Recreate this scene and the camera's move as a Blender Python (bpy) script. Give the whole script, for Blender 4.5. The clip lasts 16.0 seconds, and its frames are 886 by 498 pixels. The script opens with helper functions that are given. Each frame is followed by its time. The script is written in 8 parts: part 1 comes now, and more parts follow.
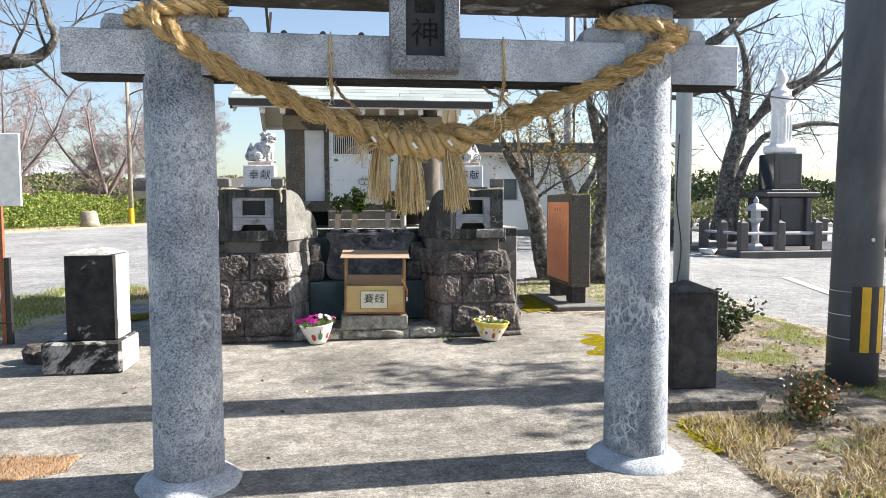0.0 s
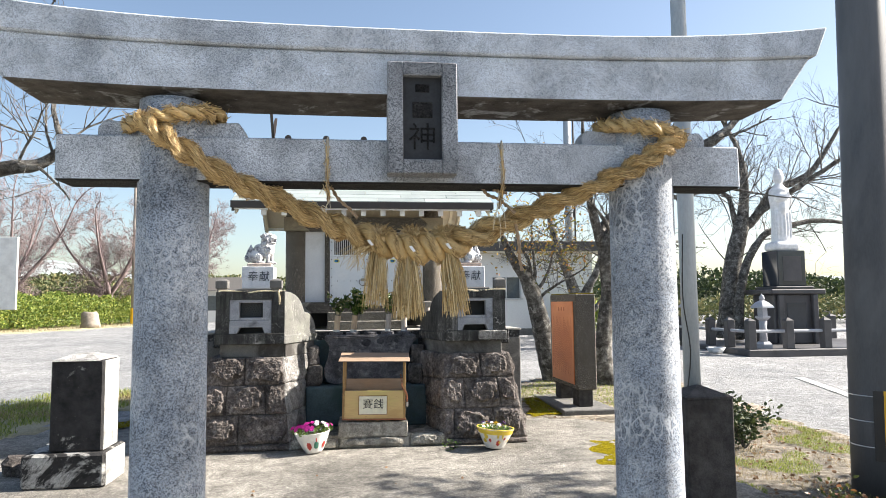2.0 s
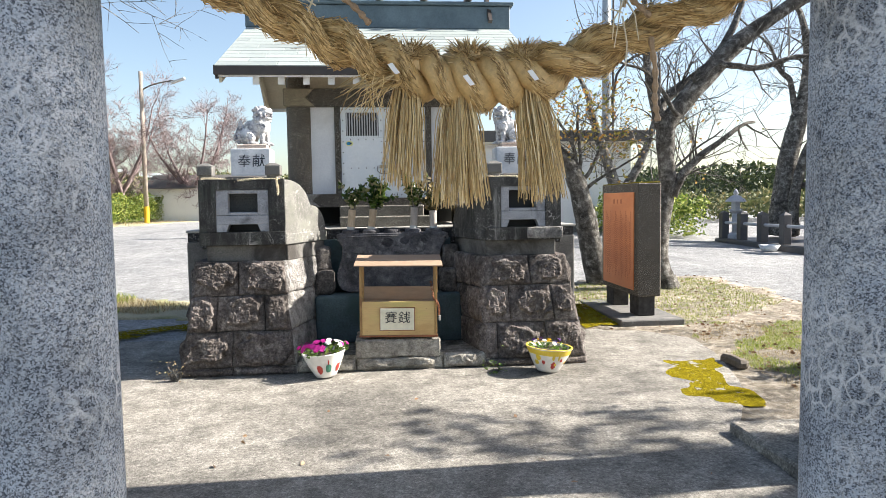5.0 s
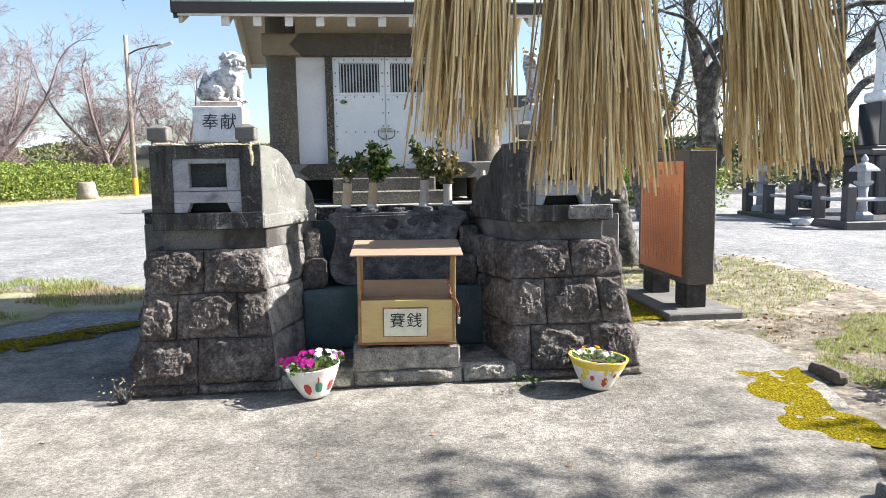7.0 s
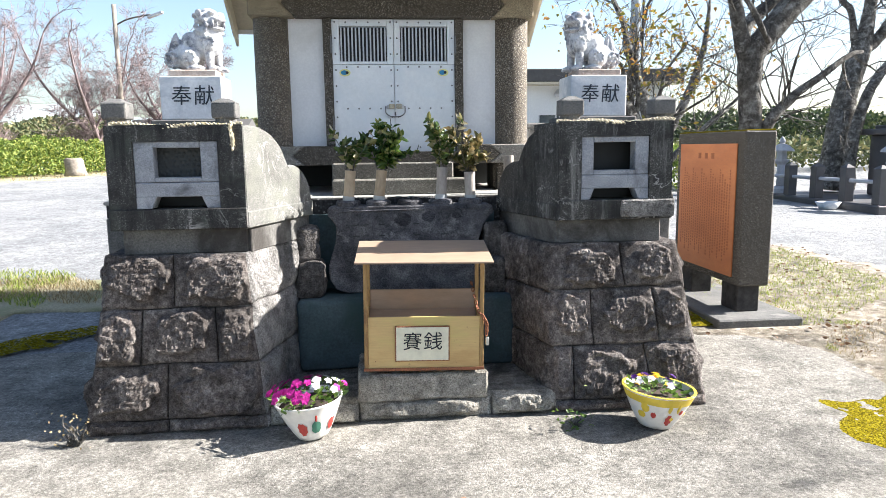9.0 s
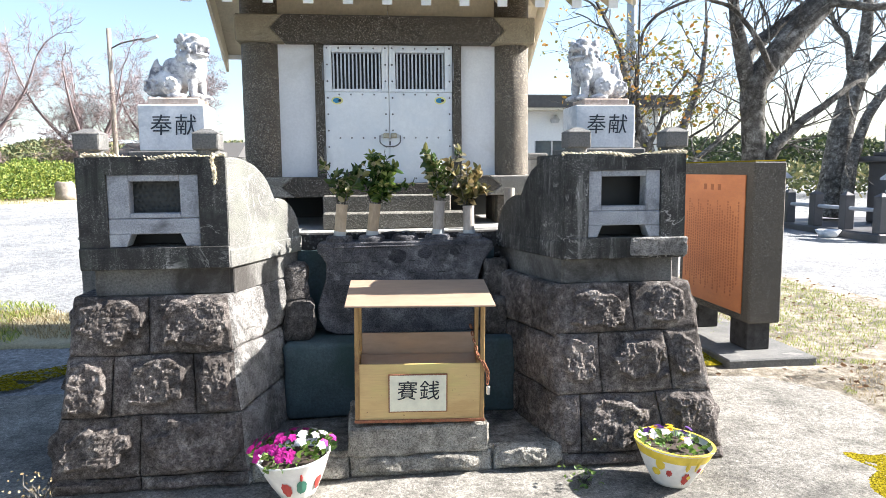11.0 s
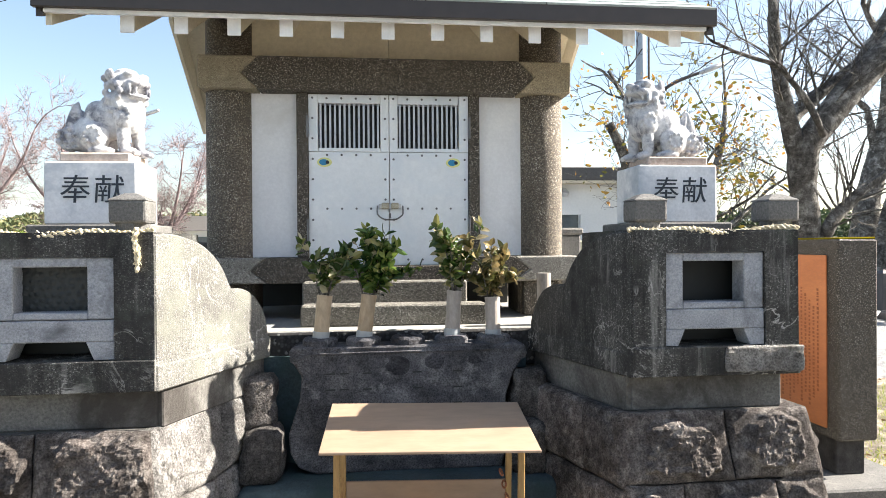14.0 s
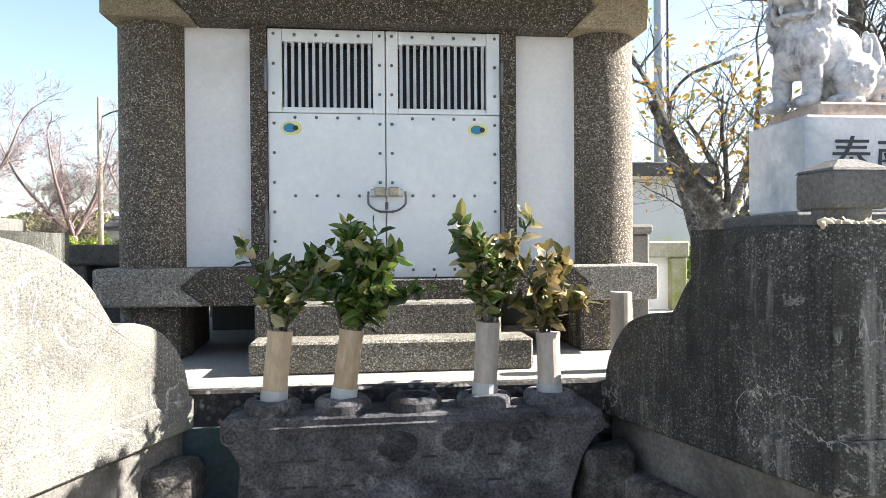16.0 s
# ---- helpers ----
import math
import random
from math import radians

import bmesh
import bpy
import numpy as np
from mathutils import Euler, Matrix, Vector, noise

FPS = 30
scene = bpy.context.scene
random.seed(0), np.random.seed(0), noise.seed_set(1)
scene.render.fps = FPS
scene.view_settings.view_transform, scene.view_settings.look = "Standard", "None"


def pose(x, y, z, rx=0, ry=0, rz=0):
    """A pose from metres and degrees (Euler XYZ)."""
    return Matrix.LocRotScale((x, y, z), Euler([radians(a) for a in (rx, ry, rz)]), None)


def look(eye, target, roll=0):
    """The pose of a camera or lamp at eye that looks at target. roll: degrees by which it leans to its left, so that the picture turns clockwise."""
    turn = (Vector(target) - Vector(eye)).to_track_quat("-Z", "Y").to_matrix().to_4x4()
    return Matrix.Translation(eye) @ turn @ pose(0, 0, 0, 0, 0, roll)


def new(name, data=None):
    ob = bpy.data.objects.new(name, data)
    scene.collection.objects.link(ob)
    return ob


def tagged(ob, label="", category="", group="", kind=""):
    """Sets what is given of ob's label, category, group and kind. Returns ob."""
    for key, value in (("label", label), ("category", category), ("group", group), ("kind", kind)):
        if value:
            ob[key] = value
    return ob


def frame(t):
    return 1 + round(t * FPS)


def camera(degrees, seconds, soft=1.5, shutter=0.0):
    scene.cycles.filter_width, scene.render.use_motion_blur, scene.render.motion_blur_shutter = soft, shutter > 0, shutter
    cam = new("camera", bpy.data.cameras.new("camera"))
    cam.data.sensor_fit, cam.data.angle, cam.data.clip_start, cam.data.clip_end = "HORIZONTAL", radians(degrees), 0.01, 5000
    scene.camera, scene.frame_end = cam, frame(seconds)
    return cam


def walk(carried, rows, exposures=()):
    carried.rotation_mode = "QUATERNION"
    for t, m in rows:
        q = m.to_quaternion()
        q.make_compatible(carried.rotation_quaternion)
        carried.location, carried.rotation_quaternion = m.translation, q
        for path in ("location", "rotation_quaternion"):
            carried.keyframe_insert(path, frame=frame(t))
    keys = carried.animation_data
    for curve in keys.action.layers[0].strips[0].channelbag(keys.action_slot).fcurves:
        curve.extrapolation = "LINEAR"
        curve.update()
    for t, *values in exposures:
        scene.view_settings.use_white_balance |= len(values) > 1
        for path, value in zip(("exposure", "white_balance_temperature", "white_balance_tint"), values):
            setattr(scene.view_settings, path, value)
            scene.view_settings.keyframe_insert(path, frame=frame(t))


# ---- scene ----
cam = camera(66.2, 16.0, soft=0.7)
METRES, EYE, TURN = 6.3, 1.45, -7.4
ROWS = [
    (0.0, 0.0, 0.0, 0.0, -0.01, -3.68, 0.23),
    (0.5, 0.002, 0.0148, 0.0039, -0.19, -1.65, 0.34),
    (1.0, 0.0041, 0.0158, 0.0058, -0.09, 1.19, 0.45),
    (1.5, 0.0046, 0.0154, 0.0068, 0.02, 3.65, 0.49),
    (2.0, 0.0039, 0.0203, 0.0056, 0.28, 4.55, 0.56),
    (2.5, -0.0006, 0.0337, 0.001, 0.46, 4.36, 0.64),
    (3.0, 0.0006, 0.066, -0.0033, 0.43, 2.88, 0.73),
    (3.5, 0.0017, 0.1095, -0.001, 0.93, 1.04, 0.84),
    (4.0, -0.0055, 0.1558, -0.0036, 1.78, -0.71, 0.85),
    (4.5, -0.0156, 0.2065, -0.0052, 1.91, -2.57, 0.88),
    (7.0, -0.0551, 0.4532, -0.0034, 1.74, -6.5, 0.98),
    (7.5, -0.0623, 0.4876, -0.0052, 1.88, -6.97, 0.93),
    (8.0, -0.0764, 0.5307, 0.0008, 1.83, -7.62, 0.85),
    (10.5, -0.0864, 0.6222, 0.0111, 1.06, -8.9, 0.64),
    (11.0, -0.0873, 0.6317, 0.0155, 1.08, -6.6, 0.54),
    (11.5, -0.0887, 0.6443, 0.0169, 0.69, -5.41, 0.53),
    (12.0, -0.096, 0.6743, 0.0213, 0.28, -4.32, 0.44),
    (12.5, -0.0973, 0.6976, 0.0249, -0.03, -2.43, 0.45),
    (13.0, -0.0927, 0.7212, 0.026, 0.4, -0.78, 0.48),
    (13.5, -0.0924, 0.75, 0.0235, 0.97, -0.32, 0.47),
    (14.0, -0.1012, 0.7933, 0.0204, 1.17, -0.42, 0.39),
    (14.5, -0.109, 0.8419, 0.02, 1.69, -0.49, 0.41),
    (15.0, -0.1107, 0.8925, 0.0213, 1.61, -0.48, 0.44),
    (15.5, -0.1118, 0.9354, 0.0203, 1.62, -0.44, 0.46),
    (16.0, -0.1168, 0.9775, 0.0223, 1.26, -0.41, 0.4),
]
EXPOSURES = [(0.0, 1.55, 6650, 10), (2.0, 1.56, 6750, 10), (4.5, 1.63, 6750, 10), (8.0, 1.74, 6350, 10), (11.0, 2.01, 6350, 10), (12.5, 2.02, 6550, 10), (13.5, 1.92, 6800, 10), (14.5, 2.06, 6850, 10), (16.0, 2.18, 6800, 10)]
walk(cam, [(t, pose(0, 0, EYE, 0, 0, TURN) @ pose(METRES * x, METRES * y, METRES * z, 90 + pitch, roll, yaw)) for t, x, y, z, yaw, pitch, roll in ROWS],
     EXPOSURES)

# ---- light: a low sun from the +x side, clear sky ----
SUN_ELEV, SUN_AZ = 34.5, 1.5          # degrees; azimuth from +x towards +y
world = bpy.data.worlds.new("world")
scene.world = world
world.use_nodes = True
wn = world.node_tree.nodes
wl = world.node_tree.links
sky = wn.new("ShaderNodeTexSky")
sky.sky_type = "NISHITA"
sky.sun_disc = False
sky.sun_elevation = radians(SUN_ELEV)
sky.sun_rotation = radians(90 - SUN_AZ)
sky.air_density, sky.dust_density, sky.ozone_density = 1.0, 1.4, 1.0
wn["Background"].inputs["Strength"].default_value = 0.074
wl.new(sky.outputs[0], wn["Background"].inputs["Color"])
sun_data = bpy.data.lights.new("sun", "SUN")
sun_data.energy, sun_data.angle, sun_data.color = 5.0, radians(0.53), (1.0, 0.955, 0.89)
sun = new("sun", sun_data)
sun_dir = Vector((math.cos(radians(SUN_ELEV)) * math.cos(radians(SUN_AZ)), math.cos(radians(SUN_ELEV)) * math.sin(radians(SUN_AZ)), math.sin(radians(SUN_ELEV))))
sun.matrix_world = look(sun_dir * 60, (0, 0, 0))


# ---- tools ----
def link_mesh(name, bm, material, smooth=False):
    me = bpy.data.meshes.new(name)
    bm.to_mesh(me)
    bm.free()
    if material:
        me.materials.append(material)
    if smooth:
        for p in me.polygons:
            p.use_smooth = True
    return me


def thing(name, loc, label, category, group="", kind=""):
    """An empty at the base of a thing, to which its parts are given."""
    ob = new(name)
    ob.empty_display_size = 0.1
    ob.location = loc
    return tagged(ob, label, category, group, kind)


def root_of(ob):
    while ob.parent:
        ob = ob.parent
    return ob


def part(name, bm, material, parent, label="", smooth=False):
    """One mesh, modelled in world places, under a thing or a part."""
    root = root_of(parent)
    bmesh.ops.translate(bm, verts=bm.verts, vec=-Vector(root.location))
    ob = new(name, link_mesh(name, bm, material, smooth))
    ob.parent = parent
    if label:
        ob["label"] = label
    return ob


def solo(name, bm, material, label, category, group="", kind="", smooth=False):
    """A thing of one mesh."""
    lo = [min(v.co[i] for v in bm.verts) for i in range(3)]
    hi = [max(v.co[i] for v in bm.verts) for i in range(3)]
    base = Vector(((lo[0] + hi[0]) / 2, (lo[1] + hi[1]) / 2, lo[2]))
    bmesh.ops.translate(bm, verts=bm.verts, vec=-base)
    ob = new(name, link_mesh(name, bm, material, smooth))
    ob.location = base
    return tagged(ob, label, category, group, kind)


def bx(x0, x1, y0, y1, z0, z1, b=0.005, seg=1):
    bm = bmesh.new()
    bmesh.ops.create_cube(bm, size=1)
    for v in bm.verts:
        v.co = Vector((x0 if v.co.x < 0 else x1, y0 if v.co.y < 0 else y1, z0 if v.co.z < 0 else z1))
    if b > 0:
        bmesh.ops.bevel(bm, geom=list(bm.edges), offset=b, segments=seg, affect="EDGES", profile=0.5)
    return bm


def join(*bms):
    """Several bmeshes as one."""
    out = bmesh.new()
    for b in bms:
        me = bpy.data.meshes.new("tmp")
        b.to_mesh(me)
        b.free()
        out.from_mesh(me)
        bpy.data.meshes.remove(me)
    return out


def prism(poly, axis, a, b, bevel=0.0):
    """A polygon of 2D points, pushed along an axis from a to b. axis x: points are (y, z); y: (x, z); z: (x, y)."""
    bm = bmesh.new()
    def at(p, h):
        if axis == "x":
            return (h, p[0], p[1])
        if axis == "y":
            return (p[0], h, p[1])
        return (p[0], p[1], h)
    lo = [bm.verts.new(at(p, a)) for p in poly]
    hi = [bm.verts.new(at(p, b)) for p in poly]
    n = len(poly)
    bm.faces.new(lo)
    bm.faces.new(hi[::-1])
    for i in range(n):
        bm.faces.new((lo[i], hi[i], hi[(i + 1) % n], lo[(i + 1) % n]))
    bmesh.ops.recalc_face_normals(bm, faces=bm.faces)
    if bevel:
        bmesh.ops.bevel(bm, geom=list(bm.edges), offset=bevel, segments=1, affect="EDGES", profile=0.5)
    return bm


def lathe(profile, cx, cy, n=24, sx=1.0, sy=1.0):
    """Turned shape from (radius, z) points."""
    bm = bmesh.new()
    rings = []
    for r, z in profile:
        rings.append([bm.verts.new((cx + sx * r * math.cos(2 * math.pi * i / n), cy + sy * r * math.sin(2 * math.pi * i / n), z)) for i in range(n)])
    for a, b in zip(rings, rings[1:]):
        for i in range(n):
            bm.faces.new((a[i], a[(i + 1) % n], b[(i + 1) % n], b[i]))
    bm.faces.new(rings[0][::-1])
    bm.faces.new(rings[-1])
    bmesh.ops.recalc_face_normals(bm, faces=bm.faces)
    return bm


def add_tube(verts, faces, pts, radii, n=6, cap=True):
    """A tube along points into plain lists, for from_pydata."""
    pts = [Vector(p) for p in pts]
    base = len(verts)
    t0 = (pts[1] - pts[0]).normalized()
    u = t0.orthogonal().normalized()
    for i, p in enumerate(pts):
        t = (pts[min(i + 1, len(pts) - 1)] - pts[max(i - 1, 0)])
        t = t.normalized() if t.length > 1e-9 else t0
        u = (u - t * u.dot(t))
        u = u.normalized() if u.length > 1e-6 else t.orthogonal().normalized()
        w = t.cross(u)
        for k in range(n):
            a = 2 * math.pi * k / n
            verts.append(p + (u * math.cos(a) + w * math.sin(a)) * radii[i])
    for i in range(len(pts) - 1):
        for k in range(n):
            a, b = base + i * n + k, base + i * n + (k + 1) % n
            faces.append((a, b, b + n, a + n))
    if cap:
        faces.append(tuple(range(base + n - 1, base - 1, -1)))
        faces.append(tuple(base + (len(pts) - 1) * n + k for k in range(n)))


def bm_lists(verts, faces):
    me = bpy.data.meshes.new("tmp")
    me.from_pydata([tuple(v) for v in verts], [], faces)
    bm = bmesh.new()
    bm.from_mesh(me)
    bpy.data.meshes.remove(me)
    return bm


def tube(pts, radii, n=8, cap=True):
    v, f = [], []
    if not hasattr(radii, "__len__"):
        radii = [radii] * len(pts)
    add_tube(v, f, pts, radii, n, cap)
    return bm_lists(v, f)


def rod(a, b, r, n=10, r2=None):
    return tube([a, b], [r, r if r2 is None else r2], n)


def spline(pts, steps):
    """Catmull-Rom through points."""
    p = [Vector(q) for q in pts]
    p = [p[0] * 2 - p[1]] + p + [p[-1] * 2 - p[-2]]
    out = []
    for i in range(1, len(p) - 2):
        for k in range(steps):
            t = k / steps
            a, b, c, d = p[i - 1], p[i], p[i + 1], p[i + 2]
            out.append(0.5 * ((2 * b) + (c - a) * t + (2 * a - 5 * b + 4 * c - d) * t * t + (3 * b - a - 3 * c + d) * t ** 3))
    out.append(p[-2])
    return out


def rough(bm, amount, scale, seed=0.0, only=None):
    """Push the points about by noise, for worn and hewn shapes."""
    for v in bm.verts:
        if only and not only(v.co):
            continue
        q = v.co * scale + Vector((seed, seed * 1.7, -seed))
        v.co += Vector(noise.noise_vector(q)) * amount
    return bm


def text_bm(body, size, m, depth=0.002, space=1.0, slant=0.0):
    """Writing as a mesh, centred, in the pose m (x along the line, y up)."""
    c = bpy.data.curves.new("writing", "FONT")
    c.body, c.size, c.align_x, c.align_y, c.extrude = body, size, "CENTER", "CENTER", depth
    c.space_character, c.shear = space, slant
    o = bpy.data.objects.new("writing", c)
    scene.collection.objects.link(o)
    bpy.context.view_layer.update()
    me = bpy.data.meshes.new_from_object(o.evaluated_get(bpy.context.evaluated_depsgraph_get()))
    bm = bmesh.new()
    bm.from_mesh(me)
    bpy.data.meshes.remove(me)
    bpy.data.objects.remove(o)
    bpy.data.curves.remove(c)
    bmesh.ops.transform(bm, matrix=m, verts=bm.verts)
    return bm


def inside(poly, x, y):
    c = False
    for (x0, y0), (x1, y1) in zip(poly, poly[1:] + poly[:1]):
        if (y0 > y) != (y1 > y) and x < (x1 - x0) * (y - y0) / (y1 - y0) + x0:
            c = not c
    return c


def gz(x, y):
    """Height of the ground: level round the shrine's forecourt, rising slowly behind."""
    side = max(0.0, min(1.0, (x - 6.0) / 3.5)) * max(0.0, min(1.0, (24.0 - y) / 4.0))
    return 0.037 * max(0.0, min(y, 24.0) - 8.3) * (1 - 0.55 * side)


def sheet(poly, step, dz, jitter=0.15, bumps=0.0, seed=0.0, thick=0.05):
    """A patch of ground with an uneven rim, lying on the ground."""
    xs, ys = [p[0] for p in poly], [p[1] for p in poly]
    nx, ny = int((max(xs) - min(xs)) / step) + 2, int((max(ys) - min(ys)) / step) + 2
    keep = {}
    faces = []
    verts = []
    def vid(i, j):
        if (i, j) not in keep:
            x, y = min(xs) + i * step, min(ys) + j * step
            o = noise.noise_vector(Vector((x * 2.1 + seed, y * 2.1, seed)))
            x2, y2 = x + o.x * step * 0.5, y + o.y * step * 0.5
            keep[i, j] = len(verts)
            verts.append(Vector((x2, y2, gz(x2, y2) + dz + bumps * noise.noise(Vector((x * 1.3, y * 1.3, seed))) + 0.4 * bumps * noise.noise(Vector((x * 5, y * 5, seed))))))
        return keep[i, j]
    for i in range(nx):
        for j in range(ny):
            x, y = min(xs) + (i + 0.5) * step, min(ys) + (j + 0.5) * step
            o = noise.noise_vector(Vector((x * 1.7 + seed, y * 1.7, 3.3)))
            if inside(poly, x + o.x * jitter * 2, y + o.y * jitter * 2):
                faces.append((vid(i, j), vid(i + 1, j), vid(i + 1, j + 1), vid(i, j + 1)))
    bm = bm_lists(verts, faces)
    rim = [e for e in bm.edges if e.is_boundary]
    if thick and rim:
        ext = bmesh.ops.extrude_edge_only(bm, edges=rim)
        for g in ext["geom"]:
            if isinstance(g, bmesh.types.BMVert):
                g.co.z -= thick
    return bm


def lumpy(bm, amount, scale, seed=0.0, cuts=7):
    """A finer mesh pushed about by noise at two sizes."""
    bmesh.ops.subdivide_edges(bm, edges=[e for e in bm.edges if e.calc_length() > 0.05], cuts=cuts, use_grid_fill=True)
    rough(bm, amount, scale, seed)
    return rough(bm, amount * 0.4, scale * 3.1, seed + 4)


# ---- materials ----
def nodes_of(name):
    m = bpy.data.materials.new(name)
    m.use_nodes = True
    nt = m.node_tree
    return m, nt, nt.nodes["Principled BSDF"]


def ramp(nt, src, stops, interp="LINEAR"):
    r = nt.nodes.new("ShaderNodeValToRGB")
    r.color_ramp.interpolation = interp
    while len(r.color_ramp.elements) < len(stops):
        r.color_ramp.elements.new(0.5)
    for e, (p, c) in zip(r.color_ramp.elements, stops):
        e.position = p
        e.color = (*c, 1) if hasattr(c, "__len__") else (c, c, c, 1)
    nt.links.new(src, r.inputs[0])
    return r.outputs["Color"]


def pos_of(nt, stretch=(1, 1, 1)):
    g = nt.nodes.new("ShaderNodeNewGeometry")
    m = nt.nodes.new("ShaderNodeMapping")
    m.inputs["Scale"].default_value = stretch
    nt.links.new(g.outputs["Position"], m.inputs["Vector"])
    return m.outputs["Vector"]


def noise_of(nt, vec, scale, detail=4.0, rough=0.6, distort=0.0):
    n = nt.nodes.new("ShaderNodeTexNoise")
    n.inputs["Scale"].default_value, n.inputs["Detail"].default_value = scale, detail
    n.inputs["Roughness"].default_value, n.inputs["Distortion"].default_value = rough, distort
    nt.links.new(vec, n.inputs["Vector"])
    return n.outputs["Fac"]


def voro(nt, vec, scale, feature="F1", out="Color", rand=1.0):
    n = nt.nodes.new("ShaderNodeTexVoronoi")
    n.feature = feature
    n.inputs["Scale"].default_value = scale
    n.inputs["Randomness"].default_value = rand
    nt.links.new(vec, n.inputs["Vector"])
    return n.outputs[out]


def mix(nt, fac, a, b, mode="MIX"):
    n = nt.nodes.new("ShaderNodeMix")
    n.data_type, n.blend_type = "RGBA", mode
    for sock, val in ((n.inputs["Factor"], fac), (n.inputs["A"], a), (n.inputs["B"], b)):
        if hasattr(val, "links") or hasattr(val, "is_linked"):
            nt.links.new(val, sock)
        elif hasattr(val, "__len__"):
            sock.default_value = (*val, 1)
        else:
            sock.default_value = val
    return n.outputs["Result"]


def bump(nt, bsdf, height, strength, dist):
    b = nt.nodes.new("ShaderNodeBump")
    b.inputs["Strength"].default_value, b.inputs["Distance"].default_value = strength, dist
    nt.links.new(height, b.inputs["Height"])
    nt.links.new(b.outputs[0], bsdf.inputs["Normal"])


def surface(name, dark, light, scale, grain=60.0, grain_amt=0.35, rough=0.8, bump_amt=0.3, bump_dist=0.004, metal=0.0,
            stain=None, stain_scale=2.0, stain_lo=0.5, stain_hi=0.65, stretch=(1, 1, 1), vary=0.0, spec=0.5):
    """A two-scale mottled surface, with optional stains in patches."""
    m, nt, b = nodes_of(name)
    v = pos_of(nt, stretch)
    col = ramp(nt, noise_of(nt, v, scale, 5), [(0.3, dark), (0.7, light)])
    g = noise_of(nt, v, grain, 3, 0.7)
    col = mix(nt, grain_amt, col, ramp(nt, g, [(0.3, tuple(c * 0.45 for c in dark)), (0.7, tuple(min(1, c * 1.25) for c in light))]))
    if stain:
        f = ramp(nt, noise_of(nt, v, stain_scale, 6, 0.65, 0.4), [(stain_lo, 0.0), (stain_hi, 1.0)])
        col = mix(nt, f, col, stain)
    if vary:
        oi = nt.nodes.new("ShaderNodeObjectInfo")
        col = mix(nt, vary, col, ramp(nt, oi.outputs["Random"], [(0.0, tuple(c * 0.6 for c in dark)), (1.0, tuple(min(1, c * 1.2) for c in light))]))
    nt.links.new(col, b.inputs["Base Color"])
    nt.links.new(ramp(nt, g, [(0.2, max(0.02, rough - 0.1)), (0.8, min(1, rough + 0.1))]), b.inputs["Roughness"])
    b.inputs["Metallic"].default_value = metal
    b.inputs["Specular IOR Level"].default_value = spec
    bump(nt, b, g, bump_amt, bump_dist)
    return m


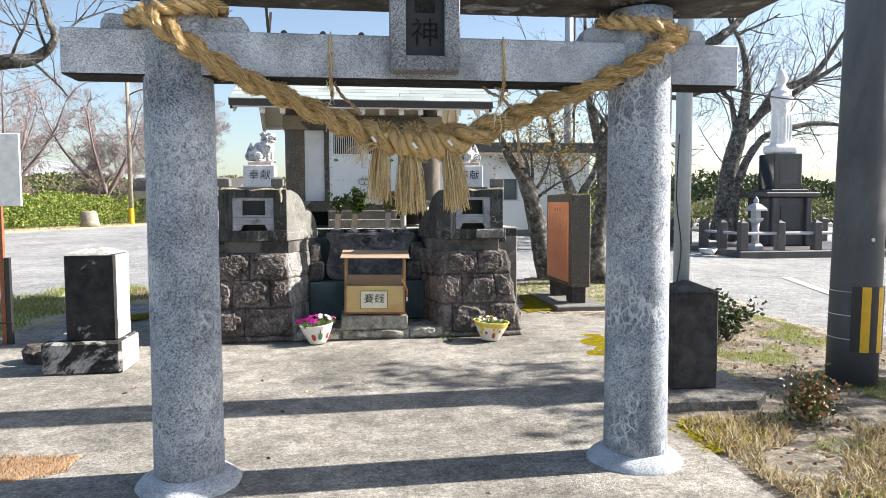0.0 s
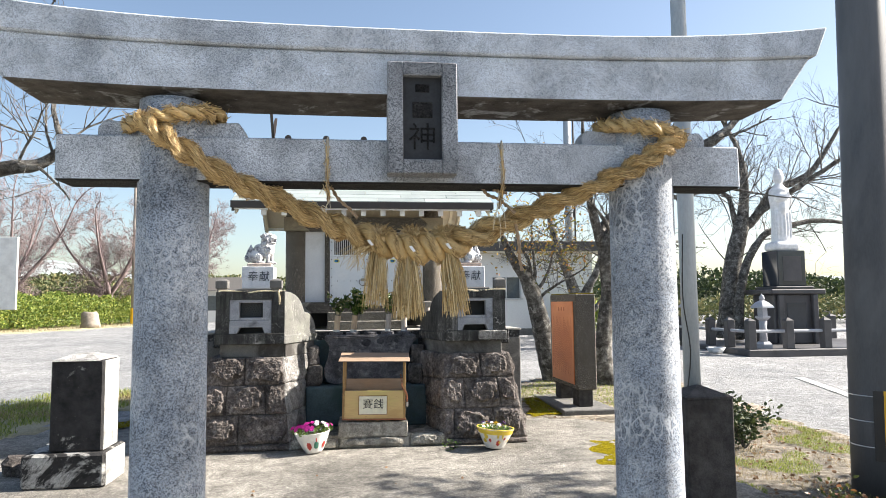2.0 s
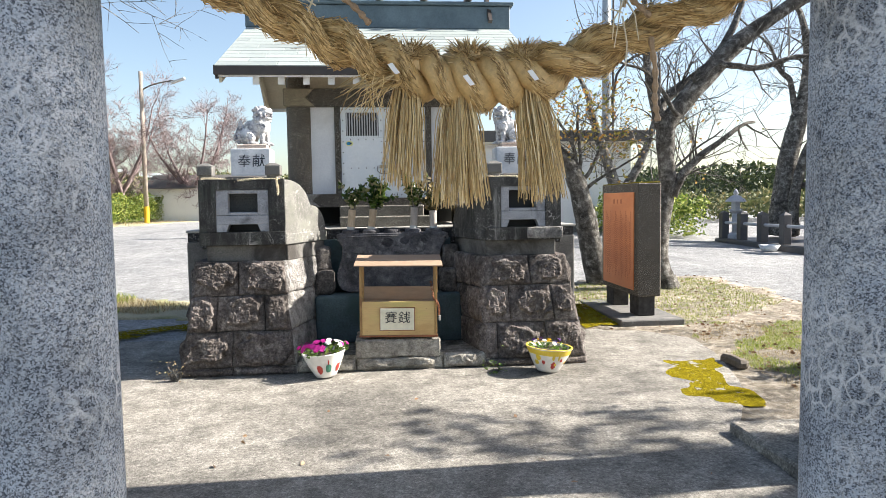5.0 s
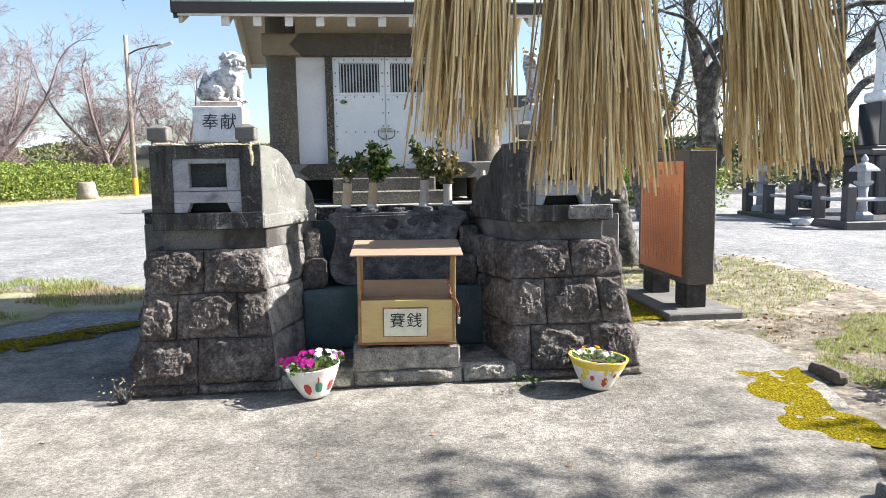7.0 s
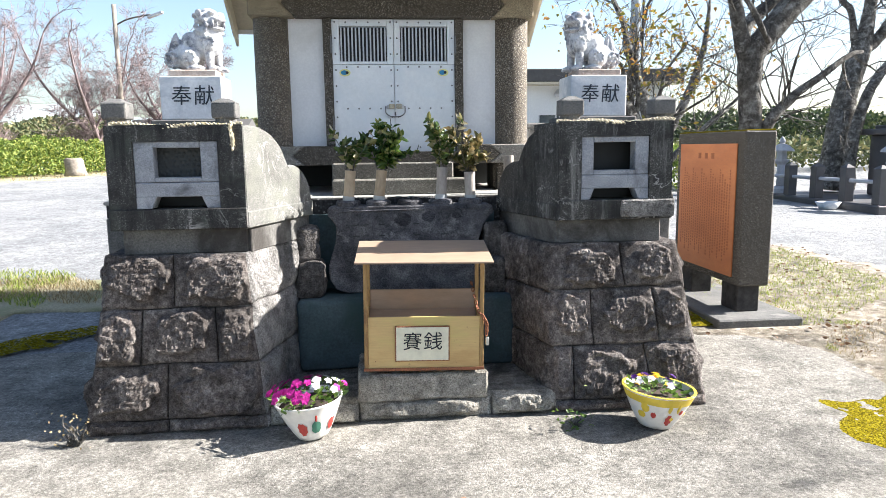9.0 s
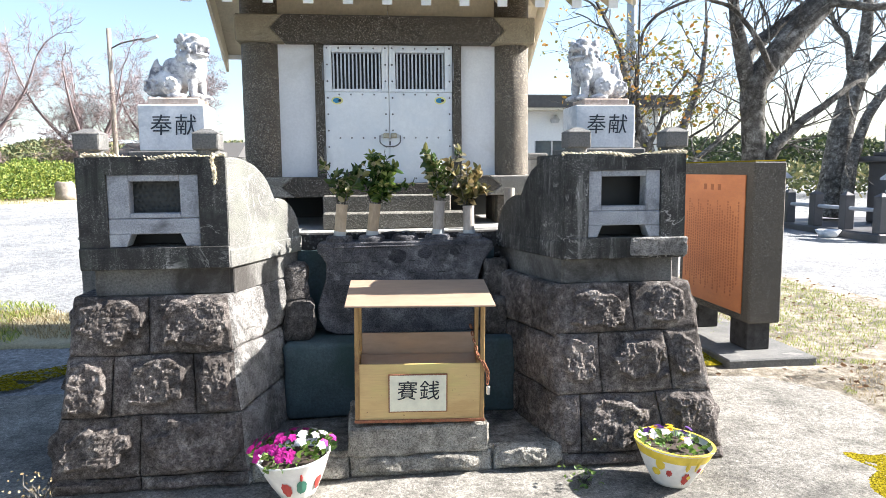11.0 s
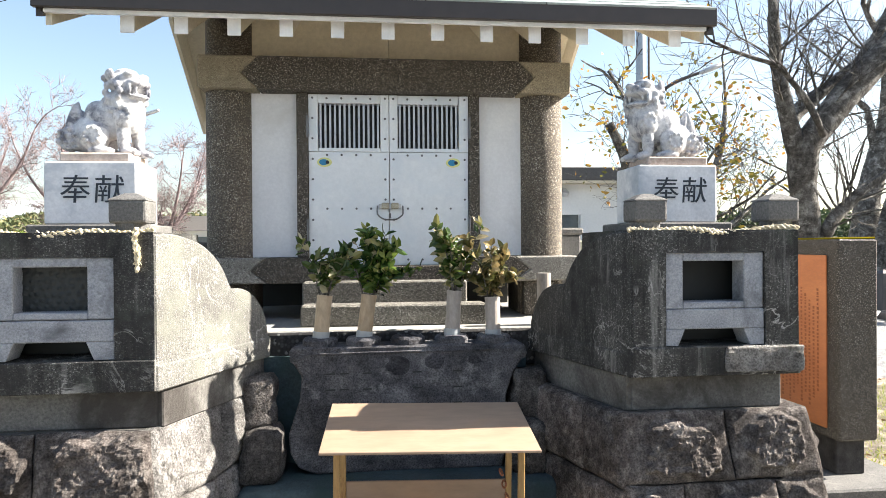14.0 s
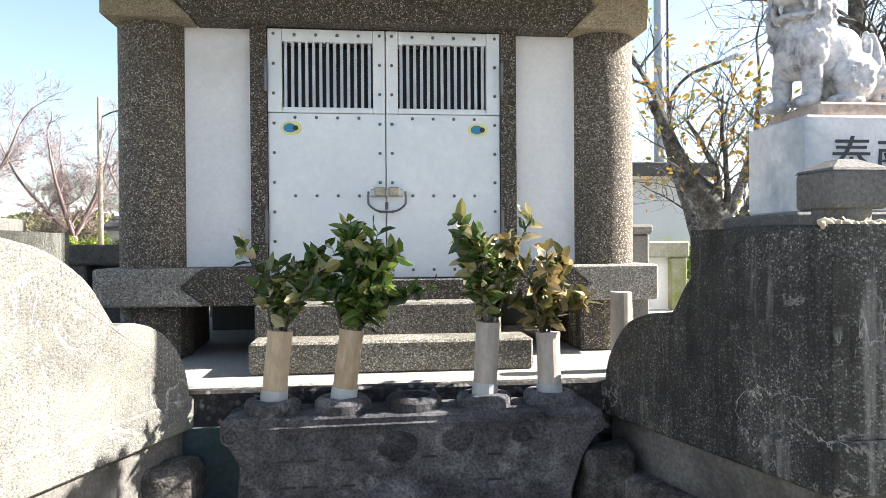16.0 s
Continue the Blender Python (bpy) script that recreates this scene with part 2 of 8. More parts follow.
def granite(name, dark, light, white=0.5, speck=220.0, vein=9.0):
    """Speckled grey stone with pale lichen veins and dark grains."""
    m, nt, b = nodes_of(name)
    v = pos_of(nt)
    cell = voro(nt, v, speck)
    val = nt.nodes.new("ShaderNodeSeparateColor")
    nt.links.new(cell, val.inputs[0])
    col = ramp(nt, val.outputs[0], [(0.0, tuple(c * 0.6 for c in dark)), (0.22, dark), (0.6, light), (1.0, tuple(min(1, c * 1.25) for c in light))])
    big = ramp(nt, noise_of(nt, v, 3.5, 5, 0.6), [(0.34, 0.5), (0.66, 1.3)])
    col = mix(nt, 0.8, col, mix(nt, 1.0, col, big, "MULTIPLY"))
    ridge = ramp(nt, noise_of(nt, v, vein * 1.9, 7, 0.62, 0.9), [(0.415, 0.0), (0.49, 1.0), (0.51, 1.0), (0.585, 0.0)])
    ridge2 = ramp(nt, noise_of(nt, v, vein * 5.0, 6, 0.65, 0.6), [(0.43, 0.0), (0.5, 0.85), (0.57, 0.0)])
    fac = mix(nt, 1.0, ridge, ridge2, "LIGHTEN")
    wob = nt.nodes.new("ShaderNodeTexNoise")
    wob.inputs["Scale"].default_value, wob.inputs["Detail"].default_value = 14.0, 4.0
    nt.links.new(v, wob.inputs["Vector"])
    tall = pos_of(nt, (1, 1, 0.55))
    bent = nt.nodes.new("ShaderNodeMix")
    bent.data_type, bent.blend_type = "RGBA", "LINEAR_LIGHT"
    bent.inputs["Factor"].default_value = 0.035
    nt.links.new(tall, bent.inputs["A"])
    nt.links.new(wob.outputs["Color"], bent.inputs["B"])
    net = ramp(nt, voro(nt, bent.outputs["Result"], 24.0, "DISTANCE_TO_EDGE", "Distance"), [(0.03, 1.0), (0.13, 0.0)])
    spots = ramp(nt, noise_of(nt, v, 3.1, 4, 0.6), [(0.49, 0.0), (0.62, 1.0)])
    net = mix(nt, 1.0, net, spots, "MULTIPLY")
    fac = mix(nt, 0.15, fac, (0, 0, 0))
    patch = ramp(nt, noise_of(nt, v, 2.4, 5, 0.62), [(0.36, 0.06), (0.62, 1.0)])
    fac = mix(nt, 1.0, fac, patch, "MULTIPLY")
    fine = ramp(nt, noise_of(nt, v, 120, 3, 0.75), [(0.40, 0.1), (0.58, 1.0)])
    fac = mix(nt, 1.0, fac, fine, "MULTIPLY")
    fac = mix(nt, 1.0, fac, (white, white, white), "MULTIPLY")
    fac = mix(nt, 1.0, fac, mix(nt, 1.0, net, (white * 0.62,) * 3, "MULTIPLY"), "LIGHTEN")
    col = mix(nt, fac, col, (0.72, 0.74, 0.77))
    nt.links.new(col, b.inputs["Base Color"])
    b.inputs["Roughness"].default_value = 0.72
    b.inputs["Specular IOR Level"].default_value = 0.35
    bump(nt, b, val.outputs[0], 0.25, 0.002)
    return m


def pebble(name, stops, scale=75.0, mortar=(0.28, 0.26, 0.22), dirt=0.4, dirt_col=(0.06, 0.055, 0.045), moss=None, streak=0.0, crack=0.0):
    """Washed aggregate: small stones in mortar."""
    m, nt, b = nodes_of(name)
    v = pos_of(nt)
    cell = voro(nt, v, scale)
    sep = nt.nodes.new("ShaderNodeSeparateColor")
    nt.links.new(cell, sep.inputs[0])
    col = ramp(nt, sep.outputs[0], stops)
    d = voro(nt, v, scale, "F1", "Distance")
    col = mix(nt, ramp(nt, d, [(0.35, 0.0), (0.7, 1.0)]), col, mortar)
    f = ramp(nt, noise_of(nt, v, 3.2, 7, 0.66, 0.3), [(0.40, 0.0), (0.60, dirt)])
    col = mix(nt, f, col, dirt_col)
    if moss:
        f2 = ramp(nt, noise_of(nt, v, 4.3, 5, 0.6), [(0.52, 0.0), (0.66, 0.7)])
        col = mix(nt, f2, col, moss)
    if streak:
        run = noise_of(nt, pos_of(nt, (1, 1, 0.10)), 13, 5, 0.65)
        col = mix(nt, ramp(nt, run, [(0.47, 0.0), (0.64, streak)]), col, tuple(c * 0.35 for c in dirt_col))
        col = mix(nt, ramp(nt, run, [(0.30, streak * 0.55), (0.42, 0.0)]), col, tuple(min(1, c * 1.25) for c in stops[-1][1]))
    if crack:
        line_ = ramp(nt, noise_of(nt, v, 5.5, 5, 0.6, 0.8), [(0.488, 0.0), (0.5, crack), (0.512, 0.0)])
        some = ramp(nt, noise_of(nt, v, 2.6, 3, 0.5), [(0.50, 0.0), (0.60, 1.0)])
        col = mix(nt, mix(nt, 1.0, line_, some, "MULTIPLY"), col, (0.62, 0.61, 0.58))
    nt.links.new(col, b.inputs["Base Color"])
    b.inputs["Roughness"].default_value = 0.78
    b.inputs["Specular IOR Level"].default_value = 0.3
    bump(nt, b, ramp(nt, d, [(0.2, 1.0), (0.7, 0.0)]), 0.4, 0.003)
    return m


def leaf_mat(name, stops, rough=0.45, trans=0.25):
    m, nt, b = nodes_of(name)
    g = nt.nodes.new("ShaderNodeNewGeometry")
    col = ramp(nt, g.outputs["Random Per Island"], stops)
    nt.links.new(col, b.inputs["Base Color"])
    b.inputs["Roughness"].default_value = rough
    tr = nt.nodes.new("ShaderNodeBsdfTranslucent")
    nt.links.new(col, tr.inputs["Color"])
    ms = nt.nodes.new("ShaderNodeMixShader")
    ms.inputs[0].default_value = trans
    nt.links.new(b.outputs[0], ms.inputs[1])
    nt.links.new(tr.outputs[0], ms.inputs[2])
    nt.links.new(ms.outputs[0], nt.nodes["Material Output"].inputs["Surface"])
    return m


def straw_mat(name, stops):
    m, nt, b = nodes_of(name)
    g = nt.nodes.new("ShaderNodeNewGeometry")
    v = pos_of(nt)
    col = ramp(nt, g.outputs["Random Per Island"], stops)
    n = noise_of(nt, v, 60, 4, 0.7)
    col = mix(nt, 0.5, col, mix(nt, 1.0, col, ramp(nt, n, [(0.3, 0.5), (0.7, 1.3)]), "MULTIPLY"))
    nt.links.new(col, b.inputs["Base Color"])
    b.inputs["Roughness"].default_value = 0.55
    bump(nt, b, n, 0.3, 0.002)
    return m


def plain(name, col, rough=0.5, metal=0.0):
    m, nt, b = nodes_of(name)
    v = pos_of(nt)
    c = ramp(nt, noise_of(nt, v, 12, 5, 0.65), [(0.3, tuple(k * 0.82 for k in col)), (0.7, tuple(min(1, k * 1.08) for k in col))])
    nt.links.new(c, b.inputs["Base Color"])
    b.inputs["Roughness"].default_value, b.inputs["Metallic"].default_value = rough, metal
    return m


def rock(name, dark, mid, pale, scale=16.0, relief=0.035):
    """Split rock face: blotches at three sizes, pale crusts, strong fine relief."""
    m, nt, b = nodes_of(name)
    v = pos_of(nt)
    col = ramp(nt, noise_of(nt, v, scale, 9, 0.72), [(0.3, dark), (0.5, mid), (0.72, pale)])
    big = ramp(nt, noise_of(nt, v, 3.6, 6, 0.62, 0.4), [(0.34, 0.38), (0.64, 1.25)])
    col = mix(nt, 0.9, col, mix(nt, 1.0, col, big, "MULTIPLY"))
    crust = ramp(nt, noise_of(nt, v, 7.5, 8, 0.7, 0.3), [(0.56, 0.0), (0.68, 0.65)])
    col = mix(nt, crust, col, tuple(min(1, c * 1.25) for c in pale))
    dots = ramp(nt, noise_of(nt, v, 130, 3, 0.7), [(0.34, 0.35), (0.6, 1.25)])
    col = mix(nt, 0.8, col, mix(nt, 1.0, col, dots, "MULTIPLY"))
    oi = nt.nodes.new("ShaderNodeObjectInfo")
    col = mix(nt, 1.0, col, ramp(nt, oi.outputs["Random"], [(0.0, 0.75), (1.0, 1.15)]), "MULTIPLY")
    nt.links.new(col, b.inputs["Base Color"])
    b.inputs["Roughness"].default_value = 0.95
    b.inputs["Specular IOR Level"].default_value = 0.2
    bump(nt, b, noise_of(nt, v, 52, 9, 0.72), 1.0, relief)
    return m


M = {}
M["granite_dark"] = granite("granite_weathered", (0.048, 0.062, 0.086), (0.265, 0.305, 0.365), 0.95, 230)
M["granite_beam"] = granite("granite_beam", (0.28, 0.315, 0.365), (0.52, 0.565, 0.63), 0.85, 300)
M["granite_pale"] = granite("granite_pale", (0.24, 0.26, 0.29), (0.52, 0.545, 0.585), 0.1, 280)
M["tablet_stone"] = granite("tablet_granite", (0.10, 0.11, 0.125), (0.30, 0.31, 0.33), 0.15, 240)
M["tablet_dark"] = surface("tablet_dark", (0.014, 0.015, 0.018), (0.042, 0.045, 0.050), 9, 80)
M["straw"] = straw_mat("rice_straw", [(0.0, (0.16, 0.095, 0.035)), (0.3, (0.45, 0.30, 0.125)), (0.75, (0.66, 0.475, 0.225)), (1.0, (0.80, 0.63, 0.36))])
M["straw_tassel"] = straw_mat("straw_stalks", [(0.0, (0.27, 0.165, 0.055)), (0.3, (0.55, 0.385, 0.16)), (0.75, (0.74, 0.56, 0.28)), (1.0, (0.85, 0.71, 0.43))])
M["cord_grey"] = straw_mat("grey_cord", [(0.0, (0.34, 0.285, 0.21)), (1.0, (0.60, 0.53, 0.42))])
M["cord_brown"] = straw_mat("old_cord", [(0.0, (0.20, 0.125, 0.07)), (1.0, (0.42, 0.30, 0.19))])
M["straw_rope"] = straw_mat("straw_cord", [(0.0, (0.5, 0.42, 0.27)), (1.0, (0.74, 0.66, 0.48))])
M["paper"] = plain("white_paper", (0.82, 0.82, 0.84), 0.8)
M["concrete_old"] = surface("worn_concrete", (0.27, 0.265, 0.25), (0.46, 0.45, 0.42), 1.6, 90, 0.45, 0.9, 0.7, 0.006, stain=(0.2, 0.195, 0.18), stain_scale=0.9, stain_lo=0.52, stain_hi=0.72)
M["dirt"] = rock("dry_dirt", (0.12, 0.098, 0.072), (0.29, 0.25, 0.195), (0.52, 0.475, 0.41), 14, 0.016)
M["dry_grass_ground"] = surface("dry_turf", (0.21, 0.185, 0.11), (0.45, 0.40, 0.27), 2.0, 50, 0.5, 0.95, 0.9, 0.015, stain=(0.20, 0.215, 0.09), stain_scale=1.2)
M["moss"] = leaf_mat("yellow_moss", [(0.0, (0.045, 0.038, 0.003)), (0.4, (0.12, 0.094, 0.004)), (0.75, (0.20, 0.158, 0.006)), (1.0, (0.30, 0.25, 0.02))], 1.0, 0.02)
M["moss"].node_tree.nodes["Principled BSDF"].inputs["Specular IOR Level"].default_value = 0.03
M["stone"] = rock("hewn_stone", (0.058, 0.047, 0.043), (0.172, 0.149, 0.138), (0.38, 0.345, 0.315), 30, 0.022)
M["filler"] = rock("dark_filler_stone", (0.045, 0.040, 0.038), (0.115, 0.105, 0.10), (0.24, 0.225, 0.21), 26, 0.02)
# paler stone for the sunlit inner face; also the cement repair
M["stone_pale"] = rock("pale_sunlit_and_repair_stone", (0.20, 0.188, 0.178), (0.42, 0.40, 0.38), (0.62, 0.60, 0.575), 20, 0.05)
M["step_stone"] = rock("worn_step_stone", (0.17, 0.155, 0.13), (0.40, 0.375, 0.33), (0.62, 0.595, 0.53), 18)
M["lichen_black"] = rock("blackened_stone", (0.018, 0.018, 0.019), (0.036, 0.035, 0.036), (0.07, 0.068, 0.066), 22)
# pale stone for the marker's top and its painted sunlit sides
M["marker_pale"] = rock("pale_marker_stone", (0.24, 0.235, 0.225), (0.48, 0.47, 0.45), (0.70, 0.69, 0.66), 12, 0.012)
M["stone_dark"] = surface("damp_dark_stone", (0.026, 0.042, 0.050), (0.072, 0.110, 0.122), 4.0, 60, 0.4, 0.85, 0.6, 0.006, stain=(0.03, 0.06, 0.06), stain_scale=2.5)
M["joint"] = surface("grey_joint_mortar", (0.045, 0.042, 0.04), (0.12, 0.113, 0.105), 14, 70, 0.5, 0.95, 0.8, 0.01)
M["old_concrete"] = surface("blackened_concrete", (0.06, 0.06, 0.06), (0.19, 0.185, 0.175), 4.5, 110, 0.5, 0.9, 0.7, 0.004, stain=(0.36, 0.34, 0.31), stain_scale=2.6, stain_lo=0.56, stain_hi=0.72)
# paler lantern concrete for the wing that stands in the sun
M["box_sunlit"] = pebble("lantern_concrete", [(0.0, (0.06, 0.06, 0.056)), (0.4, (0.175, 0.175, 0.163)), (0.8, (0.31, 0.305, 0.28)), (1.0, (0.50, 0.49, 0.46))], 210, (0.172, 0.17, 0.158), 0.6, (0.075, 0.072, 0.066), (0.19, 0.195, 0.165), crack=0.8)
M["frame_conc"] = surface("grey_cement", (0.20, 0.212, 0.24), (0.40, 0.415, 0.445), 9, 140, 0.45, 0.85, 0.5, 0.003, stain=(0.11, 0.112, 0.125), stain_scale=7, stain_lo=0.50, stain_hi=0.70)
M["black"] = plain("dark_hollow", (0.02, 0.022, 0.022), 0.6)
M["aggregate"] = pebble("brown_aggregate", [(0.0, (0.02, 0.018, 0.017)), (0.32, (0.075, 0.062, 0.05)), (0.62, (0.24, 0.20, 0.15)), (0.86, (0.42, 0.37, 0.30)), (1.0, (0.66, 0.64, 0.58))], 210, (0.10, 0.085, 0.07), 0.35)
M["aggregate_dark"] = pebble("dark_aggregate", [(0.0, (0.014, 0.013, 0.013)), (0.4, (0.055, 0.048, 0.04)), (0.72, (0.19, 0.165, 0.13)), (0.9, (0.36, 0.33, 0.28)), (1.0, (0.60, 0.58, 0.54))], 220, (0.06, 0.052, 0.044), 0.3)
M["aggregate_pale"] = pebble("pale_aggregate", [(0.0, (0.05, 0.047, 0.042)), (0.28, (0.17, 0.16, 0.14)), (0.6, (0.38, 0.36, 0.32)), (1.0, (0.66, 0.64, 0.59))], 230, (0.27, 0.255, 0.225), 0.3)
M["aggregate_step"] = pebble("grey_aggregate", [(0.0, (0.025, 0.024, 0.023)), (0.35, (0.11, 0.105, 0.095)), (0.65, (0.30, 0.285, 0.25)), (1.0, (0.64, 0.62, 0.57))], 230, (0.16, 0.15, 0.13), 0.35)
M["pebble_black"] = pebble("black_pebbles", [(0.0, (0.01, 0.01, 0.012)), (0.7, (0.05, 0.05, 0.055)), (1.0, (0.2, 0.2, 0.2))], 60, (0.02, 0.02, 0.02), 0.2)
M["beam_tan"] = pebble("tan_aggregate", [(0.0, (0.10, 0.085, 0.06)), (0.3, (0.26, 0.22, 0.155)), (0.7, (0.38, 0.33, 0.235)), (1.0, (0.54, 0.48, 0.36))], 230, (0.29, 0.25, 0.18), 0.25)
M["plaster"] = surface("white_plaster", (0.70, 0.71, 0.73), (0.83, 0.84, 0.85), 2.2, 60, 0.12, 0.75, 0.15, 0.002, stain=(0.58, 0.58, 0.57), stain_scale=1.6, stain_lo=0.58, stain_hi=0.8)
M["door_metal"] = surface("galvanised_sheet", (0.70, 0.74, 0.77), (0.80, 0.835, 0.86), 3.0, 40, 0.12, 0.42, 0.08, 0.001, 0.12, stain=(0.66, 0.72, 0.77), stain_scale=2.2, stain_lo=0.5, stain_hi=0.7)
M["steel"] = plain("bright_steel", (0.6, 0.61, 0.62), 0.35, 1.0)
M["bolt"] = plain("dark_bolt", (0.16, 0.16, 0.17), 0.45, 0.8)
M["eave_brown"] = plain("brown_fascia", (0.045, 0.035, 0.03), 0.45)
M["white_paint"] = plain("white_paint", (0.80, 0.80, 0.79), 0.55)
M["soffit"] = surface("cream_board", (0.52, 0.45, 0.33), (0.64, 0.57, 0.43), 2.5, 50, 0.2, 0.8, 0.2, 0.002)
M["roof"] = surface("pale_green_slate", (0.24, 0.28, 0.275), (0.36, 0.40, 0.39), 3, 60, 0.25, 0.6, 0.3, 0.002, vary=0.3)
M["roof_edge"] = plain("slate_shadow_edge", (0.16, 0.17, 0.17), 0.7)
M["copper"] = surface("blue_grey_metal", (0.05, 0.08, 0.10), (0.12, 0.17, 0.20), 3, 40, 0.2, 0.5, 0.2, 0.002)
def worn_ply():
    """Varnished board with yellow-green mildew, dark nail holes and rust specks."""
    m, nt, b = nodes_of("worn_varnished_board")
    v = pos_of(nt, (0.5, 1, 1.4))
    col = ramp(nt, noise_of(nt, v, 4, 6, 0.65), [(0.32, (0.46, 0.285, 0.11)), (0.52, (0.58, 0.40, 0.17)), (0.70, (0.56, 0.45, 0.16))])
    grain = noise_of(nt, pos_of(nt, (1, 1, 14)), 9, 5, 0.7)
    col = mix(nt, 0.35, col, mix(nt, 1.0, col, ramp(nt, grain, [(0.3, 0.7), (0.7, 1.15)]), "MULTIPLY"))
    speck = ramp(nt, noise_of(nt, pos_of(nt), 46, 4, 0.62), [(0.655, 0.0), (0.70, 1.0)])
    where = ramp(nt, noise_of(nt, pos_of(nt), 6, 4, 0.6), [(0.44, 0.0), (0.58, 1.0)])
    col = mix(nt, mix(nt, 1.0, speck, where, "MULTIPLY"), col, (0.13, 0.055, 0.025))
    nt.links.new(col, b.inputs["Base Color"])
    b.inputs["Roughness"].default_value = 0.55
    bump(nt, b, grain, 0.15, 0.001)
    return m


M["ply_worn"] = worn_ply()
M["ply_post"] = surface("brown_varnished_batten", (0.24, 0.135, 0.045), (0.42, 0.26, 0.10), 5, 60, 0.3, 0.55, 0.2, 0.001, stain=(0.14, 0.06, 0.025), stain_scale=9, stain_lo=0.56, stain_hi=0.68, stretch=(1, 1, 0.3))
M["ply_pale"] = surface("pale_plywood", (0.30, 0.208, 0.142), (0.385, 0.275, 0.195), 2.0, 30, 0.25, 0.65, 0.1, 0.001, stain=(0.40, 0.26, 0.16), stain_scale=5, stain_lo=0.55, stain_hi=0.75, stretch=(0.3, 1, 1))
M["rust"] = surface("rusty_iron", (0.12, 0.04, 0.02), (0.34, 0.13, 0.06), 30, 150, 0.5, 0.8, 0.5, 0.002)
M["ink"] = plain("black_ink", (0.012, 0.014, 0.018), 0.6)
M["ink_blue"] = plain("dark_engraved_paint", (0.02, 0.03, 0.045), 0.6)
M["white_stone"] = surface("white_washed_stone", (0.55, 0.57, 0.60), (0.80, 0.81, 0.83), 5, 70, 0.2, 0.75, 0.2, 0.002, stain=(0.36, 0.41, 0.47), stain_scale=4, stain_lo=0.5, stain_hi=0.72)
M["komainu"] = surface("weathered_white_stone", (0.34, 0.345, 0.37), (0.70, 0.70, 0.70), 9, 60, 0.3, 0.8, 0.5, 0.004, stain=(0.15, 0.155, 0.185), stain_scale=14, stain_lo=0.50, stain_hi=0.64)
M["komainu_base"] = surface("reddish_stone", (0.36, 0.27, 0.22), (0.55, 0.46, 0.40), 8, 70)
M["orange_plate"] = surface("weathered_copper_plate", (0.42, 0.125, 0.036), (0.62, 0.225, 0.078), 1.6, 40, 0.15, 0.55, 0.1, 0.001, stretch=(1, 1, 3))
M["plate_text"] = plain("faded_engraving", (0.33, 0.105, 0.036), 0.7)
M["pvc"] = surface("tan_pipe", (0.34, 0.25, 0.16), (0.50, 0.40, 0.28), 7, 60, 0.3, 0.6, 0.2, 0.002, stretch=(1, 1, 0.4))
M["pvc_grey"] = plain("grey_pipe", (0.40, 0.42, 0.43), 0.5)
M["basin"] = rock("dark_basin_stone", (0.06, 0.06, 0.068), (0.15, 0.148, 0.16), (0.30, 0.295, 0.30), 9, 0.014)
M["camellia"] = leaf_mat("camellia_leaf", [(0.0, (0.02, 0.05, 0.012)), (0.5, (0.055, 0.11, 0.022)), (0.82, (0.17, 0.23, 0.045)), (0.95, (0.34, 0.32, 0.12)), (1.0, (0.5, 0.45, 0.3))], 0.22, 0.25)
M["camellia_dry"] = leaf_mat("wilting_leaf", [(0.0, (0.04, 0.05, 0.015)), (0.4, (0.10, 0.10, 0.03)), (0.75, (0.24, 0.18, 0.075)), (1.0, (0.40, 0.31, 0.16))], 0.35, 0.2)
M["hedge"] = leaf_mat("hedge_leaf", [(0.0, (0.05, 0.09, 0.015)), (0.5, (0.17, 0.25, 0.04)), (1.0, (0.40, 0.42, 0.10))], 0.5, 0.3)
M["woods"] = leaf_mat("woodland_leaf", [(0.0, (0.05, 0.07, 0.03)), (0.6, (0.13, 0.15, 0.06)), (1.0, (0.26, 0.22, 0.10))], 0.7, 0.2)
M["woods_dark"] = leaf_mat("evergreen_leaf", [(0.0, (0.015, 0.03, 0.012)), (0.6, (0.045, 0.07, 0.025)), (1.0, (0.10, 0.12, 0.04))], 0.6, 0.2)
M["autumn"] = leaf_mat("autumn_leaf", [(0.0, (0.13, 0.15, 0.03)), (0.5, (0.36, 0.27, 0.05)), (1.0, (0.50, 0.22, 0.05))], 0.6, 0.3)
M["dry_blade"] = leaf_mat("dry_grass_blade", [(0.0, (0.17, 0.125, 0.06)), (0.6, (0.36, 0.285, 0.155)), (1.0, (0.54, 0.46, 0.29))], 0.8, 0.3)
M["green_blade"] = leaf_mat("green_grass_blade", [(0.0, (0.10, 0.15, 0.02)), (0.6, (0.26, 0.32, 0.05)), (1.0, (0.44, 0.44, 0.12))], 0.7, 0.35)
M["litter"] = leaf_mat("fallen_leaf", [(0.0, (0.10, 0.055, 0.03)), (0.6, (0.26, 0.15, 0.08)), (1.0, (0.42, 0.28, 0.17))], 0.8, 0.1)
M["bark"] = rock("cherry_bark", (0.032, 0.028, 0.025), (0.145, 0.134, 0.12), (0.46, 0.45, 0.42), 11, 0.02)
M["bark_far"] = surface("pale_branches", (0.135, 0.095, 0.095), (0.29, 0.225, 0.225), 3, 20, 0.3, 0.9, 0.2, 0.01)
M["rotten"] = surface("rotten_wood", (0.045, 0.036, 0.028), (0.16, 0.13, 0.10), 6, 40)
M["stump"] = surface("old_stump", (0.16, 0.13, 0.10), (0.40, 0.35, 0.30), 6, 40)
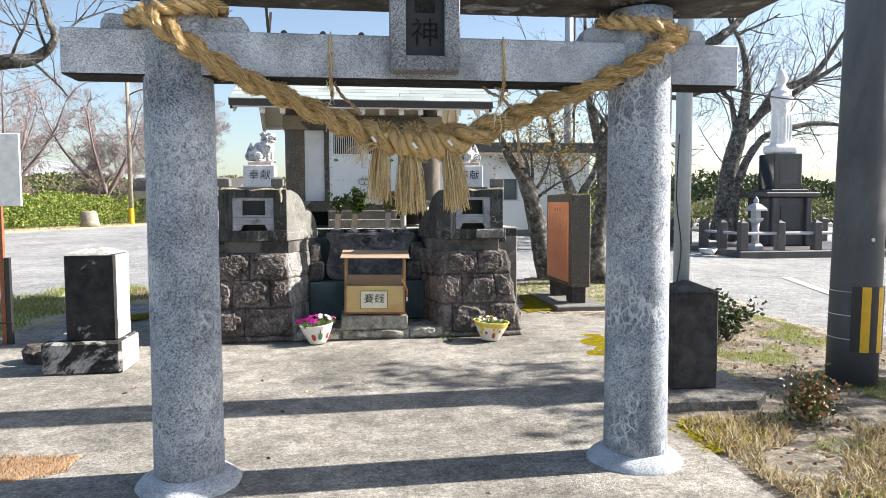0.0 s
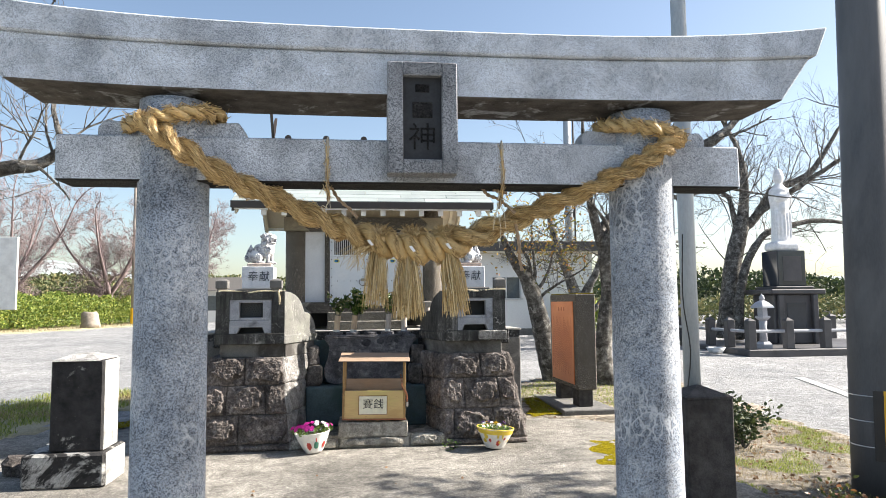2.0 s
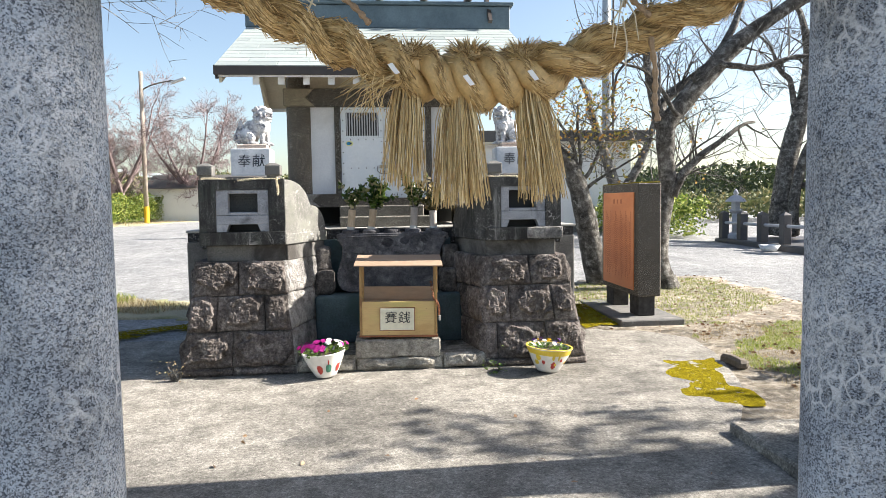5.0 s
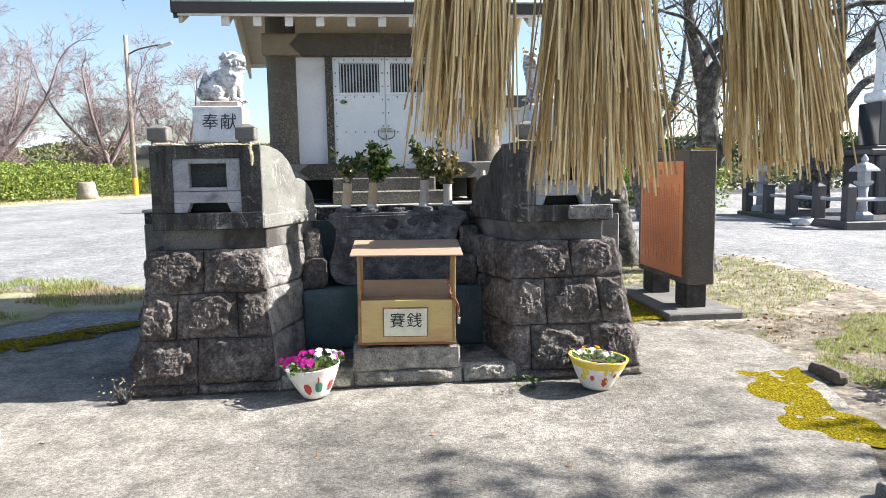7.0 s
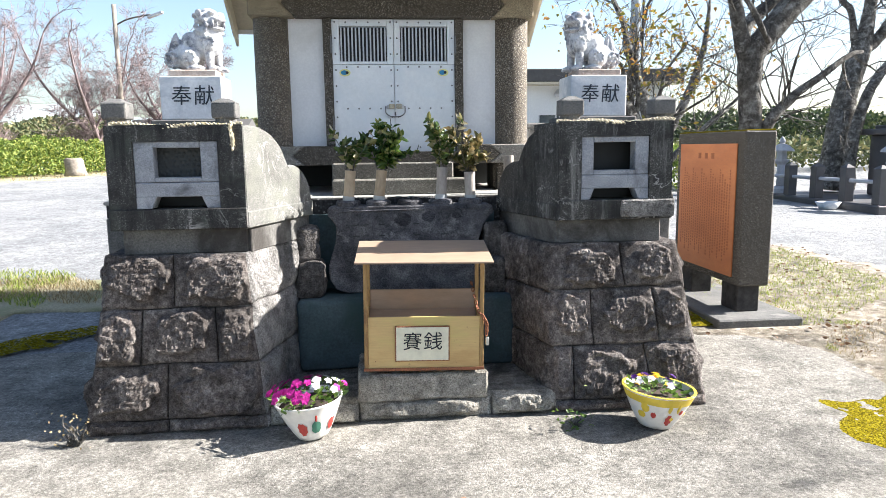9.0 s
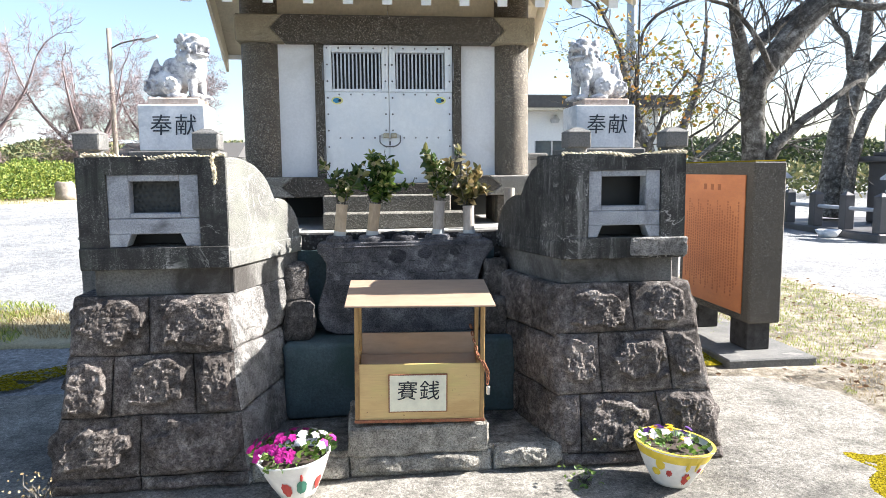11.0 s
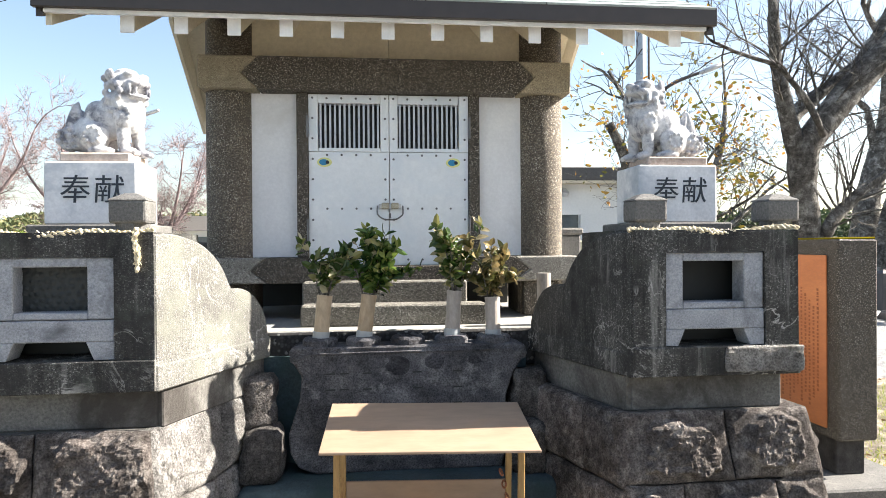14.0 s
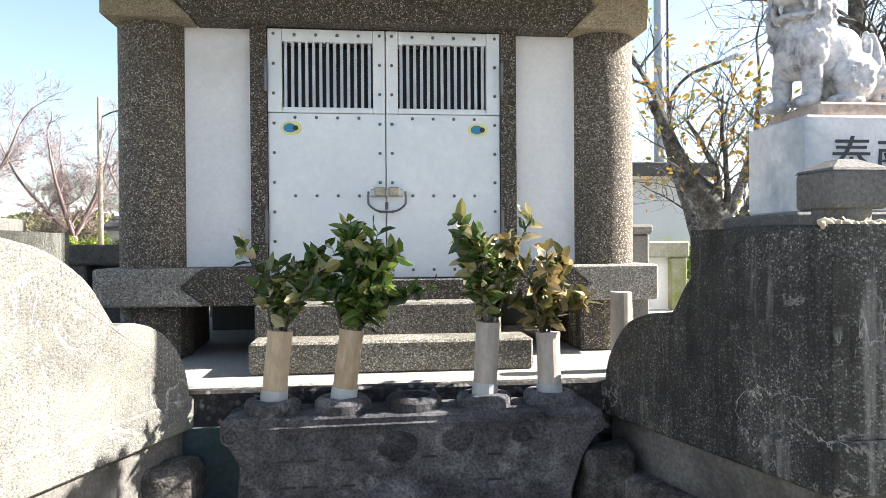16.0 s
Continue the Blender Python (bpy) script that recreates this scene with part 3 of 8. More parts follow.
M["pole_conc"] = surface("pole_concrete", (0.045, 0.049, 0.057), (0.082, 0.087, 0.097), 2, 120, 0.25, 0.55, 0.2, 0.002, stain=(0.115, 0.12, 0.13), stain_scale=1.5, stretch=(1, 1, 0.2))
M["pole_steel"] = surface("galvanised_pole", (0.30, 0.335, 0.36), (0.42, 0.455, 0.48), 3, 60, 0.2, 0.5, 0.1, 0.001, 0.2, stretch=(1, 1, 0.3))
M["yellow"] = plain("yellow_plastic", (0.72, 0.42, 0.02), 0.5)
M["rubber"] = plain("black_plastic", (0.02, 0.02, 0.022), 0.5)
M["pot_white"] = plain("white_glazed_pot", (0.80, 0.78, 0.74), 0.35)
M["pot_yellow"] = plain("yellow_paint", (0.75, 0.55, 0.06), 0.45)
M["red_paint"] = plain("red_paint", (0.45, 0.05, 0.04), 0.5)
M["green_paint"] = plain("green_paint", (0.06, 0.22, 0.15), 0.5)
M["soil"] = plain("potting_soil", (0.05, 0.035, 0.025), 0.95)
M["petal_magenta"] = leaf_mat("magenta_petal", [(0.0, (0.35, 0.01, 0.16)), (1.0, (0.62, 0.03, 0.36))], 0.6, 0.3)
M["petal_white"] = leaf_mat("white_petal", [(0.0, (0.75, 0.74, 0.76)), (1.0, (0.86, 0.86, 0.86))], 0.6, 0.3)
M["petal_yellow"] = leaf_mat("yellow_petal", [(0.0, (0.75, 0.45, 0.01)), (1.0, (0.82, 0.6, 0.03))], 0.6, 0.3)
M["petal_purple"] = leaf_mat("purple_petal", [(0.0, (0.05, 0.01, 0.12)), (1.0, (0.14, 0.04, 0.3))], 0.6, 0.3)
M["herb"] = leaf_mat("pot_plant_leaf", [(0.0, (0.05, 0.11, 0.02)), (1.0, (0.2, 0.3, 0.06))], 0.5, 0.3)
M["bld_wall"] = surface("white_building_wall", (0.66, 0.66, 0.645), (0.76, 0.76, 0.74), 0.7, 20, 0.1, 0.85, 0.1, 0.003)
M["bld_roof"] = plain("dark_parapet", (0.09, 0.085, 0.08), 0.8)
M["glass"] = plain("window_glass", (0.10, 0.12, 0.13), 0.08)
M["alu"] = plain("aluminium_frame", (0.55, 0.56, 0.57), 0.4, 0.6)
M["polished"] = plain("polished_black_stone", (0.03, 0.04, 0.055), 0.12)
M["mon_stone"] = surface("grey_monument_stone", (0.045, 0.043, 0.045), (0.105, 0.10, 0.104), 2, 120, 0.3, 0.6, 0.3, 0.003)
M["statue_white"] = plain("white_statue_stone", (0.82, 0.82, 0.83), 0.55)
M["lantern_grey"] = surface("pale_lantern_stone", (0.30, 0.31, 0.34), (0.50, 0.51, 0.54), 4, 120, 0.3)
# distance haze is mixed straight into the hill colour
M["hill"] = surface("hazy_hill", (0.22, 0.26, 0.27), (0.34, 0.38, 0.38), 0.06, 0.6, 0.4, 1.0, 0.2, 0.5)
M["sticker_y"] = plain("yellow_sticker", (0.75, 0.75, 0.30), 0.5)
M["sticker_b"] = plain("blue_sticker", (0.02, 0.22, 0.42), 0.4)
M["mossy_wall"] = surface("mossy_concrete", (0.20, 0.20, 0.17), (0.38, 0.37, 0.32), 3, 70, 0.4, 0.9, 0.5, 0.004, stain=(0.17, 0.19, 0.06), stain_scale=2.5, stain_lo=0.48, stain_hi=0.66)


def ground_mat(name, stops, scale, tint_dark, tint_light, patch=0.5, big=0.35, bump_d=0.006, mortar=(0.3, 0.29, 0.27), crack=None):
    """Exposed small stones with worn lighter and darker areas at two sizes."""
    m, nt, b = nodes_of(name)
    v = pos_of(nt)
    d = noise_of(nt, v, scale, 6, 0.82)
    col = ramp(nt, d, [(0.30 + 0.40 * p, c) for p, c in stops])
    fine = noise_of(nt, v, scale * 0.42, 4, 0.75, 0.3)
    col = mix(nt, 0.8, col, mix(nt, 1.0, col, ramp(nt, fine, [(0.32, 0.6), (0.68, 1.4)]), "MULTIPLY"))
    grit = noise_of(nt, v, 28, 5, 0.7)
    col = mix(nt, 0.7, col, mix(nt, 1.0, col, ramp(nt, grit, [(0.33, 0.62), (0.67, 1.38)]), "MULTIPLY"))
    dark_bits = ramp(nt, noise_of(nt, v, scale * 0.8, 3, 0.6, 0.8), [(0.30, 0.75), (0.36, 0.0)])
    col = mix(nt, dark_bits, col, tuple(c * 0.3 for c in mortar))
    big_n = ramp(nt, noise_of(nt, v, 0.9, 7, 0.62, 0.5), [(0.34, tint_dark), (0.66, tint_light)])
    col = mix(nt, patch, col, mix(nt, 1.0, col, big_n, "MULTIPLY"))
    mid_n = ramp(nt, noise_of(nt, v, 6.0, 6, 0.7), [(0.35, 0.62), (0.65, 1.3)])
    col = mix(nt, big, col, mix(nt, 1.0, col, mid_n, "MULTIPLY"))
    nt.links.new(col, b.inputs["Base Color"])
    b.inputs["Roughness"].default_value = 0.92
    b.inputs["Specular IOR Level"].default_value = 0.25
    bump(nt, b, d, 0.9, bump_d * 2.5)
    return m


M["concrete"] = ground_mat("worn_concrete", [(0.0, (0.072, 0.069, 0.063)), (0.3, (0.19, 0.181, 0.166)), (0.7, (0.325, 0.312, 0.288)), (1.0, (0.64, 0.62, 0.575))], 75, (0.56, 0.55, 0.53), (1.25, 1.22, 1.17), 0.95, 0.9, 0.005, (0.26, 0.25, 0.23))
M["gravel"] = ground_mat("pale_gravel", [(0.0, (0.115, 0.118, 0.123)), (0.4, (0.238, 0.24, 0.244)), (1.0, (0.41, 0.412, 0.415))], 55, (0.72, 0.73, 0.74), (1.12, 1.11, 1.09), 0.9, 0.6, 0.007, (0.33, 0.326, 0.315))
M["sign_cream"] = plain("cream_board", (0.74, 0.70, 0.54), 0.6)
# darker copy of the lantern concrete: black streaks plus shade mixed into its colour
M["box_shaded"] = pebble("shaded_streaked_lantern_concrete", [(0.0, (0.018, 0.018, 0.018)), (0.45, (0.070, 0.070, 0.066)), (0.8, (0.16, 0.158, 0.147)), (1.0, (0.36, 0.355, 0.335))], 210, (0.066, 0.066, 0.062), 0.9, (0.024, 0.023, 0.023), (0.072, 0.08, 0.068), 0.7, 0.6)
M["nandina"] = leaf_mat("winter_red_leaf", [(0.0, (0.03, 0.05, 0.012)), (0.55, (0.10, 0.12, 0.03)), (0.8, (0.24, 0.10, 0.04)), (1.0, (0.42, 0.20, 0.12))], 0.5, 0.25)
M["dead_grass"] = leaf_mat("rusty_dead_grass", [(0.0, (0.20, 0.09, 0.03)), (0.6, (0.40, 0.21, 0.08)), (1.0, (0.55, 0.36, 0.18))], 0.8, 0.3)
M["damp"] = rock("damp_stone", (0.035, 0.035, 0.04), (0.065, 0.064, 0.072), (0.11, 0.108, 0.115), 12, 0.01)
M["camellia_mixed"] = leaf_mat("budding_leaf", [(0.0, (0.025, 0.055, 0.014)), (0.5, (0.07, 0.11, 0.026)), (0.78, (0.24, 0.23, 0.08)), (1.0, (0.52, 0.46, 0.33))], 0.25, 0.25)


def crusted(name, under, crust, scale, lo, hi):
    """Black weathered stone with pale crust in sharp ragged patches and specks."""
    m, nt, b = nodes_of(name)
    v = pos_of(nt)
    col = ramp(nt, noise_of(nt, v, 9, 6, 0.65), [(0.3, tuple(c * 0.5 for c in under)), (0.7, tuple(c * 1.6 for c in under))])
    f = ramp(nt, noise_of(nt, v, scale, 8, 0.68, 0.5), [(lo, 0.0), (hi, 1.0)])
    sp = ramp(nt, noise_of(nt, v, 75, 3, 0.6), [(0.68, 0.0), (0.74, 0.8)])
    near = ramp(nt, noise_of(nt, v, scale, 3, 0.6, 0.5), [(lo - 0.2, 0.0), (lo, 1.0)])
    f = mix(nt, 1.0, f, mix(nt, 1.0, sp, near, "MULTIPLY"), "LIGHTEN")
    pale = ramp(nt, noise_of(nt, v, 40, 5, 0.7), [(0.3, tuple(c * 0.5 for c in crust)), (0.65, crust)])
    nt.links.new(mix(nt, f, col, pale), b.inputs["Base Color"])
    b.inputs["Roughness"].default_value = 0.9
    b.inputs["Specular IOR Level"].default_value = 0.25
    bump(nt, b, noise_of(nt, v, 60, 6, 0.7), 0.8, 0.01)
    return m


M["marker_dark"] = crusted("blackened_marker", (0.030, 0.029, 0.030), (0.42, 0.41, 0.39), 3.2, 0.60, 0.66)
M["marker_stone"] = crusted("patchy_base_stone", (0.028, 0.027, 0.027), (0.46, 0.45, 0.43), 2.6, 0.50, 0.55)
M["stub_stone"] = crusted("dark_post_stone", (0.05, 0.047, 0.046), (0.20, 0.19, 0.18), 2.8, 0.60, 0.75)
M["dead_mat"] = surface("rusty_dead_turf", (0.22, 0.15, 0.09), (0.42, 0.30, 0.19), 6, 90, 0.6, 0.95, 0.9, 0.012)
M["glass_dark"] = plain("dark_wired_glass", (0.022, 0.026, 0.026), 0.55)
M["pvc_pale"] = surface("pale_pipe", (0.30, 0.26, 0.225), (0.44, 0.395, 0.35), 7, 60, 0.3, 0.6, 0.2, 0.002, stretch=(1, 1, 0.4))
M["brass_dull"] = surface("dull_brass", (0.30, 0.27, 0.20), (0.52, 0.48, 0.38), 30, 120, 0.4, 0.45, 0.2, 0.001, 0.7)
M["tie_under"] = crusted("dark_underside", (0.022, 0.021, 0.020), (0.10, 0.095, 0.08), 5.0, 0.62, 0.70)
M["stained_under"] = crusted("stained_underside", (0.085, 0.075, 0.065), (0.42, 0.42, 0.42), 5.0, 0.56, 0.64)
M["neck_conc"] = surface("stained_neck_cement", (0.055, 0.053, 0.050), (0.21, 0.203, 0.188), 3.5, 90, 0.45, 0.9, 0.6, 0.006, stain=(0.045, 0.040, 0.036), stain_scale=3.2, stain_lo=0.46, stain_hi=0.62)


# ---- ground ----
def build_ground():
    xs = [-900, -300, -120, -60] + [-40 + 2 * i for i in range(41)] + [60, 120, 300, 900]
    ys = [-400, -100, -30, -10] + [-4 + 2 * i for i in range(26)] + [60, 90, 150, 300, 900]
    verts, faces = [], []
    for x in xs:
        for y in ys:
            verts.append((x, y, gz(x, y) - 0.03))
    n = len(ys)
    for i in range(len(xs) - 1):
        for j in range(n - 1):
            faces.append((i * n + j, (i + 1) * n + j, (i + 1) * n + j + 1, i * n + j + 1))
    bm = bm_lists(verts, faces)
    return tagged(new("ground", link_mesh("ground", bm, M["gravel"])), "pale grey gravel and worn asphalt ground", "ground", kind="structure")


build_ground()
APRON = [(2.05, -3.0), (2.05, 3.0), (2.07, 4.3), (2.15, 5.4), (2.75, 6.4), (3.05, 7.3), (3.2, 8.2), (2.75, 8.75), (1.9, 8.9), (-1.9, 9.0), (-2.2, 10.2), (-3.1, 10.35), (-3.9, 9.6), (-4.0, 7.0), (-3.8, 5.0), (-3.7, 3.0), (-3.7, -3.0)]


def build_apron():
    # rounded outline, laid as one slab
    p = [Vector((x, y, 0)) for x, y in APRON]
    pts = []
    for i in range(len(p)):
        a, b, c = p[i - 1], p[i], p[(i + 1) % len(p)]
        for t in (0.0, 0.33, 0.66, 1.0):
            q = b + (a - b) * 0.22 * (1 - t) ** 2 + (c - b) * 0.22 * t ** 2
            pts.append((q.x + 0.015 * noise.noise(q * 3), q.y + 0.015 * noise.noise(q * 3 + Vector((9, 0, 0)))))
    bm = prism(pts, "z", -0.08, 0.0)
    return tagged(new("pavement", link_mesh("pavement", bm, M["concrete"])), "worn grey concrete forecourt slab with dark stains", "pavement", kind="structure")


build_apron()
VERGE_R = [(1.9, -2.0), (1.9, 3.0), (1.92, 4.25), (2.0, 5.35), (2.55, 6.4), (2.8, 7.3), (2.9, 8.4), (3.6, 9.0), (5.3, 8.9), (5.35, 6.9), (6.3, 6.4), (7.0, 2.0), (6.5, -2.0)]
VERGE_B = [(1.8, 8.8), (3.0, 8.5), (4.4, 8.7), (5.5, 8.8), (5.5, 12.2), (3.8, 12.6), (2.4, 11.0)]
VERGE_L = [(-3.6, -2.0), (-3.6, 3.0), (-3.7, 5.0), (-3.9, 7.0), (-3.8, 9.5), (-3.1, 10.25), (-2.2, 10.1), (-1.9, 10.4), (-2.5, 11.0), (-3.6, 11.7), (-4.6, 11.4), (-5.6, 9.6), (-7.5, 5.0), (-8.0, -2.0)]
VERGE_FAR = [(-16.5, 20.0), (-11.6, 26.5), (-10.2, 33.0), (-9.2, 41.0), (-24, 46), (-34, 34), (-30, 20)]
for nm, poly, st, mt, lb in (("verge_patch", [(-2.5, 3.75), (-1.95, 3.7), (-1.55, 3.85), (-1.6, 4.12), (-2.1, 4.2), (-2.6, 4.15)], 0.05, "dead_mat", "rusty dead grass on a worn spot of the concrete"), ("verge", VERGE_R, 0.14, "dirt", "dry dirt verge with sparse grass"), ("verge_behind", VERGE_B, 0.16, "dirt", "thin grass and moss under a tree"),
                             ("verge_left", VERGE_L, 0.16, "dry_grass_ground", "dry grass verge beside the forecourt"), ("verge_far", VERGE_FAR, 0.8, "dry_grass_ground", "dry grass strip before the hedge")):
    tagged(new(nm, link_mesh(nm, sheet(poly, st, 0.004 if st < 0.1 else -0.013, 0.10, 0.004 if st < 0.1 else 0.009, 1.3), M[mt], True)), lb, "grass verge", kind="structure")
MOSS_A = [(2.56, 7.24), (2.98, 7.31), (2.74, 6.73), (2.68, 6.5), (2.73, 6.16), (2.56, 5.95), (2.42, 6.09), (2.33, 6.22), (2.29, 6.45), (2.47, 6.58), (2.35, 6.84)]
MOSS_B = [(2.0, 3.6), (2.5, 3.85), (2.6, 4.25), (2.1, 4.3)]
MOSS_C = [(2.3, 8.85), (3.1, 9.0), (3.3, 10.0), (2.5, 10.2)]
MOSS_D = [(-3.3, 8.5), (-2.6, 9.0), (-2.0, 9.5), (-2.1, 9.75), (-2.8, 9.35), (-3.5, 8.9)]


def build_moss(poly, count, seed):
    """Many small low cushions, thinning towards a ragged rim."""
    rng = random.Random(seed)
    xs_, ys_ = [p[0] for p in poly], [p[1] for p in poly]
    v, f = [], []
    for _ in range(count):
        x, y = rng.uniform(min(xs_) - 0.1, max(xs_) + 0.1), rng.uniform(min(ys_) - 0.1, max(ys_) + 0.1)
        o = noise.noise_vector(Vector((x * 5, y * 5, seed)))
        if not inside(poly, x + 0.12 * o.x, y + 0.12 * o.y) or noise.noise(Vector((x * 9, y * 9, seed + 3))) + 0.5 * noise.noise(Vector((x * 31, y * 31, seed))) < -0.42:
            continue
        r, n = rng.uniform(0.005, 0.014), len(v)
        z = gz(x, y) - 0.002
        h = r * rng.uniform(0.25, 0.5)
        a0 = rng.uniform(0, 6)
        v += [Vector((x + r * math.cos(a0 + k * 1.257), y + r * math.sin(a0 + k * 1.257), z)) for k in range(5)]
        v.append(Vector((x, y, z + h)))
        f += [(n + k, n + (k + 1) % 5, n + 5) for k in range(5)]
    return tagged(new("moss_patch", link_mesh("moss_patch", bm_lists(v, f), M["moss"], True)), "patch of yellow-green moss on concrete", "moss", "moss patches", "stuff")


for poly, cnt, sd in ((MOSS_A, 115000, 1), (MOSS_B, 6000, 2), (MOSS_C, 20000, 3), (MOSS_D, 20000, 4)):
    build_moss(poly, cnt, sd)


def build_marking():
    a, b = Vector((8.05, 11.8, 0)), Vector((7.35, 9.3, 0))
    d = (b - a).normalized()
    n = Vector((-d.y, d.x, 0)) * 0.09
    pts = [a - n, b - n, b + n, a + n]
    bm = bmesh.new()
    vs = [bm.verts.new((p.x, p.y, gz(p.x, p.y) + 0.004 - 0.03 + 0.008)) for p in pts]
    bm.faces.new(vs)
    bmesh.ops.solidify(bm, geom=bm.faces[:], thickness=0.006)
    return tagged(new("road_marking", link_mesh("road_marking", bm, M["white_paint"])), "worn white line on the gravel lot", "road marking", kind="structure")


build_marking()


# ---- stone gate ----
TC, TY = 0.35, 3.64                    # middle of the gate, line of its pillars
PIL = (-0.875, 1.575)


def build_gate():
    gate = thing("torii_gate", (TC, TY, 0), "weathered grey granite shrine gate with two round pillars", "gate")
    for px_ in PIL:
        prof = [(0.176 - 0.008 * z / 2.5, z) for z in [0.02 + 0.124 * i for i in range(21)]]
        bm = lathe(prof, px_, TY, 40)
        pil = part("pillar", bm, M["granite_dark"], gate, smooth=True)
        prof = [(0.27, -0.02), (0.262, 0.01), (0.235, 0.04), (0.205, 0.058), (0.172, 0.07)]
        part("base_collar", rough(lathe(prof, px_, TY, 36), 0.012, 7, px_), M["granite_pale"], pil, "pale cement collar round the foot", True)
    # tie beam and its wedges
    yb0, yb1 = TY - 0.105, TY + 0.105
    tie = part("tie_beam", bx(-1.40, 2.095, yb0, yb1, 2.09, 2.315, 0.008), M["granite_pale"], gate, "pale speckled granite beam")
    for px_ in PIL:
        for s in (-1, 1):
            x0 = px_ + s * 0.15
            x1 = px_ + s * 0.35
            poly = [(x0, 2.317), (x1, 2.317), (x1, 2.36), (x1 - s * 0.03, 2.40), (x0, 2.39)]
            part("wedge", prism(poly, "y", TY - 0.06, TY + 0.06, 0.006), M["granite_pale"], gate)
    # two upper beams with rising ends
    def swept(x0, x1, xb0, xb1, z0, z1, y0, y1, up):
        n = 40
        bm = bmesh.new()
        rings = []
        for i in range(n + 1):
            f = i / n
            xt, xb = x0 + (x1 - x0) * f, xb0 + (xb1 - xb0) * f
            lift = up * abs(2 * f - 1) ** 3.2
            zt, zb = z1 + lift, z0 + lift * 0.55
            rings.append([bm.verts.new(p) for p in ((xb, y0, zb), (xt, y0, zt), (xt, y1, zt), (xb, y1, zb))])
        for a, b in zip(rings, rings[1:]):
            for k in range(4):
                bm.faces.new((a[k], a[(k + 1) % 4], b[(k + 1) % 4], b[k]))
        bm.faces.new(rings[0])
        bm.faces.new(rings[-1][::-1])
        bmesh.ops.recalc_face_normals(bm, faces=bm.faces)
        sharp = [e for e in bm.edges if e.calc_face_angle(0) > 0.6]
        bmesh.ops.bevel(bm, geom=sharp, offset=0.008, segments=1, affect="EDGES")
        return bm
    low = part("lower_lintel", swept(TC - 2.13, TC + 2.13, TC - 1.95, TC + 1.95, 2.515, 2.735, TY - 0.20, TY + 0.20, 0.062), M["granite_beam"], gate)
    part("top_lintel", swept(TC - 2.22, TC + 2.22, TC - 2.15, TC + 2.15, 2.737, 2.855, TY - 0.225, TY + 0.225, 0.105), M["granite_beam"], gate)
    # downward faces get darker stone: stained under the lintel, near black under the tie
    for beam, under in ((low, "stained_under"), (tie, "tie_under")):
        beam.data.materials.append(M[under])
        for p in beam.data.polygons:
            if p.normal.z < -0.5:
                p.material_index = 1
    # name tablet
    ty0 = TY - 0.245
    tab = part("name_tablet", join(bx(0.185, 0.262, ty0, ty0 + 0.12, 2.12, 2.68), bx(0.455, 0.532, ty0, ty0 + 0.12, 2.12, 2.68), bx(0.262, 0.455, ty0, ty0 + 0.12, 2.12, 2.19), bx(0.262, 0.455, ty0, ty0 + 0.12, 2.61, 2.68)), M["tablet_stone"], gate, "framed stone name tablet")
    part("tablet_field", bx(0.262, 0.455, ty0 + 0.035, ty0 + 0.11, 2.19, 2.61, 0), M["tablet_dark"], tab, "dark sunken tablet field")
    part("tablet_writing", text_bm("神", 0.145, pose(0.36, ty0 + 0.034, 2.30, 90, 0, 0), 0.002), M["lichen_black"], tab)
    for x0, x1, z0, z1 in ((0.31, 0.41, 2.405, 2.485), (0.325, 0.395, 2.535, 2.575)):
        part("worn_writing", bx(x0, x1, ty0 + 0.032, ty0 + 0.036, z0, z1, 0), M["lichen_black"], tab)
    part("tablet_stay", bx(0.30, 0.42, ty0 + 0.11, TY - 0.1, 2.13, 2.20), M["granite_dark"], tab)
    return gate


build_gate()


# ---- straw rope on the gate ----
RY = TY + 0.095                         # the sagging middle hangs a little behind the pillars
ROPE = [(-0.987, TY - 0.2, 2.387), (-0.835, TY - 0.225, 2.262), (-0.590, TY - 0.15, 2.106), (-0.330, TY - 0.03, 2.000), (-0.041, TY + 0.06, 1.878), (0.199, RY, 1.800), (0.381, RY, 1.785), (0.565, RY, 1.810), (0.876, TY + 0.06, 1.928), (1.170, TY - 0.03, 2.048), (1.43, TY - 0.17, 2.160), (1.606, TY - 0.22, 2.268), (1.715, TY - 0.18, 2.348)]


def strand_paths(pts, rad, turns, strands=2, phase=0.0):
    """Helical strand paths round a line; rad is a function of 0..1."""
    n = len(pts)
    out = [[] for _ in range(strands)]
    u = Vector((0, 1, 0))
    for i, p in enumerate(pts):
        t = (pts[min(i + 1, n - 1)] - pts[max(i - 1, 0)]).normalized()
        u = (u - t * u.dot(t)).normalized()
        w = t.cross(u)
        f = i / (n - 1)
        for k in range(strands):
            a = phase + 2 * math.pi * (turns * f + k / strands)
            out[k].append((p + (u * math.cos(a) + w * math.sin(a)) * rad(f) * 0.60, u.copy(), w.copy(), t.copy()))
    return out


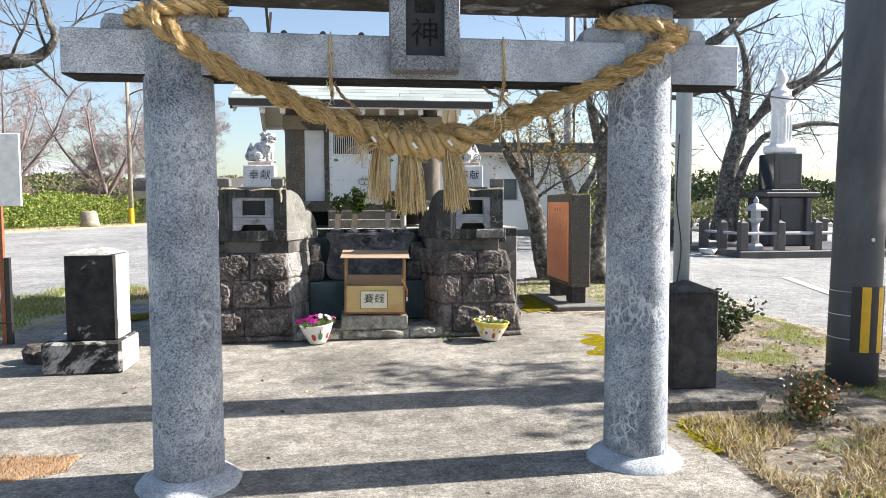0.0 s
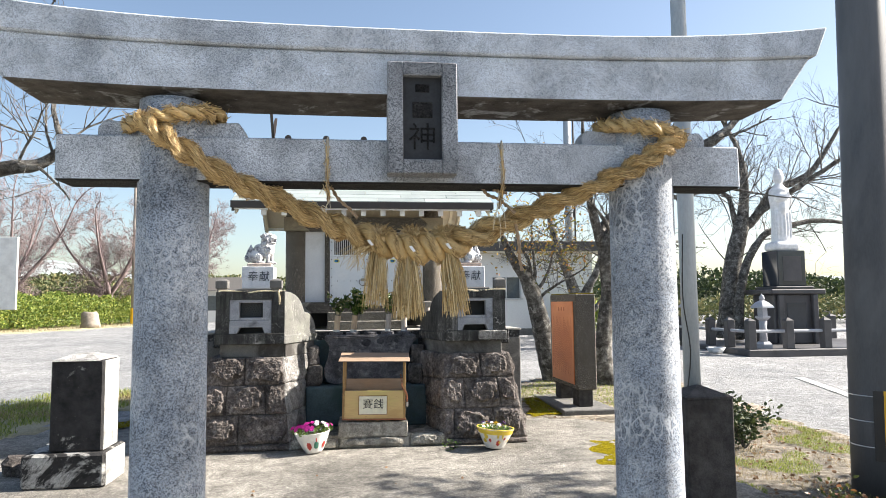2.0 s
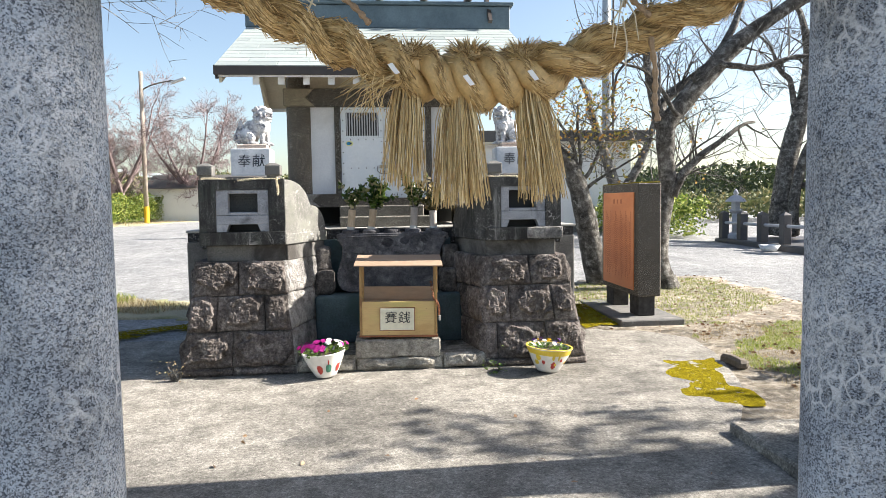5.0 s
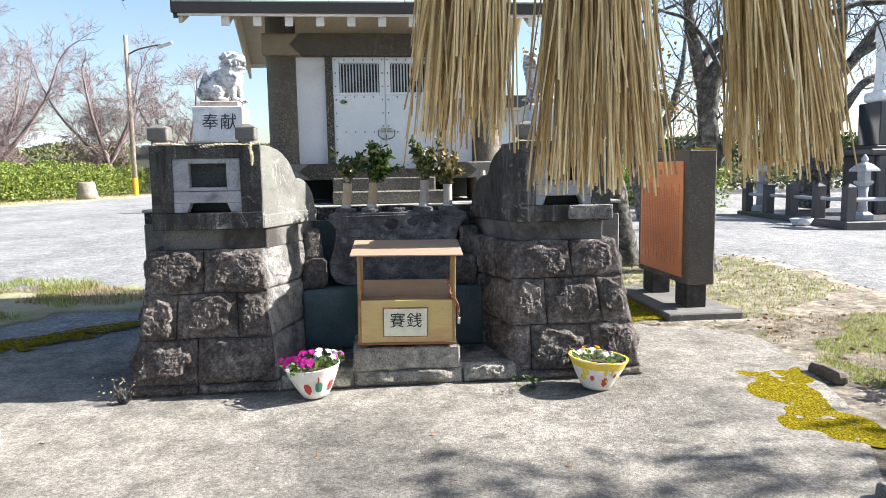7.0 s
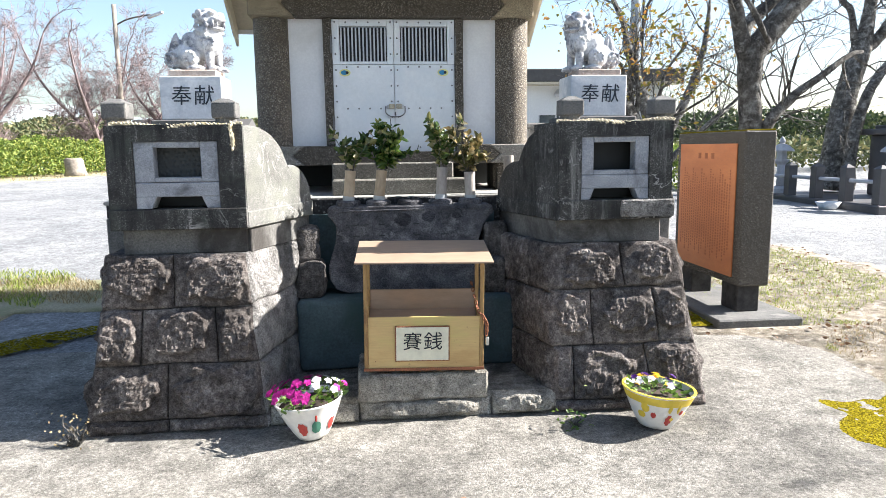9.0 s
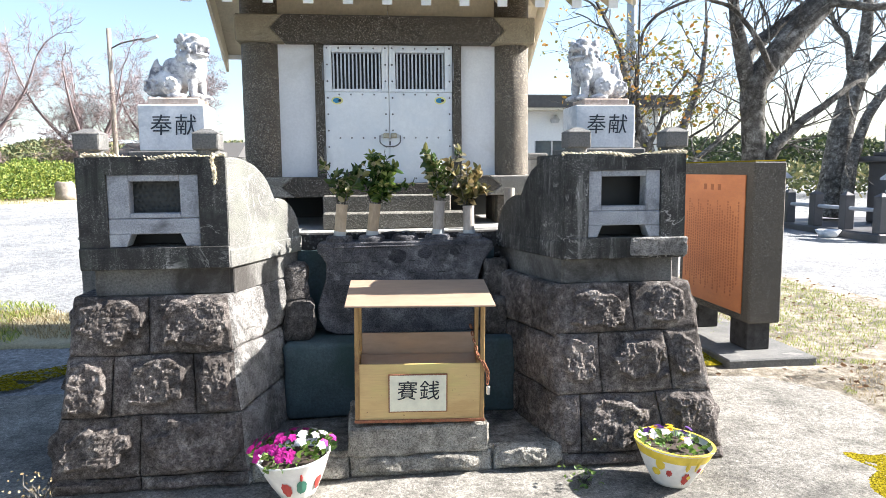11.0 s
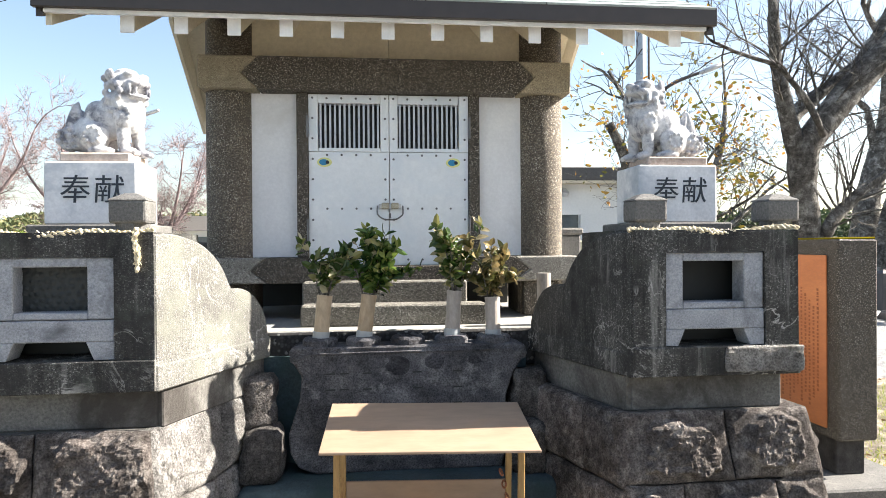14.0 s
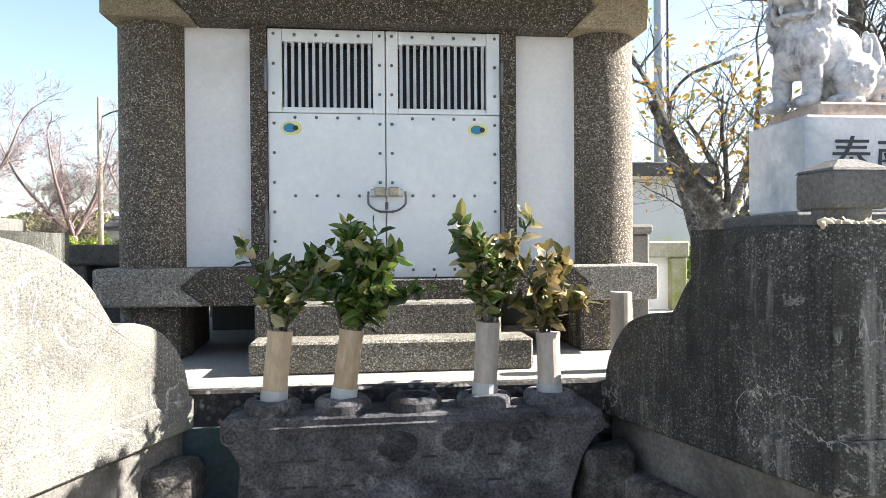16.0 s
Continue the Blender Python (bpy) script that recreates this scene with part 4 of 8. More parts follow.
def rope_parts(pts, rad, turns, parent, fibres, name="strand", seed=1, fuzz=0.012, fine=1.0):
    rng = random.Random(seed)
    paths = strand_paths(pts, rad, turns)
    n = len(pts)
    for k, path in enumerate(paths):
        v, f = [], []
        r_here = [rad(i / (n - 1)) * 0.54 for i in range(n)]
        add_tube(v, f, [q[0] for q in path], r_here, 14)
        bm = rough(bm_lists(v, f), 0.006, 22, seed + k)
        part(name, bm, M["straw"], parent, smooth=True)
        v, f = [], []
        for _ in range(fibres):
            i0 = rng.randrange(0, n - 6)
            ln = rng.randrange(5, min(16, n - i0))
            a = rng.uniform(0, 6.283)
            tw = rng.uniform(-0.35, 0.2) * fine
            line = []
            for j in range(0, ln, 2):
                c, u, w, t = path[i0 + j]
                aa = a + tw * j * 0.5
                rr = r_here[i0 + j] * (1.03 + 0.03 * rng.random()) + (fuzz * rng.random() ** 3 * 2.5 if j >= ln - 2 or j == 0 else 0)
                line.append(c + (u * math.cos(aa) + w * math.sin(aa)) * rr)
            if len(line) > 1:
                add_tube(v, f, line, [rng.uniform(0.0014, 0.0029) * fine] * len(line), 3, False)
        part("straw_fuzz", bm_lists(v, f), M["straw"], parent, "loose straw ends")["kind"] = "stuff"


def build_rope():
    rope = thing("sacred_rope", (TC, RY, 1.45), "thick twisted rice-straw rope with three tassels on the gate", "rope")
    pts = spline(ROPE, 16)
    rope_parts(pts, lambda f: 0.043 + 0.038 * math.exp(-((f - 0.5) / 0.15) ** 2), 11.5, rope, 9000, seed=3, fuzz=0.008, fine=0.6)
    for px_, z0, sg in ((PIL[0], 2.41, 1), (PIL[1], 2.40, -1)):
        ring = [Vector((px_ + 0.215 * math.cos(a), TY + 0.215 * math.sin(a), z0 + 0.03 * math.sin(a * 1.0 + 0.6 * sg) + 0.02 * sg * math.cos(a))) for a in [2 * math.pi * i / 60 for i in range(60)]]
        rope_parts(ring, lambda f: 0.034, 9, rope, 420, "pillar_loop", 5)
    # knots over the tassels
    rng = random.Random(8)
    for cx in (0.155, 0.336, 0.504):
        v, f = [], []
        for _ in range(800):
            a, b = rng.uniform(0, 6.28), rng.uniform(-0.2, 1.4)
            d = Vector((math.cos(a) * math.cos(b), math.sin(a) * math.cos(b), math.sin(b)))
            c = Vector((cx, RY, 1.843))
            p0 = c + Vector((d.x * 0.046, d.y * 0.05, d.z * 0.034))
            p1 = c + Vector((d.x * 0.078, d.y * 0.078, 0.006 + d.z * rng.uniform(0.04, 0.066)))
            side = Vector((rng.uniform(-1, 1), rng.uniform(-1, 1), rng.uniform(-0.9, 0.25))) * 0.034
            add_tube(v, f, [p0, (p0 + p1) / 2 + side * 0.6, p1 + side], [0.0014, 0.0014, 0.0009], 3, False)
        core = lathe([(0.012, 1.775), (0.048, 1.81), (0.052, 1.855), (0.034, 1.882), (0.008, 1.889)], cx, RY, 14)
        part("knot", join(core, bm_lists(v, f)), M["straw"], rope)
    # folded paper slips
    for cx, cz in ((0.106, 1.799), (0.322, 1.767), (0.512, 1.782)):
        part("paper_slip", prism([(cx - 0.018, cz + 0.012), (cx - 0.004, cz + 0.016), (cx + 0.006, cz + 0.002), (cx + 0.017, cz - 0.012), (cx + 0.004, cz - 0.016), (cx - 0.008, cz - 0.002)], "y", RY - 0.112, RY - 0.108), M["paper"], rope, "folded white paper slip")
    # hanging cords
    for cx, zt in ((-0.11, 2.32), (0.78, 2.32)):
        z1 = 1.95 if cx < 0 else 1.93
        cord = [Vector((cx, TY - 0.113, zt)), Vector((cx, TY - 0.122, 2.2)), Vector((cx, TY - 0.13, 2.09)), Vector((cx + 0.004, TY - 0.08, 2.05)), Vector((cx, TY - 0.02, z1 + 0.05))]
        rope_parts(spline(cord, 8), lambda f: 0.008, 14, rope, 40, "hanging_cord", 9, 0.008, 0.7)
        v, f = [], []
        for _ in range(8):
            p = Vector((cx, TY - 0.01, z1 + 0.02 + rng.uniform(0, 0.14)))
            q = p + Vector((rng.uniform(-0.06, 0.06), rng.uniform(-0.08, 0.02), rng.uniform(-0.2, 0.06)))
            add_tube(v, f, [p, (p + q) / 2 + Vector((rng.uniform(-0.02, 0.02), 0, 0.01)), q], [0.003, 0.0025, 0.0015], 3)
        part("cord_fray", bm_lists(v, f), M["straw_rope"], rope)
    for ob in rope.children:
        if ob.name.startswith("hanging_cord"):
            ob.data.materials[0] = M["cord_grey"]
    # loose ends: a spray of straw by the first tassel, tied ends behind the cords, a tail below the rope
    v, f = [], []
    for _ in range(46):
        p = Vector((rng.uniform(0.02, 0.13), RY - 0.05 + rng.uniform(-0.03, 0.03), rng.uniform(1.765, 1.80)))
        q = Vector((rng.uniform(-0.07, 0.08), RY - 0.06 + rng.uniform(-0.06, 0.04), rng.uniform(1.65, 1.765)))
        add_tube(v, f, [p, (p + q) / 2 + Vector((rng.uniform(-0.02, 0.01), 0, rng.uniform(0, 0.02))), q], [0.0014, 0.0013, 0.0009], 3)
    part("loose_straw", bm_lists(v, f), M["straw_tassel"], rope, "spray of loose straw")["kind"] = "stuff"
    for pts in ([(0.70, 2.10), (0.73, 2.06), (0.79, 2.035), (0.83, 2.00), (0.875, 1.96)], [(0.76, 2.09), (0.80, 2.075), (0.835, 2.07)], [(-0.10, 2.10), (-0.06, 2.03), (0.0, 1.975), (0.04, 1.93)], [(0.875, 1.90), (0.895, 1.80), (0.90, 1.72), (0.915, 1.655)]):
        line = spline([Vector((x, TY + 0.03 + 0.02 * math.sin(9 * z), z)) for x, z in pts], 8)
        part("cord_end", tube(line, [0.0085 + 0.0025 * math.sin(i * 1.7) for i in range(len(line))], 6), M["cord_brown"], rope, "tied brown cord end")
    return rope


build_rope()


def build_tassel(cx, cz, xb0, xb1, zb, count, seed):
    """A bundle of hanging straw stalks."""
    rng = random.Random(seed)
    v, f = [], []
    for _ in range(count):
        a, r = rng.uniform(0, 6.283), math.sqrt(rng.random())
        top = Vector((cx + 0.038 * r * math.cos(a), RY + 0.036 * r * math.sin(a), cz + 0.03))
        wide = (xb1 - xb0) / 2 * (1.0 + 0.06 * rng.gauss(0, 1))
        bot = Vector(((xb0 + xb1) / 2 + wide * r * math.cos(a), RY + wide * 0.95 * r * math.sin(a), zb + 0.13 * rng.random() ** 1.8 + rng.uniform(-0.014, 0.014)))
        if rng.random() < 0.06:
            bot.x += rng.uniform(-0.04, 0.04)
            bot.z -= rng.uniform(0, 0.03)
        mid = top.lerp(bot, 0.42) + Vector((rng.gauss(0, 0.007), rng.gauss(0, 0.007), 0)) + (Vector((bot.x - cx, bot.y - RY, 0)) * 0.06)
        w = rng.uniform(0.0011, 0.0021)
        add_tube(v, f, [top, mid, bot], [w * 0.8, w, w * rng.uniform(0.5, 1.0)], 4)
    t = thing("straw_tassel", (cx, RY, zb), "bundle of pale dry straw stalks hanging from the rope", "straw tassel", "tassels on the rope")
    part("straw", bm_lists(v, f), M["straw_tassel"], t)["kind"] = "stuff"
    ring = [Vector((cx + 0.044 * math.cos(a), RY + 0.043 * math.sin(a), cz + 0.012 + 0.004 * math.sin(3 * a))) for a in [2 * math.pi * k / 24 for k in range(25)]]
    part("binding", tube(ring, 0.006, 6, False), M["straw"], t, "straw binding round the neck")
    return t


build_tassel(0.150, 1.757, 0.064, 0.200, 1.464, 240, 11)
build_tassel(0.302, 1.742, 0.216, 0.395, 1.405, 330, 12)
build_tassel(0.520, 1.752, 0.486, 0.640, 1.418, 270, 13)


# ---- lantern pedestals of hewn stone ----
MID = 0.125                             # the shrine's middle line


def hewn(quad, u0, u1, v0, v1, out, seed, depth=0.16, swell=0.05, nu=46, nv=36):
    """One hewn stone in a sloping face: a smooth drafted margin round a rough proud boss.
    quad: bottom-left, bottom-right, top-right, top-left; out: the way it faces."""
    bl, br, tr, tl = quad
    bm = bmesh.new()
    g = 0.003
    w = ((br - bl).length + (tr - tl).length) / 2
    h = ((tl - bl).length + (tr - br).length) / 2
    u0, u1, v0, v1 = u0 + g / w, u1 - g / w, v0 + g / h, v1 - g / h
    sw, sh = w * (u1 - u0), h * (v1 - v0)
    rng = random.Random(seed)
    ca, cb = rng.uniform(-0.10, 0.10), rng.uniform(-0.02, 0.10)     # the boss sits off the middle
    wide = rng.uniform(0.74, 0.94)
    chop = Vector((rng.uniform(-1, 1), rng.uniform(-0.3, 0.3), rng.uniform(-1, 1)))
    grid = []
    for j in range(nv + 1):
        row = []
        for i in range(nu + 1):
            a, b = i / nu, j / nv
            u, v = u0 + (u1 - u0) * a, v0 + (v1 - v0) * b
            p = (bl * (1 - u) + br * u) * (1 - v) + (tl * (1 - u) + tr * u) * v
            q = Vector((p.x, p.y, p.z))
            rim = min(a * sw, (1 - a) * sw, b * sh, (1 - b) * sh)
            soft = max(0.0, 1.0 - rim / 0.022)
            d = 0.008 - 0.014 * soft * soft + 0.004 * noise.noise(q * 6 + Vector((seed, 0, 2)))
            da, db = (a - 0.5 - ca * 0.6) / (0.5 * wide), (b - 0.5 - cb) / (0.5 * wide)
            m = 1.0 - (abs(da) ** 2.6 + abs(db) ** 2.6) ** (1 / 2.6)
            m += 0.34 * noise.noise(q * 9 + Vector((seed, 3, 1))) + 0.20 * noise.noise(q * 23 + Vector((0, seed, 5)))
            boss = min(1.0, max(0.0, m / 0.20))
            boss = boss * boss * (3 - 2 * boss) * min(1.0, rim / 0.02)
            big = noise.noise(q * 10 + Vector((seed, 0, seed)))
            chip = 0.78 + 0.26 * big + 0.14 * noise.noise(q * 24 + chop * 4) + 0.15 * noise.noise(q * 48 + Vector((4, seed, 0))) + 0.12 * noise.noise(q * 95)
            d += swell * boss * chip
            p = p + out * d + Vector(noise.noise_vector(q * 5.0)) * 0.010
            row.append(bm.verts.new(p))
        grid.append(row)
    for j in range(nv):
        for i in range(nu):
            bm.faces.new((grid[j][i], grid[j][i + 1], grid[j + 1][i + 1], grid[j + 1][i]))
    edge = [e for e in bm.edges if e.is_boundary]
    ext = bmesh.ops.extrude_edge_only(bm, edges=edge)
    for q in ext["geom"]:
        if isinstance(q, bmesh.types.BMVert):
            q.co -= out * depth
    bmesh.ops.recalc_face_normals(bm, faces=bm.faces)
    return bm


ROWS_L = [(0.0, 0.075, (0, 0.45, 1)), (0.075, 0.383, (0, 0.445, 1)), (0.383, 0.694, (0, 0.275, 0.75, 1)), (0.694, 1.0, (0, 0.477, 1))]
ROWS_R = [(0.0, 0.07, (0, 0.5, 1)), (0.07, 0.39, (0, 0.135, 0.64, 1)), (0.39, 0.727, (0, 0.29, 0.755, 1)), (0.727, 1.0, (0, 0.56, 1))]
ROWS_S = [(0.0, 0.075, (0, 0.5, 1)), (0.075, 0.385, (0, 0.40, 1)), (0.385, 0.70, (0, 0.55, 1)), (0.70, 1.0, (0, 0.62, 1))]


def build_pedestal(sx, rows, dims, label):
    """sx -1: on the -x side; 1: on the +x side. dims: outer foot, outer top, inner foot, inner top, from the middle line."""
    def X(d):
        return MID + sx * d
    ped = thing("stone_pedestal", (X(1.2), 7.7, 0), label, "pedestal", "stone pedestals before the shrine")
    V = Vector
    top, bot = 0.945, 0.0
    of, ot, nf, nt_ = dims
    yf, yt = 7.325, 7.485
    f_out, f_in = V((X(of), yf, bot)), V((X(nf), yf, bot))
    t_out, t_in = V((X(ot), yt, top)), V((X(nt_), yt, top))
    back_in_b, back_in_t = V((X(0.60), 8.14, bot)), V((X(0.63), 8.14, top))
    # core
    bm = bmesh.new()
    e = 0.03
    ring_b = [V((X(of - e), yf + e, 0)), V((X(nf + e), yf + e, 0)), V((X(0.60 + e), 8.2, 0)), V((X(of - e), 8.2, 0))]
    ring_t = [V((X(ot - e), yt + e, top - 0.01)), V((X(nt_ + e), yt + e, top - 0.01)), V((X(0.63 + e), 8.2, top - 0.01)), V((X(ot - e), 8.2, top - 0.01))]
    a, b = [bm.verts.new(p) for p in ring_b], [bm.verts.new(p) for p in ring_t]
    for k in range(4):
        bm.faces.new((a[k], a[(k + 1) % 4], b[(k + 1) % 4], b[k]))
    bm.faces.new(a)
    bm.faces.new(b)
    bmesh.ops.recalc_face_normals(bm, faces=bm.faces)
    part("core", bm, M["joint"], ped, "dark mortar between the stones")
    quad = (f_out, f_in, t_in, t_out) if sx < 0 else (f_in, f_out, t_out, t_in)
    out = V((0, -1, 0.16)).normalized()
    k = 0
    for v0, v1, us in rows:
        for u0, u1 in zip(us, us[1:]):
            small = v1 - v0 < 0.1 or u1 - u0 < 0.2
            part("stone", hewn(quad, u0, u1, v0, v1, out, 3.1 * k + sx * 5, swell=0.024 if small else 0.052, nv=14 if v1 - v0 < 0.1 else 36), M["stone"], ped)
            k += 1
    inner = (f_in, back_in_b, back_in_t, t_in) if sx < 0 else (back_in_b, f_in, t_in, back_in_t)
    outn = V((-sx, -0.22, 0.1)).normalized()
    for v0, v1, us in ROWS_S:
        for u0, u1 in zip(us, us[1:]):
            # the inner face in the sun gets paler stone, sunlight put into its colour
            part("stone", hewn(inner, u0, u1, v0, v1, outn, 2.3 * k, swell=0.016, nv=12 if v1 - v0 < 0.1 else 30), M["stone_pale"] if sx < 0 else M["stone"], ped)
            k += 1
    for fx, fy, z0, z1, r in ((0.575, 8.02, 0.57, 0.80, 0.088), (0.60, 8.10, 0.78, 1.02, 0.080)):
        lump = bx(X(fx) - r * 0.95, X(fx) + r * 0.95, fy - r, fy + r, z0, z1 - 0.012, 0.02)
        part("filler_stone", lumpy(lump, 0.022, 8, fx + sx, 6), M["filler"], ped, "dark blocky filler stone", smooth=True)
    outer = (f_out, V((X(of), 8.2, 0)), V((X(ot), 8.2, top)), t_out)
    for v0, v1, us in ROWS_S:
        for u0, u1 in zip(us, us[1:]):
            part("stone", hewn(outer, u0, u1, v0, v1, V((sx, 0, 0.1)).normalized(), 1.9 * k, swell=0.04, nu=30, nv=12 if v1 - v0 < 0.1 else 26), M["stone"], ped)
            k += 1
    return ped


build_pedestal(-1, ROWS_L, (1.715, 1.60, 0.77, 0.87), "pedestal of dark rough-faced hewn stones, partly sunlit")
build_pedestal(1, ROWS_R, (1.715, 1.555, 0.81, 0.815), "pedestal of dark rough-faced hewn stones in shade")


def build_lantern_box(sx, label):
    """Concrete lantern house on a pedestal, with a framed opening and a stepped round-backed wing."""
    def X(d):
        return MID + sx * d
    def B(d0, d1, *r, b=0.006):
        x0, x1 = sorted((X(d0), X(d1)))
        return bx(x0, x1, *r, b)
    box = thing("lantern_house", (X(1.19), 7.7, 0.945), label, "stone lantern", "lantern houses on the pedestals")
    di, do = (0.852, 1.555) if sx < 0 else (0.866, 1.522)          # inner and outer sides
    a0, a1, w0, w1 = (0.985, 1.420, 1.077, 1.318) if sx < 0 else (0.993, 1.387, 1.066, 1.308)   # frame, window
    part("neck", B(di + 0.010, do - 0.035, 7.535, 8.10, 0.935, 1.073), M["neck_conc"], box, "stained cement neck course")
    y0 = 7.478
    # body left open in front, in the darker copy with shade in its colour
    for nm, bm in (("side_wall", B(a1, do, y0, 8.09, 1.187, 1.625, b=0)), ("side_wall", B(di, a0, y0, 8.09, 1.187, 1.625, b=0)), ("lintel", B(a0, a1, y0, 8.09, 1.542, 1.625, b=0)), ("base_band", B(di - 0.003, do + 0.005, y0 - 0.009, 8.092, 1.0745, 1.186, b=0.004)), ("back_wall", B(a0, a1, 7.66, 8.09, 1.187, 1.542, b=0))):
        part(nm, rough(bm, 0.003, 18, sx), M["box_shaded"], box)
    if sx > 0:
        part("repair", lumpy(bx(X(1.222), X(1.536), y0 - 0.020, y0 + 0.02, 1.086, 1.184, 0.006), 0.007, 22, 3.0, 5), M["stone_pale"], box, "pale cement repair with a broken edge")
    # grey frame, set back a little
    fy0, fy1 = y0 + 0.012, y0 + 0.10
    def P(pts, y=fy0, bev=0.004):
        return prism([(X(a), b) for a, b in pts], "y", y, fy1, bev)
    zb, zf, zs, zw, zt = 1.1875, 1.250, 1.352, 1.508, 1.5415      # foot, foot opening, window sill, window head, top
    frame_ = join(P([(a0 + 0.0005, zs - 0.025), (w0, zs - 0.025), (w0, zt), (a0 + 0.0005, zt)]), P([(w1, zs - 0.025), (a1 - 0.0005, zs - 0.025), (a1 - 0.0005, zt), (w1, zt)]),
                  P([(w0, zw), (w1, zw), (w1, zt), (w0, zt)]), P([(w0, zs - 0.025), (w1, zs - 0.025), (w1, zs), (w0, zs)]))
    part("opening_frame", rough(frame_, 0.0015, 30, sx), M["frame_conc"], box, "pale grey cement frame round a window")
    foot = join(P([(a0 + 0.0005, zf), (a1 - 0.0005, zf), (a1 - 0.0005, zs - 0.027), (a0 + 0.0005, zs - 0.027)], fy0 - 0.005),
                P([(a0 + 0.0005, zb), (w0 - 0.022, zb), (w0 + 0.004, zf), (a0 + 0.0005, zf)], fy0 - 0.005, 0.002), P([(a1 - 0.0005, zb), (w1 + 0.022, zb), (w1 - 0.004, zf), (a1 - 0.0005, zf)], fy0 - 0.005, 0.002))
    part("foot_frame", rough(foot, 0.0015, 30, sx), M["frame_conc"], box, "pale grey cement foot with a low opening")
    x0, x1 = sorted((X(a0), X(a1)))
    # black sheet stands in for the shade deep in the opening
    part("hollow_shade", bx(x0, x1, y0 + 0.17, y0 + 0.178, 1.188, 1.541, 0), M["black"], box)
    if sx < 0:
        # pebbled dark glass behind the opening
        pane = prism([(X(w1 + 0.02), zs - 0.02), (X(w0 - 0.02), zs - 0.02), (X(w0 - 0.02), zw + 0.01), (X(w1 + 0.02), zw + 0.01)], "y", y0 + 0.082, y0 + 0.086)
        glass = part("pane", pane, M["glass_dark"], box, "dark glass pane")
        v, f = [], []
        rng = random.Random(4)
        for i in range(10):
            for j in range(7):
                cx, cz = X(w1) + 0.026 * (i + 0.5 * (j % 2)) + rng.uniform(-0.005, 0.005), zs + 0.012 + 0.023 * j + rng.uniform(-0.005, 0.005)
                n = len(v)
                r = rng.uniform(0.010, 0.0145)
                v += [Vector((cx + r * math.cos(t), y0 + 0.0815, cz + r * math.sin(t))) for t in [q * math.pi / 3 + 0.3 for q in range(6)]]
                v.append(Vector((cx, y0 + 0.0775, cz)))
                f += [(n + q, n + (q + 1) % 6, n + 6) for q in range(6)]
        part("pebbling", bm_lists(v, f), M["glass_dark"], glass, "raised pebble pattern")["kind"] = "stuff"
    # wing with two round shoulders, running back and inwards
    prof = [(0.0, 1.0725), (0.0, 1.62), (0.06, 1.622)]
    prof += [(0.06 + 0.40 * math.sin(a), 1.36 + 0.262 * math.cos(a)) for a in [math.pi / 2 * k / 10 for k in range(1, 9)]]
    prof += [(0.455 + 0.02, 1.395), (0.50, 1.40)]
    prof += [(0.50 + 0.26 * math.sin(a), 1.16 + 0.24 * math.cos(a)) for a in [math.pi / 2 * k / 8 for k in range(1, 9)]]
    prof += [(0.762, 1.0725)]
    bm = prism(prof, "x", 0.0, 0.15, 0.006)
    band = prism([(-0.004, 1.0715), (-0.004, 1.165), (0.768, 1.165), (0.768, 1.0715)], "x", -0.008, 0.15, 0.006)
    bm = rough(join(bm, band), 0.003, 16, sx * 2)
    neck = prism([(0.05, 0.935), (0.05, 1.0725), (0.745, 1.0725), (0.745, 0.935)], "x", 0.012, 0.15, 0.005)
    ang = radians(21.5 if sx < 0 else 16.5)
    for mesh_ in (bm, neck):
        for v_ in mesh_.verts:
            s, d = v_.co.y, v_.co.x
            v_.co = Vector((X(di - 0.003 - s * math.sin(ang) + d * math.cos(ang)), y0 + 0.004 + s * math.cos(ang) + d * math.sin(ang) * 1.0, v_.co.z))
        bmesh.ops.recalc_face_normals(mesh_, faces=mesh_.faces)
    part("wing_neck", neck, M["neck_conc"], box, "cement course under the wing")
    # the sunlit wing takes the pale concrete, the shaded one the dark copy
    part("wing", bm, M["box_sunlit"] if sx < 0 else M["box_shaded"], box, "side wing with two rounded shoulders")
    # corner posts with shallow caps
    for dx_, dy_ in ((0.947, 7.565), (1.505 if sx < 0 else 1.480, 7.565)):
        x = X(dx_)
        h = 0.064
        b2 = bx(x - h, x + h, dy_ - h, dy_ + h, 1.658, 1.74, 0.010, 2)
        cap = lathe([(0.0905, 1.738), (0.085, 1.744), (0.03, 1.765), (0.004, 1.767)], x, dy_, 4)
        bmesh.ops.rotate(cap, verts=cap.verts, cent=(x, dy_, 0), matrix=Matrix.Rotation(radians(45), 3, "Z"))
        neck = lathe([(0.056, 1.624), (0.058, 1.668)], x, dy_, 16)
        part("corner_post", join(b2, cap, neck), M["old_concrete"], box, "short capped corner post")
    return box


build_lantern_box(-1, "mossy concrete lantern house, its sunlit side wing in paler concrete")
build_lantern_box(1, "dark-streaked concrete lantern house with a patched corner, shade in its colour")


